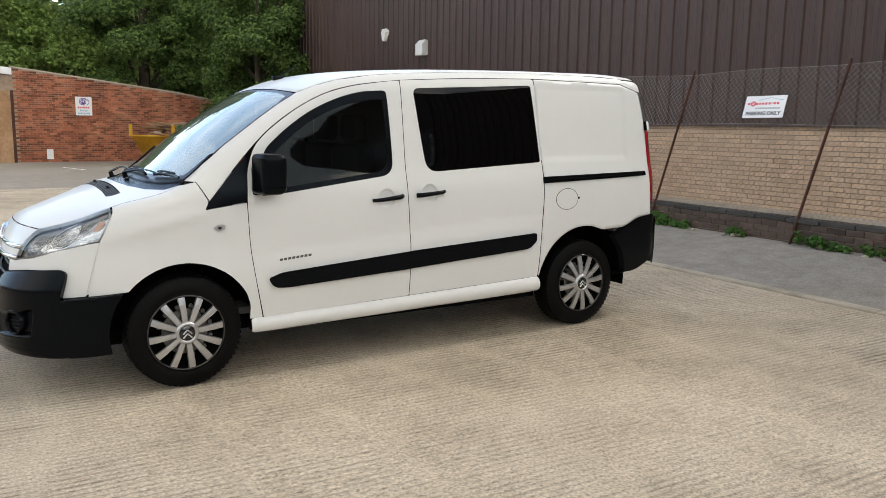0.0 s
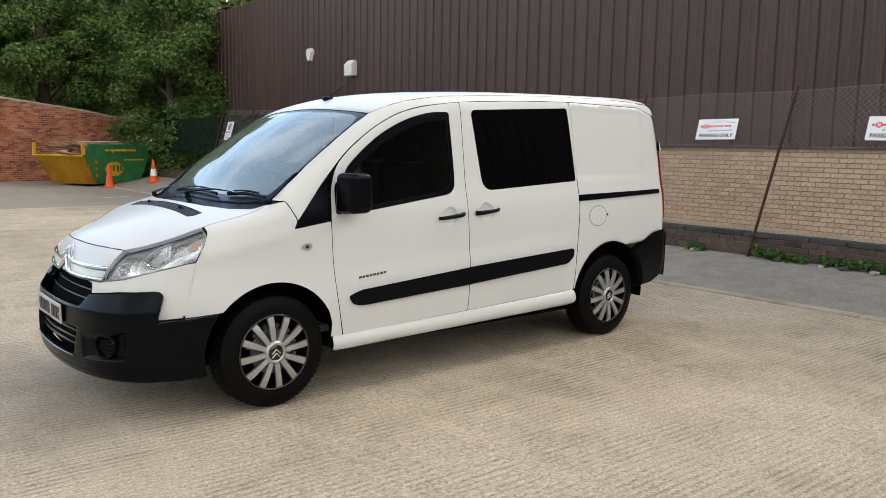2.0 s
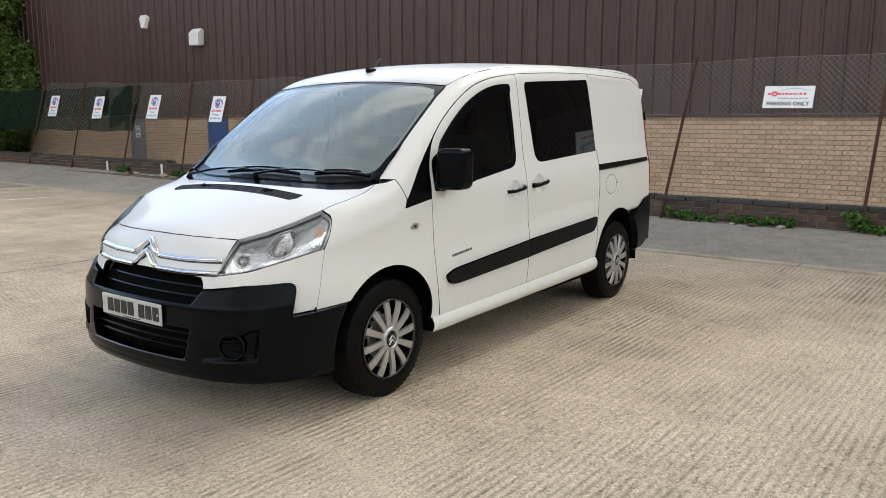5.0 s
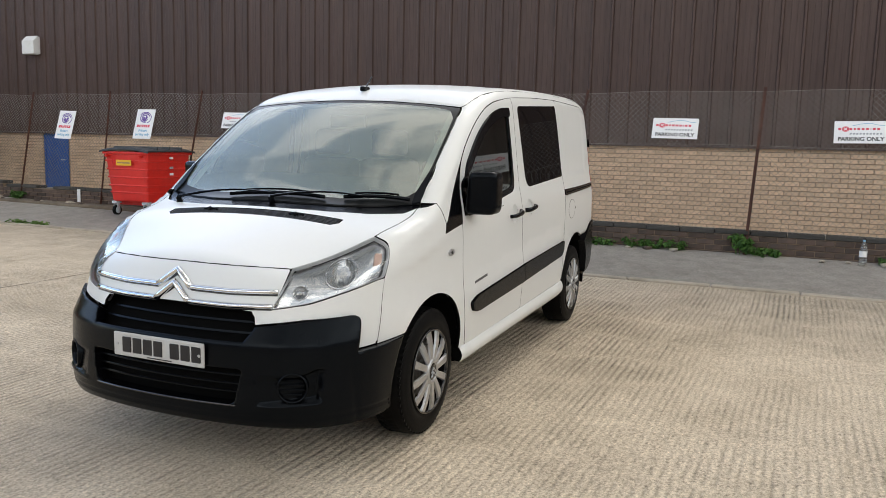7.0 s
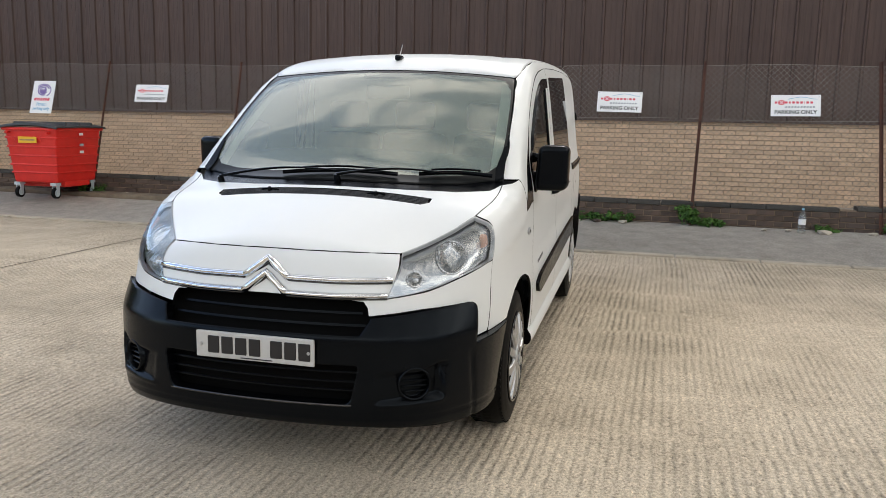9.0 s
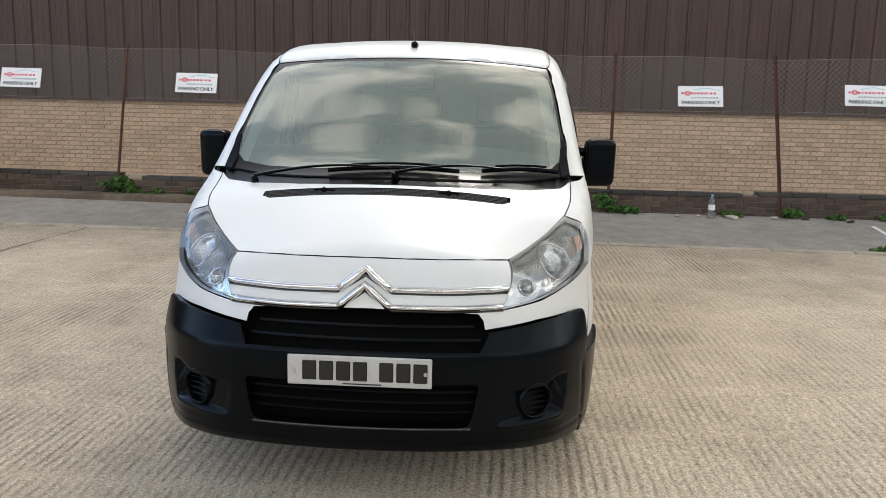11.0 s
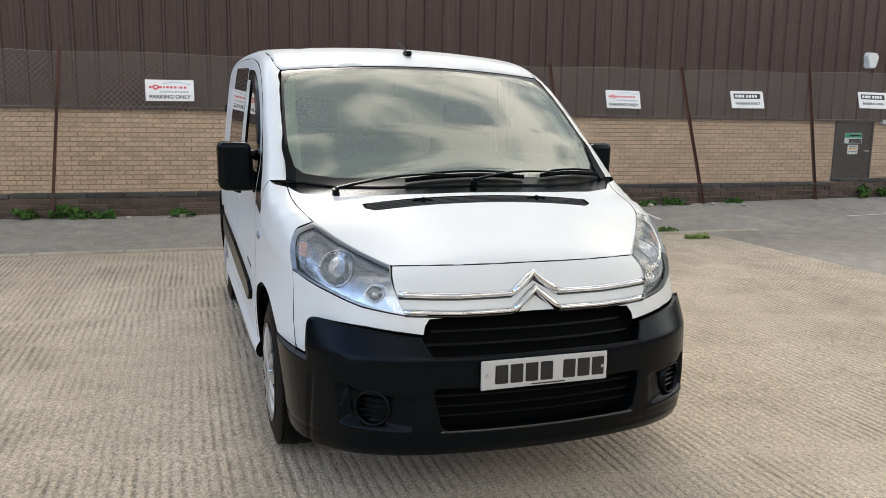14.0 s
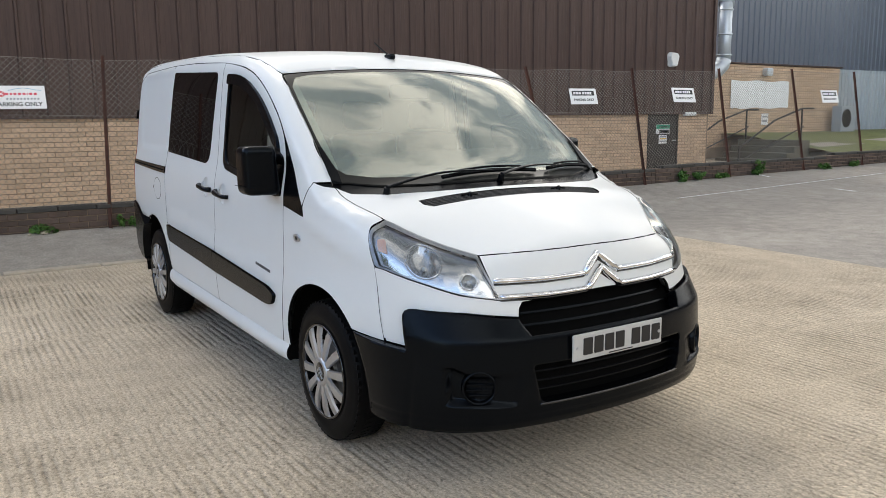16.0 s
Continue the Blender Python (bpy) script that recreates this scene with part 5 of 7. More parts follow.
# ---- wheels ----
def wheel(y, x, s_):
    w = thing("wheel")
    w.parent = van
    w.matrix_basis = Matrix.Translation((x, y, HUB)) @ Matrix.Rotation(radians(90 - s_ * 90), 4, "Z")
    bm = bmesh.new()
    prof = [(0.221, 0.004), (0.226, 0.012), (0.240, 0.006), (0.262, 0.004), (0.283, 0.010), (0.300, 0.016), (0.316, 0.020), (0.325, 0.030), (0.331, 0.050), (0.333, 0.075), (0.333, 0.14), (0.331, 0.165), (0.322, 0.19), (0.285, 0.205), (0.205, 0.205)]
    lathe(bm, prof, 72)
    part("tyre", bm, RUBBER, w, smooth=True)
    bm = bmesh.new()
    for k in range(60):
        a = k * math.tau / 60
        for off, y0, y1 in ((0, 0.024, 0.062), (0.5, 0.078, 0.118), (0, 0.134, 0.178)):
            q = Matrix.Rotation(-a - off * math.tau / 60, 4, "Y") @ Matrix.Translation((0.327 - (0.006 if off == 0 and y0 < 0.1 else 0), 0, 0)) @ Matrix.Rotation(radians(14 if off else -10), 4, "X")
            r = bmesh.ops.create_cube(bm, size=1, matrix=q @ Matrix.Translation((0, (y0 + y1) / 2, 0)) @ Matrix.Diagonal((0.012, y1 - y0, 0.021, 1)))
    part("tread", bm, RUBBER, w)
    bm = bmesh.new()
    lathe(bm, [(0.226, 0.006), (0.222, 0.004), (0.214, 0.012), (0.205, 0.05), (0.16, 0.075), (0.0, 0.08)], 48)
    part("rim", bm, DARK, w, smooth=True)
    bm = bmesh.new()
    lathe(bm, [(0.135, 0.052), (0.13, 0.046), (0.075, 0.046), (0.07, 0.03), (0.0, 0.03)], 36)
    for k in range(12):
        a = (k + 0.5) * math.tau / 12
        tube(bm, (0.150 * math.cos(a), 0.062, 0.150 * math.sin(a)), (0.150 * math.cos(a), 0.045, 0.150 * math.sin(a)), 0.016, 0.013, 8)
    part("brake_disc", bm, BRAKE, w)
    cap = thing("wheel_trim")
    cap.parent = w
    cap.matrix_basis = Matrix.Diagonal((1.14, 1.0, 1.14, 1))
    for k in range(12):
        a = k * math.tau / 12 + 0.12
        bm = bmesh.new()
        pts = [(0.045, 0.0145, -0.004), (0.10, 0.0165, -0.006), (0.150, 0.0185, -0.004), (0.186, 0.0195, 0.004)]
        rows = []
        for r, h, yy in pts:
            rows.append([bm.verts.new((r, yy + 0.012, -h)), bm.verts.new((r, yy, -h + 0.003)), bm.verts.new((r, yy - 0.001, 0)), bm.verts.new((r, yy, h - 0.003)), bm.verts.new((r, yy + 0.012, h))])
        for a0, b0 in zip(rows, rows[1:]):
            for i in range(4):
                bm.faces.new((a0[i], a0[i + 1], b0[i + 1], b0[i]))
        bm.faces.new(rows[-1])
        bmesh.ops.transform(bm, matrix=Matrix.Rotation(-a, 4, "Y"), verts=bm.verts)
        part("spoke", bm, SILVER, cap)
    bm = bmesh.new()
    lathe(bm, [(0.062, 0.012), (0.060, -0.004), (0.050, -0.012), (0.042, -0.012), (0.040, -0.006), (0.0, -0.006)], 40)
    part("hub_ring", bm, SILVER, cap, smooth=True)
    bm = bmesh.new()
    lathe(bm, [(0.040, -0.0065), (0.036, -0.010), (0.0, -0.011)], 32)
    part("centre_cap", bm, GLOSS, cap, smooth=True)
    for dz in (-0.014, 0.006):
        bm = bmesh.new()
        for m_ in (-1, 1):
            sweep(bm, [(0.0, -0.012, dz + 0.012), (m_ * 0.022, -0.012, dz - 0.010)], 0.004, 6)
        part("cap_chevron", bm, SILVER, cap)
    bm = bmesh.new()
    lathe(bm, [(0.196, 0.004), (0.193, -0.001), (0.187, 0.004), (0.186, 0.02)], 60)
    part("trim_ring", bm, GLOSS, cap, smooth=True)


for x, y in ((FW, 0.914), (RW, 0.905)):
    wheel(-y, x, 1)
    wheel(y, x, -1)

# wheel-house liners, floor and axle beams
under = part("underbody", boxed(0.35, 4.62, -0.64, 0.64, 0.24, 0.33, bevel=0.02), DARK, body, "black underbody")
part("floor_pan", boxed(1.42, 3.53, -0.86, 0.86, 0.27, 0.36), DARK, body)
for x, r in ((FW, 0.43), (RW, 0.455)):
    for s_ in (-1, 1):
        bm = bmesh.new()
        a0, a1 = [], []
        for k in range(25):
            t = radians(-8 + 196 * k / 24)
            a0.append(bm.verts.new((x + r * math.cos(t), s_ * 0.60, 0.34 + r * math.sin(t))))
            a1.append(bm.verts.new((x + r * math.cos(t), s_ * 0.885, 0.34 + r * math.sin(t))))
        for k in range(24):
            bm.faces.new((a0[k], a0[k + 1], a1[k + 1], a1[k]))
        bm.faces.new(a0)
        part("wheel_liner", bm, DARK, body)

# ---- mirrors, handles and small trim ----
for s_, side in ((-1, "left"), (1, "right")):
    mir = thing("door_mirror")
    mir.parent = body
    bm = boxed(1.40, 1.545, 0.918, 1.085, 1.125, 1.365, bevel=0.045, segs=5)
    for v in bm.verts:
        k = (v.co.z - 1.245) / 0.12
        v.co.x += 0.018 * (v.co.y - 1.0) / 0.08 - 0.012 * k * k
        v.co.y += 0.012 * k * (1 if v.co.y < 1.0 else 0.2)
        v.co.y *= s_
    if s_ < 0:
        bmesh.ops.reverse_faces(bm, faces=bm.faces)
    part("housing", bm, BLACK, mir, smooth=True)
    bm = boxed(1.526, 1.5465, 0.948, 1.055, 1.168, 1.325, bevel=0.01, segs=2)
    for v in bm.verts:
        v.co.x += 0.018 * (v.co.y - 1.0) / 0.08
        v.co.y *= s_
    part("mirror_glass", bm, CHROME, mir)
    bm = bmesh.new()
    sweep(bm, [(1.47, s_ * 0.95, 1.185), (1.472, s_ * 0.925, 1.190), (1.47, s_ * 0.885, 1.195)], [0.030, 0.036, 0.045], 10, 0.8)
    sweep(bm, [(1.47, s_ * 0.95, 1.30), (1.472, s_ * 0.925, 1.30), (1.47, s_ * 0.88, 1.295)], [0.018, 0.022, 0.03], 10)
    part("mirror_arm", bm, BLACK, mir, smooth=True)
    bm = bmesh.new()
    loop = [(1.405 + 0.14 * i / 10, s_ * (1.088 + 0.002), 1.172) for i in range(11)]
    sweep(bm, [(a + 0.006, b * 0.998, c) for a, b, c in loop], 0.002, 5)
    part("seam", bm, DARK, mir)
    part("mirror_foot", skin(side, rounded([(1.395, 1.115, 0.02), (1.40, 1.30, 0.05), (1.47, 1.335, 0.02), (1.535, 1.345, 0.01), (1.56, 1.155, 0.02), (1.54, 1.125, 0.02)]), step=0.03, lift=0.010, fold=0.012), BLACK, mir)
    for x, z in ((2.29, 1.062), (2.615, 1.082)):
        h = thing("door_handle")
        h.parent = body
        sx = chart(side, np.array([[x, z]]), solid)[0]
        n_ = 14
        bm = bmesh.new()
        pts = []
        for i in range(n_ + 1):
            t = i / n_ * 2 - 1
            pts.append((x + 0.108 * t, sx[1] + s_ * (0.004 + 0.030 * (1 - t ** 4)), z + 0.010 * t))
        flip_ = -1 if x > 2.4 else 1
        sweep(bm, pts, [0.013 + 0.004 * flip_ * (i / n_ - 0.5) for i in range(n_ + 1)], 10, 1.1)
        part("grip", bm, BLACK, h, smooth=True)
        loop = [(x - 0.005 + 0.060 * math.cos(k * math.tau / 28), z + 0.002 + 0.062 * math.sin(k * math.tau / 28)) for k in range(28)]

        def cup(uv, x=x, z=z):
            d_ = np.hypot((uv[:, 0] - x + 0.005) / 0.060, (uv[:, 1] - z - 0.002) / 0.062)
            return -0.018 * np.clip(1 - d_ ** 2, 0, 1) ** 0.6
        part("recess", skin(side, loop, step=0.010, shape=cup, fold=0), PAINT, h)
    rep = rounded([(1.15, 0.935, 0.018), (1.18, 0.957, 0.018), (1.222, 0.953, 0.018), (1.222, 0.925, 0.018), (1.18, 0.915, 0.018)])
    o = part("side_repeater", skin(side, rep, step=0.01, lift=0.008, fold=0.01), SILVER, body, "clear side indicator")
    part("repeater_bulb", skin(side, [(1.19 + 0.012 * math.cos(k), 0.936 + 0.009 * math.sin(k)) for k in range(6)], step=0.01, lift=0.0095, fold=0.001), GLOSS, o)
    # model lettering as plain bars
    for k in range(8):
        x0 = 1.545 + 0.0265 * k
        z0 = 0.712 + 0.0022 * k
        part("model_bar", skin(side, [(x0, z0), (x0 + 0.019, z0 + 0.001), (x0 + 0.022, z0 + 0.015), (x0 + 0.003, z0 + 0.014)], step=0.02, lift=0.003, fold=0.003), MODEL, body)
    lock = [(3.915 + 0.010 * math.cos(k), 1.0 + 0.010 * math.sin(k)) for k in range(6)]
    part("flap_lock", skin(side, lock, step=0.01, lift=0.002, fold=0.001), DARK, body)

# aerial
aer = thing("aerial")
aer.parent = body
z = top_at(1.885, 0.0)
bm = boxed(1.85, 1.93, -0.018, 0.018, z - 0.006, z + 0.026, bevel=0.012, segs=3)
part("aerial_base", bm, BLACK, aer, smooth=True)
bm = bmesh.new()
sweep(bm, [(1.90, 0.0, z + 0.018), (1.96, 0.012, z + 0.055), (2.03, 0.024, z + 0.10)], [0.006, 0.0042, 0.0042], 8)
part("aerial_mast", bm, BLACK, aer)

# ---- tail ----
def rear(loop, step=0.05, lift=0.0, fold=0.02):
    """A panel laid onto the back of the body; loop: (Y, Z)."""
    uv, tri = cells(loop, (), step)
    o_ = np.zeros(len(uv))
    p = shoot(np.stack([o_ + 5.6, uv[:, 0], uv[:, 1]], 1), np.stack([o_ - 1, o_, o_], 1))[0]
    p = p + normals(p, solid) * lift
    me = bpy.data.meshes.new("tail")
    me.from_pydata(p.tolist(), [], [tuple(t[::-1]) for t in tri])
    me.shade_smooth()
    return me


part("rear_doors", rear([(-0.78, 0.62), (0.78, 0.62), (0.79, 1.2), (0.74, 1.75), (0.66, 1.89), (-0.66, 1.89), (-0.74, 1.75), (-0.79, 1.2)]), PAINT, body)
for s_, side in ((-1, "left"), (1, "right")):
    lens = rounded([(4.728, 0.93, 0.01), (4.762, 0.93, 0.01), (4.735, 1.50, 0.01), (4.690, 1.50, 0.01)])
    part("tail_lamp", skin(side, lens, step=0.02, lift=0.005, fold=0.02), RED_LENS, body, "tall red tail lamp")
    hinge = rounded([(4.668, 1.505, 0.006), (4.735, 1.505, 0.006), (4.728, 1.575, 0.006), (4.66, 1.575, 0.006)])
    part("tail_trim", skin(side, hinge, step=0.02, lift=0.020, fold=0.03), PAINT, body)
    rb = rounded([(4.285, 0.375, 0.02), *arc(RW, 0.345, 0.45, 4, 48, 10), (4.40, 0.742, 0.02), (4.56, 0.810, 0.03), (4.745, 0.832, 0.02), (4.76, 0.60, 0.05), (4.72, 0.46, 0.05), (4.55, 0.385, 0.05)])
    part("rear_bumper_corner", skin(side, rb, step=0.025, lift=0.016, fold=0.06), BLACK, body, "textured black plastic rear bumper")
part("rear_bumper", rear([(-0.84, 0.42), (0.84, 0.42), (0.84, 0.80), (-0.84, 0.80)], lift=0.03), BLACK, body)

# ---- cab ----
cab = thing("cab")
cab.parent = body
bm = boxed(0.96, 1.34, -0.74, 0.74, 0.82, 1.115, bevel=0.06, segs=4)
for v in bm.verts:
    if v.co.x < 1.1 and v.co.z > 1.0:
        v.co.z -= 0.03
part("dashboard", bm, DASH, cab, smooth=True)
shelf = both([(0.865, 0.0), (0.87, 0.20), (0.895, 0.40), (0.95, 0.60), (1.01, 0.74), (1.16, 0.74), (1.14, 0.40), (1.13, 0.0)])
part("dash_shelf", skin("top", shelf, step=0.05, lift=-0.05, fold=0.03), DASH, cab)
part("instrument_hood", boxed(1.12, 1.36, 0.20, 0.56, 1.08, 1.19, bevel=0.045, segs=4), DASH, cab, smooth=True)
bm = bmesh.new()
m = Matrix.Translation((1.50, 0.38, 1.13)) @ Matrix.Rotation(radians(-58), 4, "Y")
ring = [m @ Vector((0.19 * math.cos(k * math.tau / 36), 0.19 * math.sin(k * math.tau / 36), 0)) for k in range(37)]
sweep(bm, ring, 0.016, 8)
for a in (0, 120, 240):
    sweep(bm, [m @ Vector((0, 0, 0.0)), m @ Vector((0.18 * math.cos(radians(a - 90)), 0.18 * math.sin(radians(a - 90)), 0))], 0.018, 6)
part("steering_wheel", bm, DASH, cab, smooth=True)
for y in (-0.48, 0.0, 0.46):
    bm = boxed(1.78, 2.25, y - 0.22, y + 0.22, 0.72, 0.90, bevel=0.05, segs=3)
    box(bm, 2.16, 2.32, y - 0.21, y + 0.21, 0.85, 1.40, bevel=0.06, segs=3)
    box(bm, 2.20, 2.30, y - 0.13, y + 0.13, 1.42, 1.60, bevel=0.045, segs=3)
    part("seat", bm, SEAT, cab, smooth=True)
for s_ in (-1, 1):
    strip = [(x - 0.02, s_ * (y - 0.012)) for x, y in WS_EDGE] + [(x + 0.02, s_ * (y - 0.075)) for x, y in WS_EDGE[::-1]]
    part("pillar_lining", skin("top", strip, step=0.04, lift=-0.045, fold=0.0), CABIN, cab, "pale lining of the windscreen pillar")
part("bulkhead", boxed(2.46, 2.48, -0.80, 0.80, 0.40, 1.82), CABIN, cab, "pale grey bulkhead behind the seats")
part("cab_floor", boxed(1.0, 2.46, -0.80, 0.80, 0.38, 0.42), DASH, cab)
part("interior_mirror", boxed(1.66, 1.69, -0.13, 0.13, 1.60, 1.68, bevel=0.02, segs=3), DASH, cab)
for s_ in (-1, 1):
    bm = boxed(1.74, 1.90, s_ * 0.36 - 0.22, s_ * 0.36 + 0.22, 1.72, 1.738, bevel=0.008)
    part("sun_visor", bm, CABIN, cab)

# ---- signs on the fence ----
def words(text, size, mat, parent, m, name="lettering", squeeze=1.0):
    """Flat lettering in the built-in font, as a mesh; faces -x."""
    cu = bpy.data.curves.new(name, "FONT")
    cu.body, cu.size, cu.align_x, cu.align_y = text, size, "CENTER", "CENTER"
    cu.extrude, cu.offset = 0.0006, 0.028 * size
    tmp = bpy.data.objects.new("tmp", cu)
    me = bpy.data.meshes.new_from_object(tmp)
    bpy.data.objects.remove(tmp)
    bpy.data.curves.remove(cu)
    me.transform(m @ Matrix(((0, 0, 1, 0), (-squeeze, 0, 0, 0), (0, 1, 0, 0), (0, 0, 0, 1))))
    me.materials.clear()
    me.materials.append(mat)
    ob = new(name, me)
    ob.parent = parent
    return ob


def flat(name, pts, mat, parent, d=0.0):
    """A thin printed shape; pts: (across, up), seen from -x, across to the right."""
    bm = bmesh.new()
    f = bm.faces.new([bm.verts.new((-0.0035 - d, -a, b)) for a, b in pts])
    r = bmesh.ops.extrude_face_region(bm, geom=[f])
    bmesh.ops.translate(bm, vec=(0.002, 0, 0), verts=[v for v in r["geom"] if isinstance(v, bmesh.types.BMVert)])
    return part(name, bm, mat, parent)


def strip(x0, y0, x1, y1, w):
    d = Vector((x1 - x0, y1 - y0)).normalized()
    n = Vector((-d.y, d.x)) * w / 2
    return [(x0 + n.x, y0 + n.y), (x0 - n.x, y0 - n.y), (x1 - n.x, y1 - n.y), (x1 + n.x, y1 + n.y)]


def sign_board(name, w, h, label):
    s = thing(name, None, label, "sign", "signs on the fence")
    part("board", boxed(-0.002, 0.004, -w / 2, w / 2, -h / 2, h / 2, bevel=0.0015, segs=1), SIGN, s)
    for a in (-1, 1):
        bm = bmesh.new()
        tube(bm, (-0.004, a * (w / 2 - 0.02), h / 2 - 0.02), (0.05, a * (w / 2 - 0.02), h / 2 - 0.02), 0.003, n=6)
        part("cable_tie", bm, SIGN_BLACK, s)
    return s


def garage_sign():
    """Brand name as plain shapes; the rest lettered."""
    s = sign_board("parking_sign", 0.62, 0.295, "white parking sign with red and grey print wired to the fence")
    x = -0.262
    for k, wd in enumerate((0.05, 0.0, 0.05, 0.04, 0.05, 0.05, 0.05, 0.025, 0.05, 0.05)):
        if wd:
            flat("brand_bar", [(x, 0.028), (x + wd - 0.018, 0.028), (x + wd - 0.018, 0.056), (x, 0.056)], SIGN_RED, s)
            x += wd
        else:
            flat("brand_dot", [(x + 0.034 + 0.042 * math.cos(t * math.tau / 20), 0.042 + 0.036 * math.sin(t * math.tau / 20)) for t in range(20)], SIGN_RED, s)
            flat("brand_cross", strip(x + 0.014, 0.024, x + 0.054, 0.060, 0.010), SIGN, s, 0.001)
            flat("brand_cross", strip(x + 0.014, 0.060, x + 0.054, 0.024, 0.010), SIGN, s, 0.002)
            x += 0.078
    arc_ = [(-0.10, 0.085), (-0.02, 0.105), (0.06, 0.118), (0.13, 0.112), (0.20, 0.092), (0.27, 0.088)]
    for a, b in zip(arc_, arc_[1:]):
        flat("car_outline", strip(*a, *b, 0.006), SIGN_BLUE, s)
    x = -0.13
    for wd in (0.03,) * 10:
        flat("brand_bar", [(x, -0.031), (x + wd - 0.008, -0.031), (x + wd - 0.004, -0.010), (x + 0.004, -0.010)], SIGN_GREY, s)
        x += wd + 0.008
    words("PARKING ONLY", 0.070, SIGN_BLACK, s, Matrix.Translation((-0.003, 0.0, -0.092)), squeeze=1.05)
    return s


def dealer_sign():
    s = sign_board("parking_sign", 0.66, 0.30, "white parking sign with a black name band wired to the fence")
    flat("name_band", [(-0.27, 0.015), (0.27, 0.015), (0.27, 0.105), (-0.27, 0.105)], SIGN_BLACK, s)
    x = -0.245
    for wd in (0.055, 0.075, 0.055, 0.02, 0.055, 0.055, 0.055, 0.055):
        if wd > 0.03:
            flat("name_bar", [(x, 0.036), (x + wd - 0.01, 0.036), (x + wd - 0.002, 0.084), (x + 0.008, 0.084)], SIGN, s, 0.0025)
        x += wd + 0.004
    words("PARKING ONLY", 0.062, SIGN_BLACK, s, Matrix.Translation((-0.003, 0.0, -0.068)), squeeze=1.12)
    return s


def client_sign(name="private_parking_sign", w=0.45, h=0.58):
    s = sign_board(name, w, h, "upright white private parking sign with purple emblem")
    k = w / 0.45
    for r, a0, a1, wd in ((0.10, 20, 290, 0.020), (0.13, -60, 150, 0.016), (0.065, 60, 330, 0.022)):
        pts = [(r * 1.15 * k * math.cos(radians(a0 + (a1 - a0) * i / 14)), 0.12 * k + r * 0.85 * k * math.sin(radians(a0 + (a1 - a0) * i / 14))) for i in range(15)]
        for a, b in zip(pts, pts[1:]):
            flat("emblem", strip(*a, *b, wd * k), SIGN_PURPLE, s)
    for dx, dy in ((-0.03, 0.11), (0.035, 0.125), (0.0, 0.08)):
        flat("emblem_dot", [(k * (dx + 0.028 * math.cos(t)), k * (dy + 0.035 * math.sin(t))) for t in range(6)], SIGN_PURPLE, s, 0.001)
    x = -0.17 * k
    for wd in (0.052, 0.038, 0.02, 0.04, 0.045, 0.04, 0.05):
        flat("name_bar", [(x, -0.065 * k), (x + wd * k - 0.007, -0.065 * k), (x + wd * k, -0.015 * k), (x + 0.007, -0.015 * k)], SIGN_RED, s)
        x += (wd + 0.006) * k
    words("Private", 0.075 * k, SIGN_BLUE, s, Matrix.Translation((-0.003, 0, -0.13 * k)))
    words("parking only", 0.068 * k, SIGN_BLUE, s, Matrix.Translation((-0.003, 0, -0.205 * k)))
    return s


def hang(s, y, z, tilt=0.0):
    p = fence_point(y, z)
    return Matrix.Translation((p.x - 0.045, y, z)) @ Matrix.Rotation(radians(tilt), 4, "X") @ Matrix.Rotation(math.atan(0.62 / 2.15), 4, "Y")


g = garage_sign()
garage_at = [(4.50, 1.84, 0.8), (2.19, 1.82, -0.8), (12.14, 1.885, 0.4), (9.45, 1.858, 0.6), (6.84, 1.845, -0.6), (-0.08, 1.875, 0.4)]
g.matrix_basis = hang(g, *garage_at[0])
for a in garage_at[1:]:
    copy_thing(g, hang(g, *a))
d = dealer_sign()
dealer_at = [(-2.48, 1.92, -0.5), (-5.21, 1.965, 0.4), (-10.28, 1.97, -0.4)]
d.matrix_basis = hang(d, *dealer_at[0])
for a in dealer_at[1:]:
    copy_thing(d, hang(d, *a))
c = client_sign()
client_at = [(14.30, 1.80, 0.5), (16.38, 1.765, 1.2), (18.83, 1.835, 0.8), (21.30, 1.84, -0.6), (23.60, 1.90, 0.6)]
c.matrix_basis = hang(c, *client_at[0])
for a in client_at[1:]:
    copy_thing(c, hang(c, *a))


# ---- on the warehouse wall ----
def wall_door(name, y0, y1, z0, z1, mat, label, x=10.95):
    d = thing(name, None, label, "door", kind="structure")
    part("leaf", boxed(x + 0.006, x + 0.06, y0 + 0.04, y1 - 0.04, z0, z1 - 0.04, bevel=0.004, segs=1), mat, d)
    for a, b in ((y0, y0 + 0.045), (y1 - 0.045, y1)):
        part("frame", boxed(x - 0.012, x + 0.07, a, b, z0, z1), mat, d)
    part("frame", boxed(x - 0.012, x + 0.07, y0 + 0.045, y1 - 0.045, z1 - 0.045, z1), mat, d)
    bm = bmesh.new()
    sweep(bm, [(x - 0.03, y0 + 0.10, 0.98), (x - 0.03, y0 + 0.22, 0.98)], 0.010, 8)
    tube(bm, (x + 0.01, y0 + 0.10, 0.98), (x - 0.03, y0 + 0.10, 0.98), 0.010, n=8)
    part("door_handle", bm, SILVER, d)
    return d


wall_door("door_1", 18.85, 19.65, -0.1, 1.615, BLUEDOOR, "bright blue painted steel door")
wall_door("door_2", 22.65, 23.35, -0.1, 1.615, GREYDOOR, "mid grey painted steel door")
wall_door("door_3", -7.46, -6.44, -0.2, 1.615, DARKDOOR, "dark brown steel fire exit door")


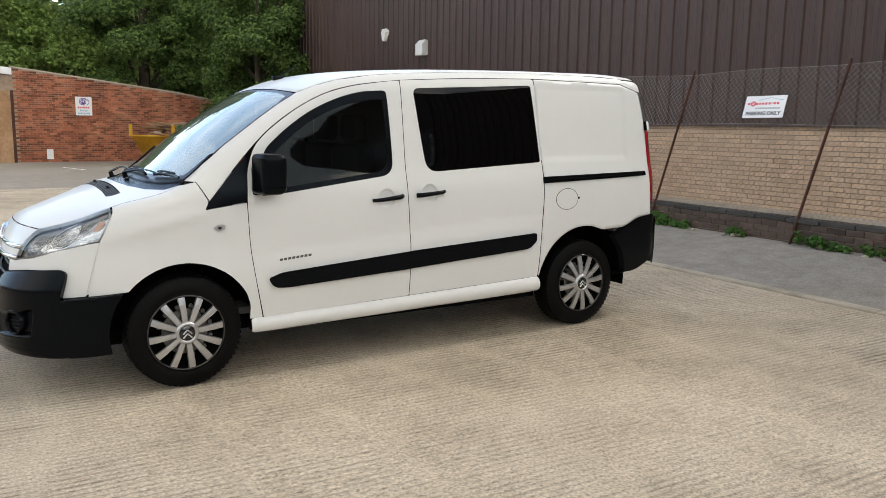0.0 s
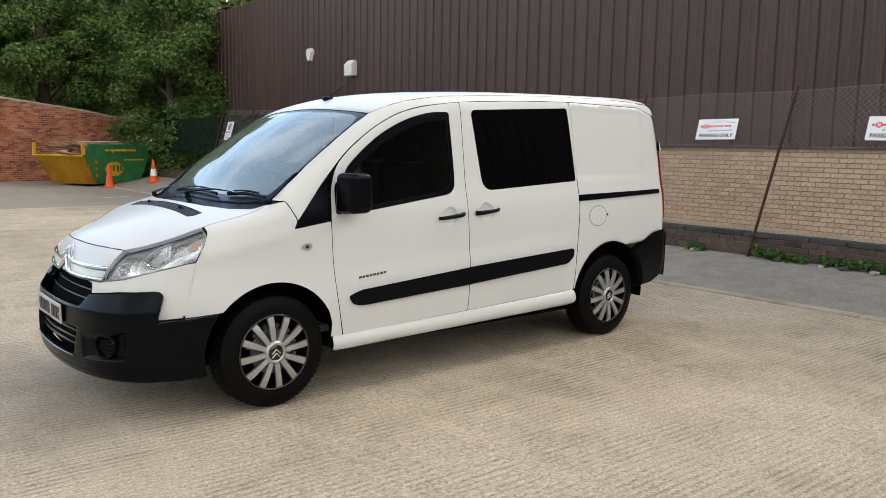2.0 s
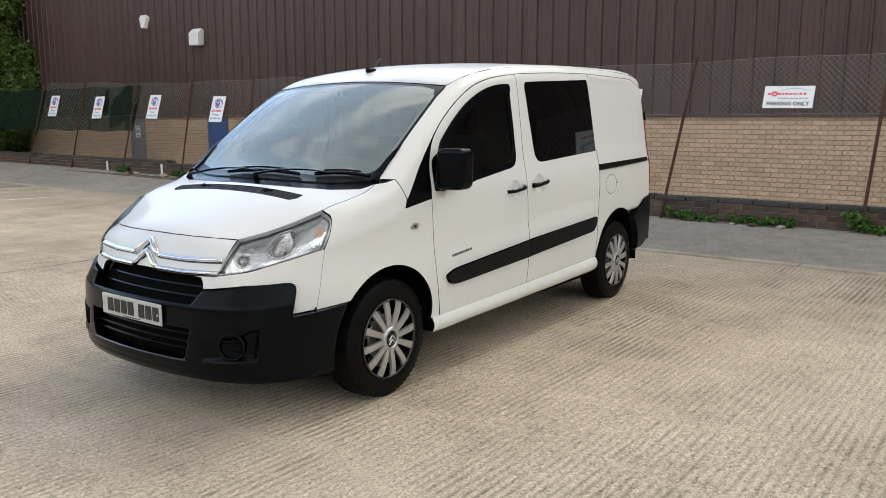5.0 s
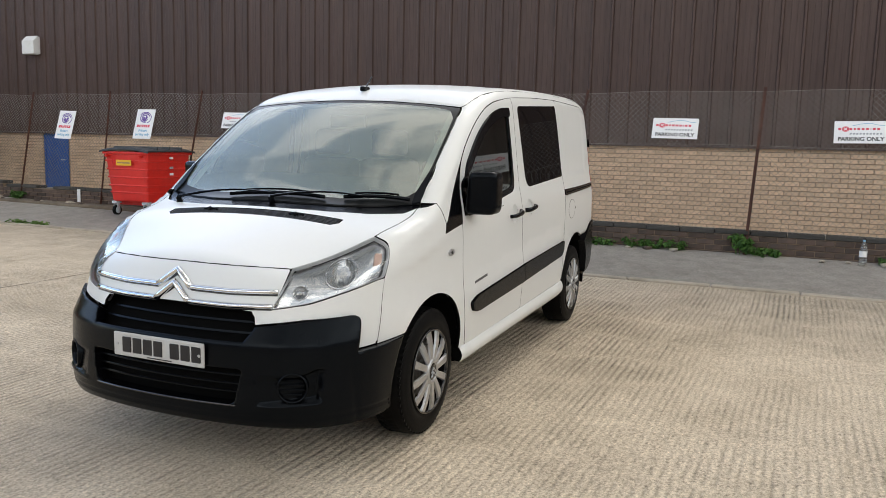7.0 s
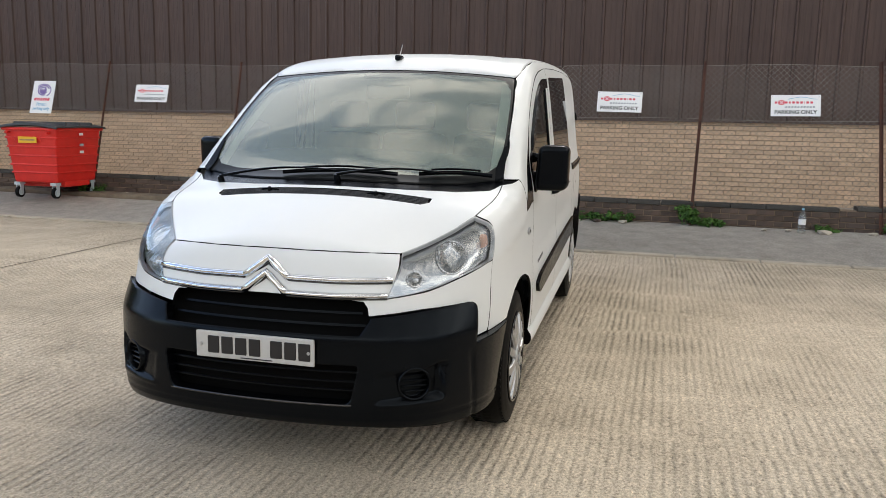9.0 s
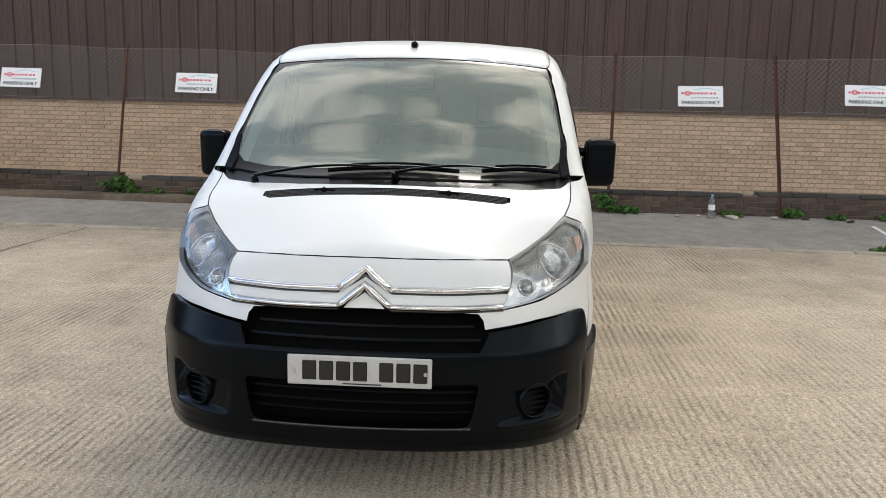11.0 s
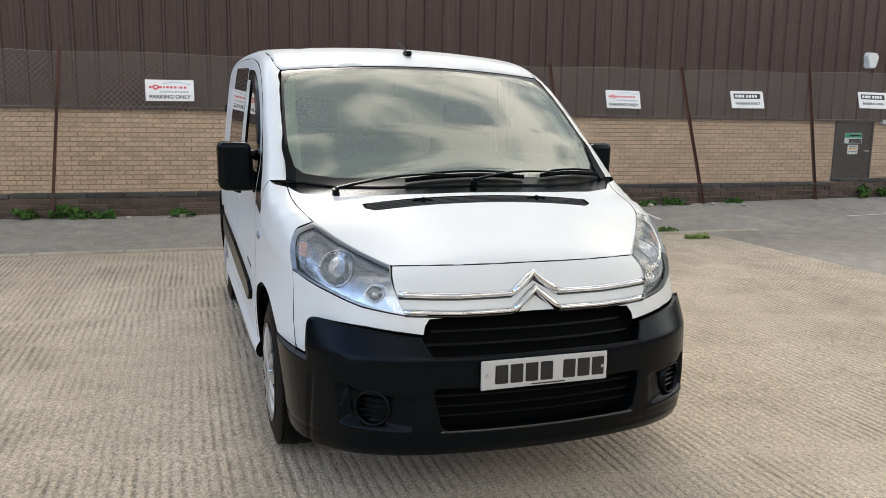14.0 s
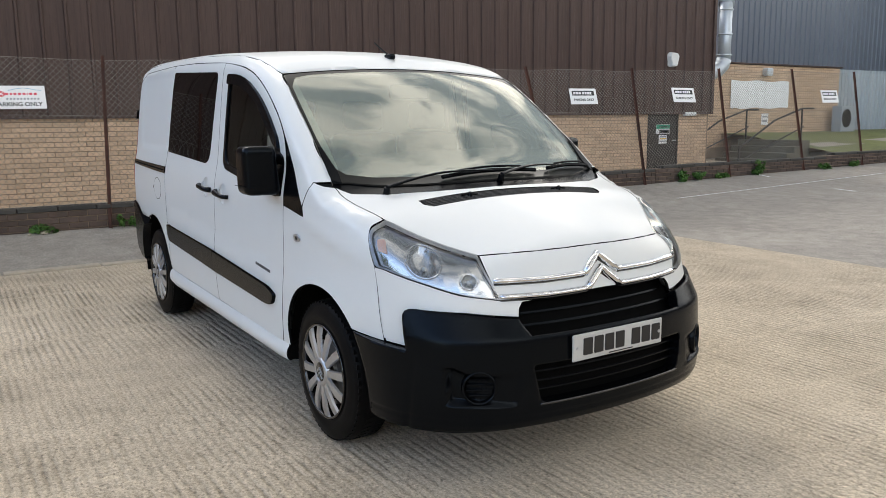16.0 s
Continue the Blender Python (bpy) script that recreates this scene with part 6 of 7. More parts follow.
def notice(name, y0, y1, z0, z1, rows, label, x):
    n = thing(name, Matrix.Translation((x, (y0 + y1) / 2, (z0 + z1) / 2)), label, "sign")
    w, h = y1 - y0, z1 - z0
    part("board", boxed(-0.002, 0.003, -w / 2, w / 2, -h / 2, h / 2), SIGN, n)
    for a0, b0, a1, b1, mat in rows:
        flat("print_bar", [(a0 * w / 2, b0 * h / 2), (a1 * w / 2, b0 * h / 2), (a1 * w / 2, b1 * h / 2), (a0 * w / 2, b1 * h / 2)], mat, n)
    return n


notice("exit_notice", -7.16, -6.70, 1.14, 1.36, [(-0.98, 0.08, 0.98, 0.95, SIGN_GREEN), (-0.98, -0.95, -0.5, 0.0, SIGN), (-0.55, -0.9, 0.95, -0.1, SIGN_BLACK), (-0.4, 0.35, 0.8, 0.65, SIGN), (-0.4, -0.6, 0.8, -0.4, SIGN)], "green and white fire exit notice on the door", 10.94)
notice("door_notice", -7.07, -6.80, 0.91, 1.11, [(-0.8, 0.45, 0.8, 0.8, SIGN_GREY), (-0.8, 0.0, 0.8, 0.25, YELLOW), (-0.8, -0.6, 0.8, -0.3, SIGN_GREY)], "small white paper notice on the door", 10.94)
notice("door_notice", 22.86, 23.10, 1.02, 1.36, [(-0.7, -0.25, 0.7, 0.35, SIGN_BLUE), (-0.8, 0.55, 0.8, 0.85, SIGN_GREY), (-0.7, -0.8, 0.7, -0.6, SIGN_GREY)], "small blue and white notice on the grey door", 10.94)


def alarm_box(y, z, w=0.34, h=0.40):
    a = thing("alarm_box", Matrix.Translation((10.90, y, z)), "white plastic alarm siren box on the cladding", "alarm")
    bm = bmesh.new()
    hexa = [(-0.5, 0.25), (-0.3, 0.5), (0.3, 0.5), (0.5, 0.25), (0.28, -0.5), (-0.28, -0.5)]
    r = bmesh.ops.create_circle(bm, segments=3, radius=0.001)
    bmesh.ops.delete(bm, geom=r["verts"], context="VERTS")
    lo = [bm.verts.new((0.02, u * w, v * h)) for u, v in hexa]
    hi = [bm.verts.new((-0.10, u * w * 0.86, v * h * 0.86)) for u, v in hexa]
    for i in range(6):
        bm.faces.new((lo[i], lo[(i + 1) % 6], hi[(i + 1) % 6], hi[i]))
    bm.faces.new(hi)
    bmesh.ops.bevel(bm, geom=[e for e in bm.edges], offset=0.012, segments=2, affect="EDGES")
    part("cover", bm, WHITEBOX, a)
    part("back_plate", boxed(0.0, 0.03, -w * 0.4, w * 0.4, -h * 0.4, h * 0.4), WHITEBOX, a)
    return a


alarm_box(22.23, 4.23, 0.36, 0.40)
b = alarm_box(-7.13, 2.87, 0.34, 0.34)
part("mount_board", boxed(0.03, 0.045, -0.22, 0.25, -0.20, 0.20, bevel=0.004, segs=1), GALV, b, "pale grey mounting board")


def floodlight(y, z):
    f = thing("floodlight", Matrix.Translation((10.86, y, z)), "white boxy wall lamp on the cladding", "lamp")
    part("back_box", boxed(0.0, 0.06, -0.19, 0.19, -0.20, 0.20, bevel=0.01), WHITEBOX, f)
    bm = boxed(-0.14, 0.0, -0.20, 0.20, -0.22, 0.22, bevel=0.015)
    for v in bm.verts:
        if v.co.x < -0.07:
            v.co.z *= 0.72
            v.co.z -= 0.05
    part("hood", bm, WHITEBOX, f)


floodlight(19.82, 3.67)
bl = thing("bulkhead_lamp", Matrix.Translation((10.90, -7.80, 1.60)), "white bulkhead lamp beside the fire exit", "lamp")
part("lamp_body", boxed(-0.06, 0.05, -0.19, 0.19, -0.045, 0.045, bevel=0.02, segs=3), WHITEBOX, bl)


# ---- red wheeled bin ----
def wheeled_bin():
    b = thing("wheeled_bin", Matrix.Translation((7.90, 13.32, 0.20)) @ Matrix.Rotation(radians(2), 4, "Z"), "red plastic wheeled bin with dark lid beside the fence", "bin")
    bm = boxed(-0.53, 0.53, -0.47, 0.47, 0.24, 1.08, bevel=0.05, segs=3)
    for v in bm.verts:
        k = (1.08 - v.co.z) / 0.84
        v.co.x *= 1 - 0.14 * k
        v.co.y *= 1 - 0.17 * k
    part("body", bm, BINRED, b, smooth=False)
    for z in (0.40, 0.52, 0.66, 0.80, 0.94):
        k = (1.08 - z) / 0.84
        fx, fy = 0.53 * (1 - 0.14 * k), 0.47 * (1 - 0.17 * k)
        bm = boxed(-fx - 0.010, fx + 0.010, -fy - 0.010, fy + 0.010, z - 0.016, z + 0.016, bevel=0.014, segs=2)
        part("rib", bm, BINRED, b)
    part("rim", boxed(-0.56, 0.56, -0.50, 0.50, 1.05, 1.10, bevel=0.02, segs=2), BINRED, b)
    bm = boxed(-0.30, 0.30, -0.40, 0.40, 0.17, 0.26, bevel=0.02)
    part("belly", bm, BINRED, b)
    bm = bmesh.new()
    n = 16
    rows = []
    for i in range(n + 1):
        y = -0.53 + 1.06 * i / n
        z = 1.115 + 0.055 * (1 - (y / 0.53) ** 2)
        rows.append([bm.verts.new((x, y, z + dz)) for x, dz in ((-0.59, -0.02), (-0.57, 0.0), (0.0, 0.012), (0.57, 0.0), (0.59, -0.02))])
    for a, c in zip(rows, rows[1:]):
        for k in range(4):
            bm.faces.new((a[k], a[k + 1], c[k + 1], c[k]))
    r = bmesh.ops.extrude_face_region(bm, geom=list(bm.faces))
    bmesh.ops.translate(bm, vec=(0, 0, -0.02), verts=[v for v in r["geom"] if isinstance(v, bmesh.types.BMVert)])
    part("lid", bm, BINLID, b, "dark grey domed lid")
    for x in (-0.3, 0.0, 0.3):
        part("lid_rib", boxed(x - 0.015, x + 0.015, -0.48, 0.48, 1.12, 1.185, bevel=0.01), BINLID, b)
    part("label", boxed(-0.549, -0.543, -0.13, 0.20, 0.86, 0.955), YELLOW, b, "yellow label with dark print")
    part("label_bar", boxed(-0.552, -0.548, -0.10, 0.17, 0.895, 0.92), TIMBER, b)
    for z, mat in ((1.0, SIGN), (0.83, SIGN_GREY), (0.72, SIGN)):
        part("sticker", boxed(-0.02, 0.07, -0.489, -0.483, z - 0.02, z + 0.02), mat, b)
    for y in (-0.33, 0.33):
        for x in (-0.42, 0.40):
            c = thing("castor")
            c.parent = b
            bm = bmesh.new()
            tube(bm, (x, y - 0.024, 0.085), (x, y + 0.024, 0.085), 0.085, n=24)
            part("tyre", bm, RUBBER, c)
            bm = bmesh.new()
            tube(bm, (x, y - 0.027, 0.085), (x, y + 0.027, 0.085), 0.055, n=20)
            part("hub", bm, GALV, c)
            bm = boxed(x - 0.03, x + 0.03, y - 0.045, y - 0.034, 0.06, 0.24)
            box(bm, x - 0.03, x + 0.03, y + 0.034, y + 0.045, 0.06, 0.24)
            box(bm, x - 0.06, x + 0.06, y - 0.05, y + 0.05, 0.20, 0.245)
            part("fork", bm, GALV, c)
    bm = bmesh.new()
    for y in (-0.36, 0.36):
        sweep(bm, [(-0.54, y, 1.02), (-0.62, y, 1.02)], 0.022, 8)
    part("lifting_pin", bm, BINRED, b)
    for z in (0.905,):
        bm = bmesh.new()
        for y in (-0.20, 0.27):
            sweep(bm, [(-0.535, y, 0.87), (-0.565, y, 0.93), (-0.548, y, 0.98)], 0.008, 6)
        part("handle", bm, BINRED, b)


wheeled_bin()


# ---- far corner: red brick wall, skip, cones, trees ----
def red_wall():
    rnd = random.Random(12)
    w = thing("wall_red", None, "old red brick boundary wall with sloping top", "wall", kind="structure")
    Y = 32.4
    top = lambda x: float(np.interp(x, [-4, 1.1, 3.5, 6.8, 9.2], [3.6, 3.36, 3.06, 2.64, 2.20]))
    bm = bmesh.new()
    core = [(-4, -0.2), (9.2, -0.2), (9.2, top(9.2)), (6.8, top(6.8)), (3.5, top(3.5)), (1.1, top(1.1)), (-4, top(-4))]
    f0 = [bm.verts.new((x, Y + 0.012, z)) for x, z in core]
    f1 = [bm.verts.new((x, Y + 0.22, z)) for x, z in core]
    bm.faces.new(f0)
    bm.faces.new(f1[::-1])
    for i in range(len(core)):
        bm.faces.new((f0[i], f1[i], f1[(i + 1) % len(core)], f0[(i + 1) % len(core)]))
    part("wall_core", bm, OLDMORTAR, w)
    proto = brick_block(0.215, 0.065, 0.05)
    bmesh.ops.rotate(proto, cent=(0, 0, 0), matrix=Matrix.Rotation(radians(90), 3, "Z"), verts=proto.verts)
    places = []
    for c in range(44):
        z = 0.02 + (c + 0.5) * 0.075
        x = 1.15 + (0.1125 if c % 2 else 0.225)
        while x < 9.1:
            if z + 0.04 < top(x):
                places.append((x, Y + rnd.uniform(-0.004, 0.004), z))
            x += 0.225
    bv = np.array([tuple(v.co) for v in proto.verts])
    bf = [[v.index for v in f.verts] for f in proto.faces]
    verts, faces = [], []
    for k, p in enumerate(places):
        verts.append(bv + p)
        faces += [[i + k * len(bv) for i in f] for f in bf]
    me = bpy.data.meshes.new("brickwork")
    me.from_pydata(np.concatenate(verts).tolist(), [], faces)
    me.materials.append(REDBRICK)
    o = new("brickwork", me)
    o.parent = w
    tagged(o, "weathered red brickwork", kind="stuff")
    proto.free()
    x = 1.1
    while x < 9.0:
        a, b = top(x), top(x + 0.58)
        bm = boxed(x, x + 0.575, Y - 0.03, Y + 0.25, 0, 0.05, bevel=0.006, segs=1)
        for v in bm.verts:
            v.co.z += a + (b - a) * (v.co.x - x) / 0.58
        part("coping_slab", bm, STONEW, w)
        x += 0.58
    part("doorway", boxed(0.30, 1.08, Y - 0.04, Y + 0.02, 0.0, 2.52), TIMBER, w, "weathered timber door")
    part("door_post", boxed(1.06, 1.16, Y - 0.06, Y + 0.02, 0.0, 2.56), RUST, w)
    bm = boxed(-4, 1.15, Y - 0.10, Y - 0.01, 0, 0.24)
    for v in bm.verts:
        v.co.z += 3.10 + 0.10 * (1.15 - v.co.x)
    part("fascia_board", bm, SIGN, w, "white painted fascia board")
    part("paint_patch", boxed(2.12, 2.34, Y - 0.012, Y - 0.006, 0.12, 0.48), SIGN, w, "small white painted patch")
    s = client_sign("private_parking_sign", 0.56, 0.68)
    s.matrix_basis = Matrix.Translation((3.44, Y - 0.03, 2.06)) @ Matrix.Rotation(radians(90), 4, "Z")


red_wall()


def skip():
    s = thing("skip", Matrix.Translation((5.72, 27.85, 0.06)) @ Matrix.Rotation(radians(27), 4, "Z") @ Matrix.Diagonal((1.34, 0.84, 1.0, 1.0)), "yellow and green waste skip full of scrap timber", "skip")
    # local x along the green side, y away from it
    def hull(x0, x1, y0, y1, tx0, tx1, ty0, ty1, z0, z1, mat, name, open_top=True):
        bm = bmesh.new()
        a = [bm.verts.new(p) for p in ((x0, y0, z0), (x1, y0, z0), (x1, y1, z0), (x0, y1, z0))]
        b = [bm.verts.new(p) for p in ((tx0, ty0, z1), (tx1, ty0, z1), (tx1, ty1, z1), (tx0, ty1, z1))]
        bm.faces.new(a[::-1])
        for i in range(4):
            bm.faces.new((a[i], a[(i + 1) % 4], b[(i + 1) % 4], b[i]))
        bmesh.ops.solidify(bm, geom=list(bm.faces), thickness=0.03)
        return part(name, bm, mat, s)
    hull(0.25, 1.75, 0.05, 2.3, -0.02, 2.05, 0.0, 2.75, 0.05, 0.98, SKIPYELLOW, "tub")
    bm = boxed(-0.02, 2.05, -0.035, -0.01, 0.08, 0.95, bevel=0.01)
    for v in bm.verts:
        v.co.x = 1.0 + (v.co.x - 1.0) * (0.66 + 0.34 * (v.co.z - 0.08) / 0.87)
    part("side_sheet", bm, SKIPGREEN, s, "green painted side")
    bm = boxed(0.0, 2.05, -0.03, 0.02, 0.98, 1.36, bevel=0.008)
    for v in bm.verts:
        if v.co.z > 1.2:
            v.co.x = 0.12 + (v.co.x) * 0.86
    part("hopper_side", bm, SKIPGREEN, s)
    for x in (0.25, 0.72, 1.2, 1.7):
        part("stiffener", boxed(x, x + 0.06, -0.07, -0.03, 1.0, 1.34, bevel=0.008), SKIPGREEN, s)
    part("rim", boxed(-0.05, 2.10, -0.06, 0.0, 0.95, 1.01, bevel=0.01), SKIPGREEN, s)
    part("rim", boxed(-0.07, 0.0, 0.0, 2.78, 0.95, 1.01, bevel=0.01), SKIPYELLOW, s)
    part("rim", boxed(2.04, 2.10, 0.0, 2.78, 0.95, 1.01, bevel=0.01), SKIPYELLOW, s)
    for y in (0.0, 2.7):
        bm = boxed(-0.06, 0.02, y, y + 0.08, 0.95, 1.38, bevel=0.01)
        part("lug", bm, SKIPYELLOW, s)
    bm = bmesh.new()
    tube(bm, (0.88, -0.040, 0.54), (0.88, -0.034, 0.54), 0.25, n=28)
    bmesh.ops.scale(bm, vec=(1.15, 1, 0.95), verts=bm.verts, space=Matrix.Translation((-0.88, 0, -0.54)))
    part("print_roundel", bm, SKIPYELLOW, s, "worn yellow roundel")
    for k, x in enumerate((0.70, 0.82, 0.95, 1.06)):
        part("print_bar", boxed(x, x + 0.075, -0.044, -0.039, 0.45 + 0.02 * (k % 2), 0.66), SKIPGREEN, s)
    for k in range(5):
        part("marker_patch", boxed(-0.012 + 0.03 * k, 0.02 + 0.03 * k, -0.060, -0.035, 0.30 + 0.10 * k, 0.39 + 0.10 * k) if k % 2 else boxed(0.30, 0.36, -0.048, -0.034, 0.3 + 0.11 * k, 0.38 + 0.11 * k), CONE, s)
    flat_ = [(0.62 + 0.11 * k, 1.13, 0.70 + 0.11 * k, 1.20) for k in range(9)] + [(1.2 + 0.1 * k, 0.82, 1.27 + 0.1 * k, 0.87) for k in range(7)]
    for a, z0, b, z1 in flat_:
        part("print_patch", boxed(a, b, -0.0395, -0.034, z0, z1) if z1 < 1 else boxed(a, b, -0.075, -0.031, z0, z1), SKIPYELLOW, s)
    rnd = random.Random(5)
    for i in range(22):
        l, wd, th = rnd.uniform(0.7, 1.9), rnd.uniform(0.08, 0.4), rnd.uniform(0.02, 0.05)
        bm = boxed(-l / 2, l / 2, -wd / 2, wd / 2, -th / 2, th / 2, bevel=0.004, segs=1)
        m = Matrix.Translation((rnd.uniform(0.35, 1.6), rnd.uniform(0.4, 2.3), rnd.uniform(0.85, 1.42))) @ Matrix.Rotation(rnd.uniform(0, 3.1), 4, "Z") @ Matrix.Rotation(rnd.uniform(-0.30, 0.30), 4, "Y") @ Matrix.Rotation(rnd.uniform(-0.4, 0.4), 4, "X")
        bmesh.ops.transform(bm, matrix=m, verts=bm.verts)
        part("scrap_board", bm, TIMBER if i % 5 else SIGN, s)


skip()


def cone(x, y, bands):
    c = thing("traffic_cone", Matrix.Translation((x, y, ground_z(x, y))), "orange traffic cone beside the skip" if not bands else "orange and white traffic cone beside the skip", "cone", "traffic cones")
    bm = bmesh.new()
    lathe(bm, [(0.155, 0.03), (0.14, 0.05), (0.105, 0.24), (0.07, 0.46), (0.035, 0.70), (0.028, 0.735), (0.0, 0.74)], 24, "Z")
    part("shell", bm, CONE, c, smooth=True)
    part("foot", boxed(-0.20, 0.20, -0.20, 0.20, 0.0, 0.035, bevel=0.02, segs=2), CONE, c)
    if bands:
        bm = bmesh.new()
        lathe(bm, [(0.112, 0.22), (0.075, 0.445)], 24, "Z")
        part("white_band", bm, SIGN, c, smooth=True)


cone(6.36, 27.45, False)
cone(7.62, 26.95, True)


def leaves(name, clumps, per, size, mat, parent, seed, label, flatten=0.75):
    """Leaf blades in clumps; clumps: (centre, radius)."""
    rnd = np.random.RandomState(seed)
    cs = np.repeat(np.array([c for c, _ in clumps]), per, axis=0)
    rs = np.repeat(np.array([r for _, r in clumps]), per)
    n = len(cs)
    d = rnd.normal(size=(n, 3))
    d /= np.linalg.norm(d, axis=1, keepdims=True)
    pos = cs + d * (rs * rnd.uniform(0.35, 1.0, n))[:, None] * (1, 1, flatten)
    nrm = d * 0.6 + (0, 0, 0.7) + rnd.normal(size=(n, 3)) * 0.45
    nrm /= np.linalg.norm(nrm, axis=1, keepdims=True)
    u = np.cross(nrm, rnd.normal(size=(n, 3)))
    u /= np.maximum(np.linalg.norm(u, axis=1, keepdims=True), 1e-6)
    v = np.cross(nrm, u)
    L = (size * rnd.uniform(0.65, 1.35, n))[:, None]
    W = L * 0.42
    droop = nrm * L * 0.18
    verts = np.stack([pos - u * L * 0.5 - droop, pos + v * W - droop * 0.4, pos + u * L * 0.5 - droop * 1.4, pos - v * W - droop * 0.4, pos + droop * 0.3], 1).reshape(-1, 3)
    base = np.arange(n)[:, None] * 5
    faces = np.concatenate([base + (0, 3, 4), base + (3, 2, 4), base + (2, 1, 4), base + (1, 0, 4)], 1).reshape(-1, 3)
    me = bpy.data.meshes.new(name)
    me.from_pydata(verts.tolist(), [], faces.tolist())
    me.materials.append(mat)
    ob = new(name, me)
    if parent:
        ob.parent = parent
    return tagged(ob, label, kind="stuff") if label else ob


def tree(x, y, h, spread, seed, low=0.3, mat=None, count=60, per=210, size=0.27, label="leafy green tree behind the brick wall"):
    rnd = random.Random(seed)
    t = thing("tree", Matrix.Translation((x, y, 0)), label, "tree", "trees")
    bm = bmesh.new()
    lean = Vector((rnd.uniform(-0.4, 0.4), rnd.uniform(-0.3, 0.3), 0))
    trunk = [Vector((0, 0, -0.2)) + lean * (i / 6) ** 1.5 + Vector((0, 0, h * 0.72 * i / 6)) for i in range(7)]
    sweep(bm, trunk, [0.26 * (1 - 0.8 * i / 6) * h / 9 + 0.03 for i in range(7)], 9)
    clumps = []
    for k in range(14):
        i = rnd.randint(2, 5)
        s0 = trunk[i].lerp(trunk[i + 1], rnd.random())
        a = rnd.uniform(0, math.tau)
        e = Vector((math.cos(a) * spread * rnd.uniform(0.5, 0.9), math.sin(a) * spread * rnd.uniform(0.5, 0.9), s0.z + rnd.uniform(0.2, 0.28) * h))
        mid = s0.lerp(e, 0.5) + Vector((0, 0, -0.25))
        sweep(bm, [s0, mid, e], [0.07, 0.045, 0.012], 6)
    part("trunk", bm, BARK, t)
    for k in range(count):
        a, z = rnd.uniform(0, math.tau), rnd.uniform(low, 1.0)
        r = spread * (1 - 0.75 * max(0, z - 0.62) / 0.38) ** 0.7 * math.sqrt(rnd.uniform(0.25, 1.0)) * (0.75 + 0.25 * min(1, (z - low) * 6))
        clumps.append(((r * math.cos(a), r * math.sin(a), z * h), rnd.uniform(0.5, 0.95)))
    leaves("crown", clumps, per, size, mat or LEAF, t, seed, "dense green leaves")
    return t


tree(9.5, 30.2, 7.5, 1.9, 3, low=0.04, count=120, per=560, size=0.125, label="dense leafy tree beside the skip, foliage down to the ground")
tree(6.1, 35.2, 10.5, 2.8, 5, low=0.18, count=140, per=520, size=0.13)
tree(1.3, 36.5, 6.3, 2.8, 7, low=0.22, mat=LEAF_BRIGHT, count=100, per=330, size=0.16)
tree(-1.8, 35.5, 7.5, 2.6, 9, low=0.25, mat=LEAF_BRIGHT, count=70, per=280, size=0.18, label="bright green young tree behind the brick wall")
tree(9.3, 34.5, 11.0, 2.8, 11, low=0.2, count=120, per=480, size=0.14)
tree(3.4, 34.9, 4.8, 1.6, 13, low=0.45, mat=LEAF_BRIGHT, count=36, per=300, size=0.13, label="bright green bush above the brick wall")
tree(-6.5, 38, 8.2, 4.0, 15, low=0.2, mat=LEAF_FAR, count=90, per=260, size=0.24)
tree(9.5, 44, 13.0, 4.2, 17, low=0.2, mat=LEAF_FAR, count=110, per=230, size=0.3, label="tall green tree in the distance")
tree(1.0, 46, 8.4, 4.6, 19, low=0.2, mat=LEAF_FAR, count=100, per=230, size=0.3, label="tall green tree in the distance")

def woodland():
    """Far woods that close the gaps between the trees."""
    rnd = random.Random(77)
    clumps = []
    for k in range(460):
        x = rnd.uniform(-16, 24)
        top = 6.6 + 6.0 * max(0.0, min(1.0, (x - 4) / 5))
        clumps.append(((x, rnd.uniform(48, 51), rnd.uniform(1.2, top)), rnd.uniform(0.9, 1.5)))
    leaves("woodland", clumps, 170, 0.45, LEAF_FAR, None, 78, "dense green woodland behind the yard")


woodland()


# ---- weeds and litter along the wall ----
def weed(x, y, z, w, h, n, seed, mat=None):
    rnd = random.Random(seed)
    p = thing("weed", Matrix.Translation((x, y, z)), "green weeds growing at the foot of the wall", "weed", "weeds along the wall")
    clumps = [((rnd.uniform(-0.05, 0.05), rnd.uniform(-w, w), h * rnd.uniform(0.15, 0.8) * (1 - 0.3 * rnd.random())), 0.075) for _ in range(n)]
    leaves("leaf_mass", clumps, 16, 0.058, mat or WEED, p, seed, "small green leaves")
    bm = bmesh.new()
    for k in range(4):
        a = rnd.uniform(-w, w)
        sweep(bm, [(0, a * 0.6, -0.02), (0.02, a, h * 0.75)], [0.004, 0.002], 5)
    part("stem", bm, WEED, p)


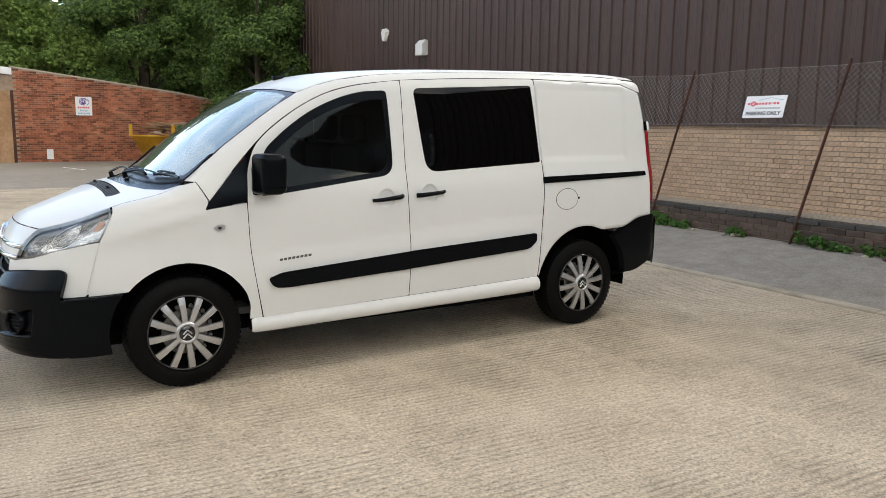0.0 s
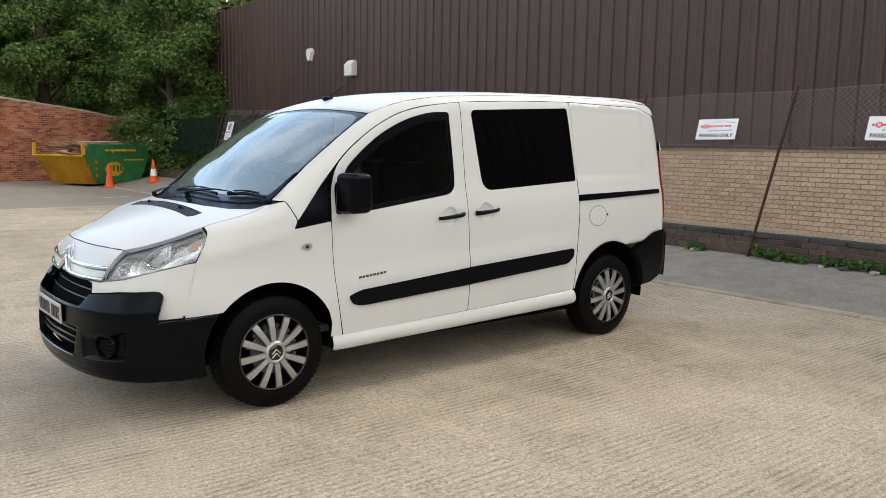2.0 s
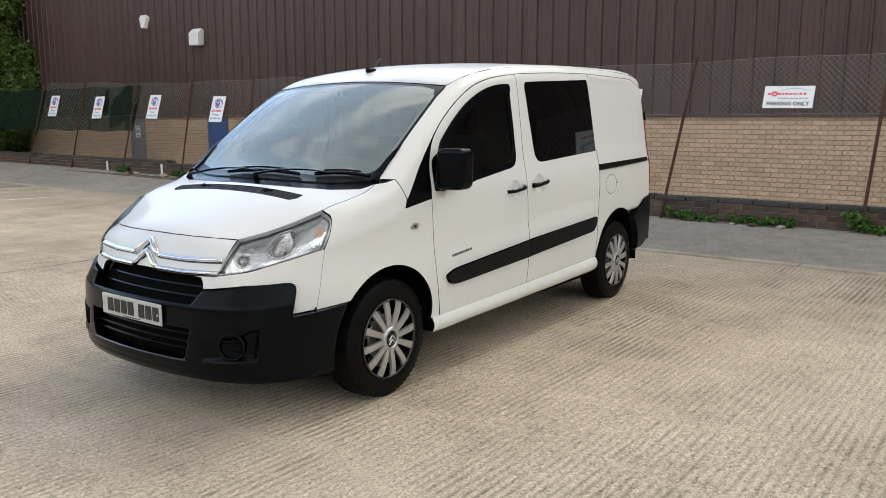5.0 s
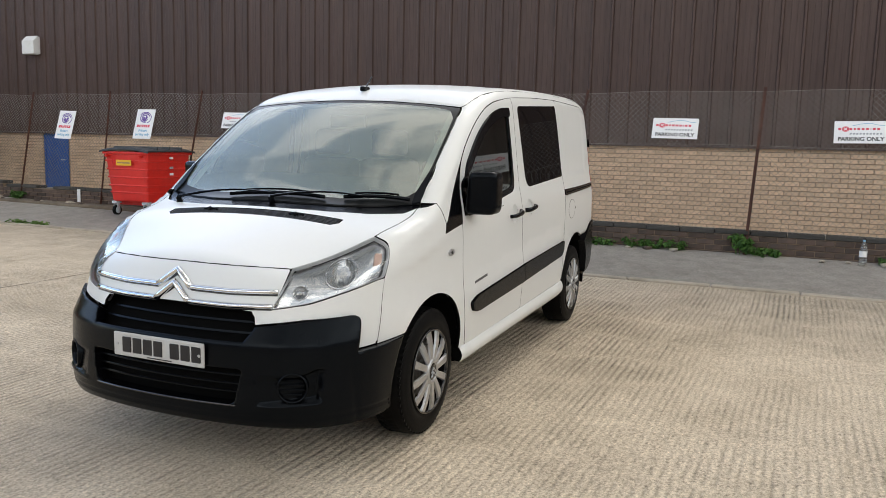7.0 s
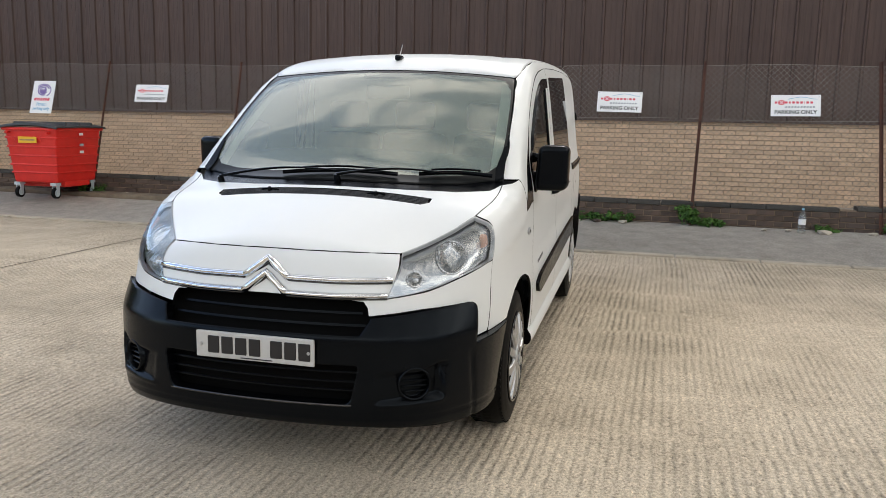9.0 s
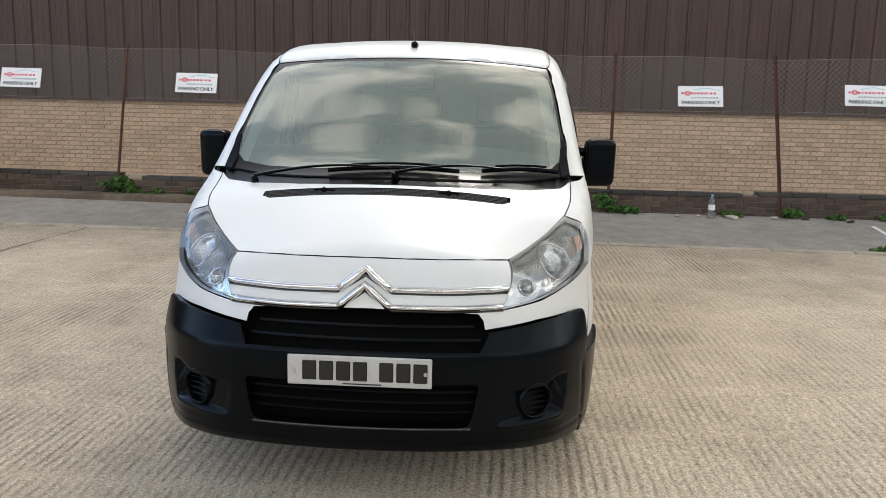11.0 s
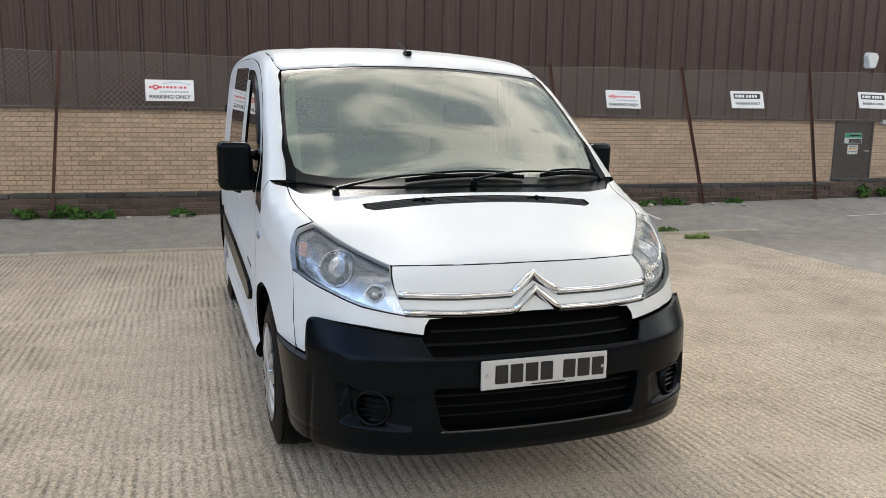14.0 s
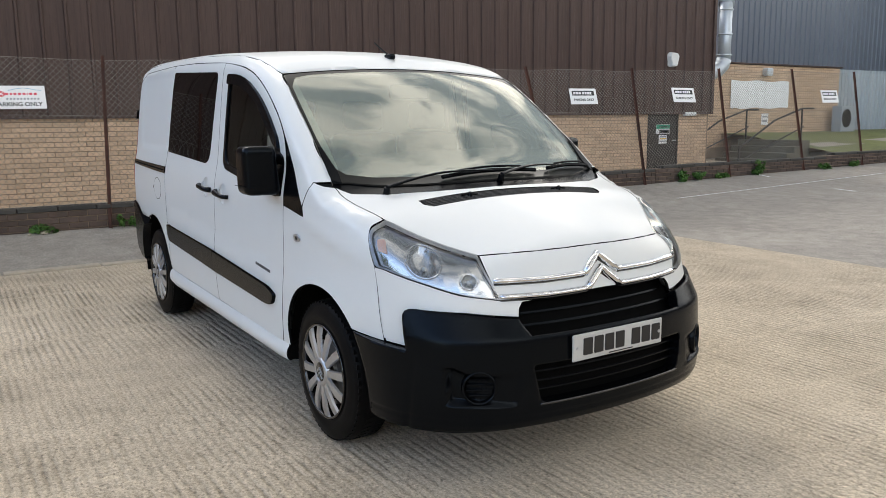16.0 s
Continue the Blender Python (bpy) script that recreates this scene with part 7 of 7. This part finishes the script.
for k, (y, w, h, n) in enumerate([(8.05, 0.14, 0.20, 9), (7.70, 0.14, 0.12, 8), (6.75, 0.13, 0.15, 8), (5.70, 0.2, 0.17, 9), (5.28, 0.2, 0.09, 6), (4.85, 0.2, 0.12, 8), (4.45, 0.22, 0.14, 9), (3.48, 0.14, 0.36, 18), (3.15, 0.12, 0.12, 7), (1.75, 0.12, 0.08, 5),
                                (10.45, 0.22, 0.42, 26), (10.0, 0.2, 0.16, 10), (9.35, 0.2, 0.13, 12), (8.62, 0.12, 0.18, 7), (8.22, 0.10, 0.22, 9), (7.9, 0.14, 0.08, 6), (0.98, 0.16, 0.16, 10), (0.38, 0.10, 0.08, 5), (-0.32, 0.14, 0.10, 6), (-0.80, 0.18, 0.13, 10), (-1.95, 0.12, 0.09, 5),
                                (-4.7, 0.12, 0.26, 10), (-5.2, 0.16, 0.24, 12), (-5.8, 0.16, 0.16, 9), (-7.05, 0.15, 0.38, 14), (-9.4, 0.2, 0.14, 9), (-10.6, 0.2, 0.18, 9), (13.0, 0.2, 0.2, 10), (17.3, 0.2, 0.2, 10), (19.6, 0.25, 0.2, 10)]):
    weed(8.33, y, ground_z(8.33, y), w, h, n, 100 + k)
for k, (x, y) in enumerate([(6.55, 0.55), (6.0, 0.40), (6.52, 14.4), (6.5, 14.9)]):
    weed(x, y, ground_z(x, y), 0.16, 0.05, 7, 200 + k, GRASS if k != 1 else LEAF_BRIGHT)


def water_bottle():
    b = thing("bottle", Matrix.Translation((8.18, 2.08, ground_z(8.18, 2.08) + 0.0)), "clear plastic drinks bottle standing at the wall", "bottle")
    bm = bmesh.new()
    lathe(bm, [(0.0, 0.004), (0.040, 0.0), (0.045, 0.012), (0.045, 0.10), (0.042, 0.12), (0.045, 0.14), (0.045, 0.20), (0.035, 0.25), (0.016, 0.285), (0.015, 0.30)], 20, "Z")
    part("shell", bm, BOTTLE, b, smooth=True)
    bm = bmesh.new()
    lathe(bm, [(0.0455, 0.11), (0.0457, 0.18)], 20, "Z")
    part("label", bm, SIGN, b, smooth=True)
    bm = bmesh.new()
    tube(bm, (0, 0, 0.298), (0, 0, 0.318), 0.017, n=14)
    part("cap", bm, SIGN_BLUE, b)


water_bottle()
rnd = random.Random(21)
for k in range(46):
    y = rnd.uniform(-3, 20)
    x = 8.32 - abs(rnd.gauss(0, 0.10))
    s = rnd.uniform(0.02, 0.075)
    bm = bmesh.new()
    bmesh.ops.create_icosphere(bm, subdivisions=1, radius=s, matrix=Matrix.Translation((x, y, ground_z(x, y) + s * 0.25)) @ Matrix.Rotation(rnd.uniform(0, 3), 4, "Z") @ Matrix.Diagonal((1, 1.4, 0.55, 1)))
    for v in bm.verts:
        v.co += Vector((rnd.uniform(-1, 1), rnd.uniform(-1, 1), rnd.uniform(-1, 1))) * s * 0.15
    tagged(part("rubble", bm, STONEW if k % 3 else SOOT), "broken bit of stone at the wall foot", "rubble", "rubble along the wall")
for k, y in enumerate((15.63, 18.02, 20.34)):
    tagged(part("bay_mark", boxed(8.405, 8.412, y - 0.04, y + 0.04, 0.27, 0.52)  , SIGN), "white painted bay mark on the low wall", "paint mark", "bay marks")
# strips of littered earth along the wall
part("verge", boxed(8.02, 8.43, 9.0, 29.8, 0.0, 0.26, bevel=0.03), EARTH)
tagged(bpy.data.objects["verge"], "littered bare earth at the foot of the fence", "earth", kind="structure")


def paint_line(x0, y0, x1, y1, w, label="worn white painted parking line"):
    d = Vector((x1 - x0, y1 - y0)).normalized()
    n = Vector((-d.y, d.x)) * w / 2
    bm = bmesh.new()
    k = max(1, int(math.dist((x0, y0), (x1, y1)) / 0.4))
    rows = []
    for i in range(k + 1):
        x, y = x0 + (x1 - x0) * i / k, y0 + (y1 - y0) * i / k
        rows.append([bm.verts.new((x + s * n.x, y + s * n.y, ground_z(x, y) + 0.005)) for s in (-1, 1)])
    for a, b in zip(rows, rows[1:]):
        bm.faces.new((a[0], b[0], b[1], a[1]))
    tagged(part("road_marking", bm, SIGN), label, "road marking", "painted lines", kind="structure")


for a in ((4.87, 22.7, 5.58, 22.6, 0.08), (4.66, 19.73, 5.4, 19.6, 0.08), (4.59, 17.3, 5.3, 17.2, 0.08), (2.0, 27.0, 2.8, 26.9, 0.1), (2.8, 26.9, 2.3, 28.6, 0.1), (8.9, -7.25, 8.0, -6.95, 0.07), (6.4, -6.7, 5.9, -6.58, 0.08), (7.0, -3.0, 7.3, -10.7, 0.05), (7.95, 0.05, 7.3, 0.1, 0.06)):
    paint_line(*a)

# ---- beyond the right-hand corner ----
def back_buildings():
    rnd = random.Random(31)
    b = thing("building_grey", None, "grey ribbed steel unit behind a buff brick annexe", "building", kind="structure")
    X = 13.0
    part("annexe_wall", boxed(X + 0.012, X + 3.0, -17.4, -8.7, 0.0, 3.05), MORTAR, b)
    proto = brick_block(0.215, 0.065, 0.05)
    bricks_joined("annexe_brickwork", run_of_bricks(X, -17.4, -8.8, 0.65, 32, rnd=rnd), proto, BUFF_FAR, b, "buff brickwork of the annexe")
    proto.free()
    part("eaves_trim", boxed(X - 0.06, X + 3.05, -17.46, -8.75, 3.055, 3.10, bevel=0.01), CLAD, b)
    prof = []
    y = -40.0
    while y < -8.9:
        prof += [(y, 0.0), (y + 0.20, 0.0), (y + 0.225, -0.04), (y + 0.275, -0.04), (y + 0.30, 0.0)]
        y += 0.3001
    bm = bmesh.new()
    lo = [bm.verts.new((16.0 + d_, y, 0.5)) for y, d_ in prof]
    hi = [bm.verts.new((16.0 + d_, y, 6.5)) for y, d_ in prof]
    for i in range(len(prof) - 1):
        bm.faces.new((lo[i], hi[i], hi[i + 1], lo[i + 1]))
    part("cladding", bm, GREYCLAD, b, "slate grey ribbed cladding")
    part("cladding_back", boxed(16.02, 16.3, -40, -8.9, 0.5, 6.5), GREYCLAD, b)
    bm = bmesh.new()
    prof = []
    y = -30.0
    while y < -17.5:
        prof += [(y, 0.0), (y + 0.09, 0.0), (y + 0.11, -0.03), (y + 0.18, -0.03), (y + 0.2, 0.0)]
        y += 0.2001
    lo = [bm.verts.new((13.3 + d_, y, 0.7)) for y, d_ in prof]
    hi = [bm.verts.new((13.3 + d_, y, 3.05)) for y, d_ in prof]
    for i in range(len(prof) - 1):
        bm.faces.new((lo[i], hi[i], hi[i + 1], lo[i + 1]))
    part("sheet_wall", bm, PALECLAD, b, "pale grey corrugated sheeting")
    part("sheet_back", boxed(13.32, 13.5, -30, -17.45, 0.7, 3.05), PALECLAD, b)
    s = thing("banner", None, "blank white banner tied to the brick wall", "banner")
    bm = bmesh.new()
    n = 20
    rows = []
    for i in range(n + 1):
        y = -14.7 + 2.75 * i / n
        rows.append([bm.verts.new((X - 0.03 - 0.012 * math.sin(i * 1.9), y, z + 0.02 * math.sin(i * 0.7))) for z in (1.78, 2.05, 2.32, 2.58)])
    for a, c in zip(rows, rows[1:]):
        for k in range(3):
            bm.faces.new((a[k], a[k + 1], c[k + 1], c[k]))
    part("cloth", bm, CLOTH, s)
    for y in (-14.6, -13.3, -12.05):
        bm = bmesh.new()
        tube(bm, (X - 0.04, y, 1.76), (X - 0.01, y, 1.80), 0.012, n=6)
        part("eyelet", bm, GALV, s)
    notice("wall_notice", -15.55, -15.25, 3.2, 3.5, [(-0.7, 0.2, 0.7, 0.7, SIGN_GREY), (-0.7, -0.6, 0.7, -0.2, SIGN_BLACK)], "small white notice on the cladding", 15.9)
    notice("wall_notice", -13.75, -13.42, 1.28, 1.62, [(-0.7, 0.3, 0.7, 0.6, SIGN_GREY), (-0.7, -0.5, 0.7, -0.1, SIGN_GREY)], "small white notice on the brick wall", 12.97)
    lamp = thing("wall_lamp", Matrix.Translation((12.92, -13.55, 2.86)), "grey wall lamp on the brick annexe", "lamp")
    part("lamp_body", boxed(-0.10, 0.09, -0.14, 0.14, -0.12, 0.10, bevel=0.03), GALV, lamp)
    duct = thing("duct", None, "galvanised ventilation duct bent round the corner", "duct")
    bm = bmesh.new()
    sweep(bm, [(12.3, -10.75, 3.05), (12.3, -10.75, 3.6), (12.3, -10.75, 4.6)], 0.17, 20)
    part("riser", bm, GALV, duct, smooth=True)
    bm = bmesh.new()
    sweep(bm, [(12.3, -10.75, 3.1), (12.32, -10.70, 2.93), (12.36, -10.55, 2.78), (12.4, -10.2, 2.68), (12.4, -8.4, 2.62)], 0.20, 20)
    part("lower_bend", bm, GALV, duct, smooth=True)
    bm = bmesh.new()
    sweep(bm, [(12.3, -10.75, 4.55), (12.36, -10.85, 4.75), (12.6, -11.0, 4.9), (13.4, -11.2, 4.98), (15.9, -11.4, 5.0)], 0.21, 20)
    part("upper_bend", bm, GALV, duct, smooth=True)
    for z in (3.2, 3.75, 4.4):
        bm = bmesh.new()
        lathe(bm, [(0.19, z - 0.02), (0.205, z - 0.015), (0.205, z + 0.015), (0.19, z + 0.02)], 20, "Z")
        bmesh.ops.translate(bm, vec=(12.3, -10.75, 0), verts=bm.verts)
        part("collar", bm, GALV, duct, smooth=True)
    ac = thing("air_conditioner", Matrix.Translation((12.6, -17.1, 0.98)) @ Matrix.Diagonal((0.9, 0.78, 0.9, 1)), "grey outdoor air conditioning unit", "air conditioner")
    part("case", boxed(-0.18, 0.18, -0.48, 0.48, 0.05, 0.95, bevel=0.02), PALECLAD, ac)
    bm = bmesh.new()
    tube(bm, (-0.185, 0.1, 0.52), (-0.175, 0.1, 0.52), 0.33, n=28)
    part("fan_grille", bm, DARK, ac)
    for y in (-0.35, 0.35):
        part("foot", boxed(-0.2, 0.2, y - 0.03, y + 0.03, 0.0, 0.06), GALV, ac)
    # grass bank with a path
    bm = bmesh.new()
    xs, ys = [8.66, 9.3, 10.2, 11.2, 12.2, 13.02], [-30, -24, -20, -18, -16, -14.5, -13, -12.2, -11.6]
    zz = lambda x, y: 0.50 + (0.55 * min(1, max(0, (x - 8.8) / 3.6))) + 0.02 * math.sin(3 * x + y)
    g_ = [[bm.verts.new((x, y, zz(x, y))) for x in xs] for y in ys]
    for a, c in zip(g_, g_[1:]):
        for k in range(len(xs) - 1):
            bm.faces.new((a[k], a[k + 1], c[k + 1], c[k]))
    tagged(part("grass_bank", bm, TURF, smooth=True), "mown grass bank below the brick annexe", "grass", kind="structure")
    tagged(part("lower_yard", boxed(8.66, 13.0, -11.62, -8.56, 0.0, 0.34), KERB), "bare concrete pad beside the steps", "ground", kind="structure")
    bm = bmesh.new()
    path = [(10.35, -12.0), (10.6, -14.5), (10.9, -18), (11.2, -24)]
    rows = [[bm.verts.new((x + s_ * 0.22, y, zz(x + s_ * 0.22, y) + 0.012)) for s_ in (-1, 1)] for x, y in path]
    for a, c in zip(rows, rows[1:]):
        bm.faces.new((a[0], a[1], c[1], c[0]))
    tagged(part("path", bm, YARD), "narrow concrete path across the grass bank", "path", kind="structure")
    st = thing("steps", None, "concrete steps with dark tubular handrails", "steps", kind="structure")
    for k in range(4):
        part("step", boxed(10.2, 12.2, -10.4 - 0.32 * k - 0.32, -10.4 - 0.32 * k, 0.30, 0.42 + 0.16 * k, bevel=0.01, segs=1), STEP, st)
    for x in (10.35, 12.05):
        bm = bmesh.new()
        sweep(bm, [(x, -9.0, 0.75), (x, -10.35, 1.42), (x, -11.5, 1.72), (x, -12.0, 1.72)], 0.024, 8)
        sweep(bm, [(x, -9.1, 0.45), (x, -11.6, 1.25)], 0.018, 8)
        part("handrail", bm, RAIL, st)
        for y, z0, z1 in ((-9.0, 0.3, 0.78), (-11.5, 0.8, 1.72)):
            bm = bmesh.new()
            tube(bm, (x, y, z0), (x, y, z1), 0.024, n=8)
            part("rail_post", bm, RAIL, st)


back_buildings()


# joints between the concrete slabs, with grit and a little growth in them
def slab_joint(x0, x1, y0, seed):
    rnd = random.Random(seed)
    bm = bmesh.new()
    rows, dy = [], 0.0
    n = int((x1 - x0) / 0.12)
    for i in range(n + 1):
        x = x0 + (x1 - x0) * i / n
        dy = 0.8 * dy + rnd.uniform(-0.006, 0.006)
        w = rnd.uniform(0.004, 0.015)
        rows.append([bm.verts.new((x, y0 + dy + s * w - 0.01 * (x - x0), ground_z(x, y0) + 0.004)) for s in (-1, 1)])
    for a, b in zip(rows, rows[1:]):
        bm.faces.new((a[0], b[0], b[1], a[1]))
    ob = part("slab_joint", bm, EARTH)
    tagged(ob, "dark gritty joint between concrete slabs", "joint", kind="structure")


slab_joint(-9.0, 6.38, 10.05, 3)
slab_joint(-9.0, 6.38, 19.5, 4)

# plain unseen walls added behind the camera: they close the yard and darken reflections
bm = bmesh.new()
# the raised end gives a dark roofline mirrored in the van's windows
south_outline = [(-26.3, -0.4), (34.0, -0.4), (34.0, 13.0), (20.0, 13.0), (13.0, 6.0), (-26.3, 5.0)]
near_, far_ = [[bm.verts.new((x, y, z)) for x, z in south_outline] for y in (-26.0, -26.3)]
bm.faces.new(near_)
bm.faces.new(far_[::-1])
for i in range(6):
    bm.faces.new((near_[i], far_[i], far_[(i + 1) % 6], near_[(i + 1) % 6]))
bmesh.ops.recalc_face_normals(bm, faces=bm.faces)
tagged(part("wall_south", bm, SOOT_FAR), "unseen plain dark brick wall added for reflections", "wall", kind="structure")
tagged(part("unseen_wall_west", boxed(-26.6, -26.3, -26.3, 44.0, -0.4, 6.0), SOOT_FAR), "unseen plain dark brick wall added for reflections", "wall", kind="structure")
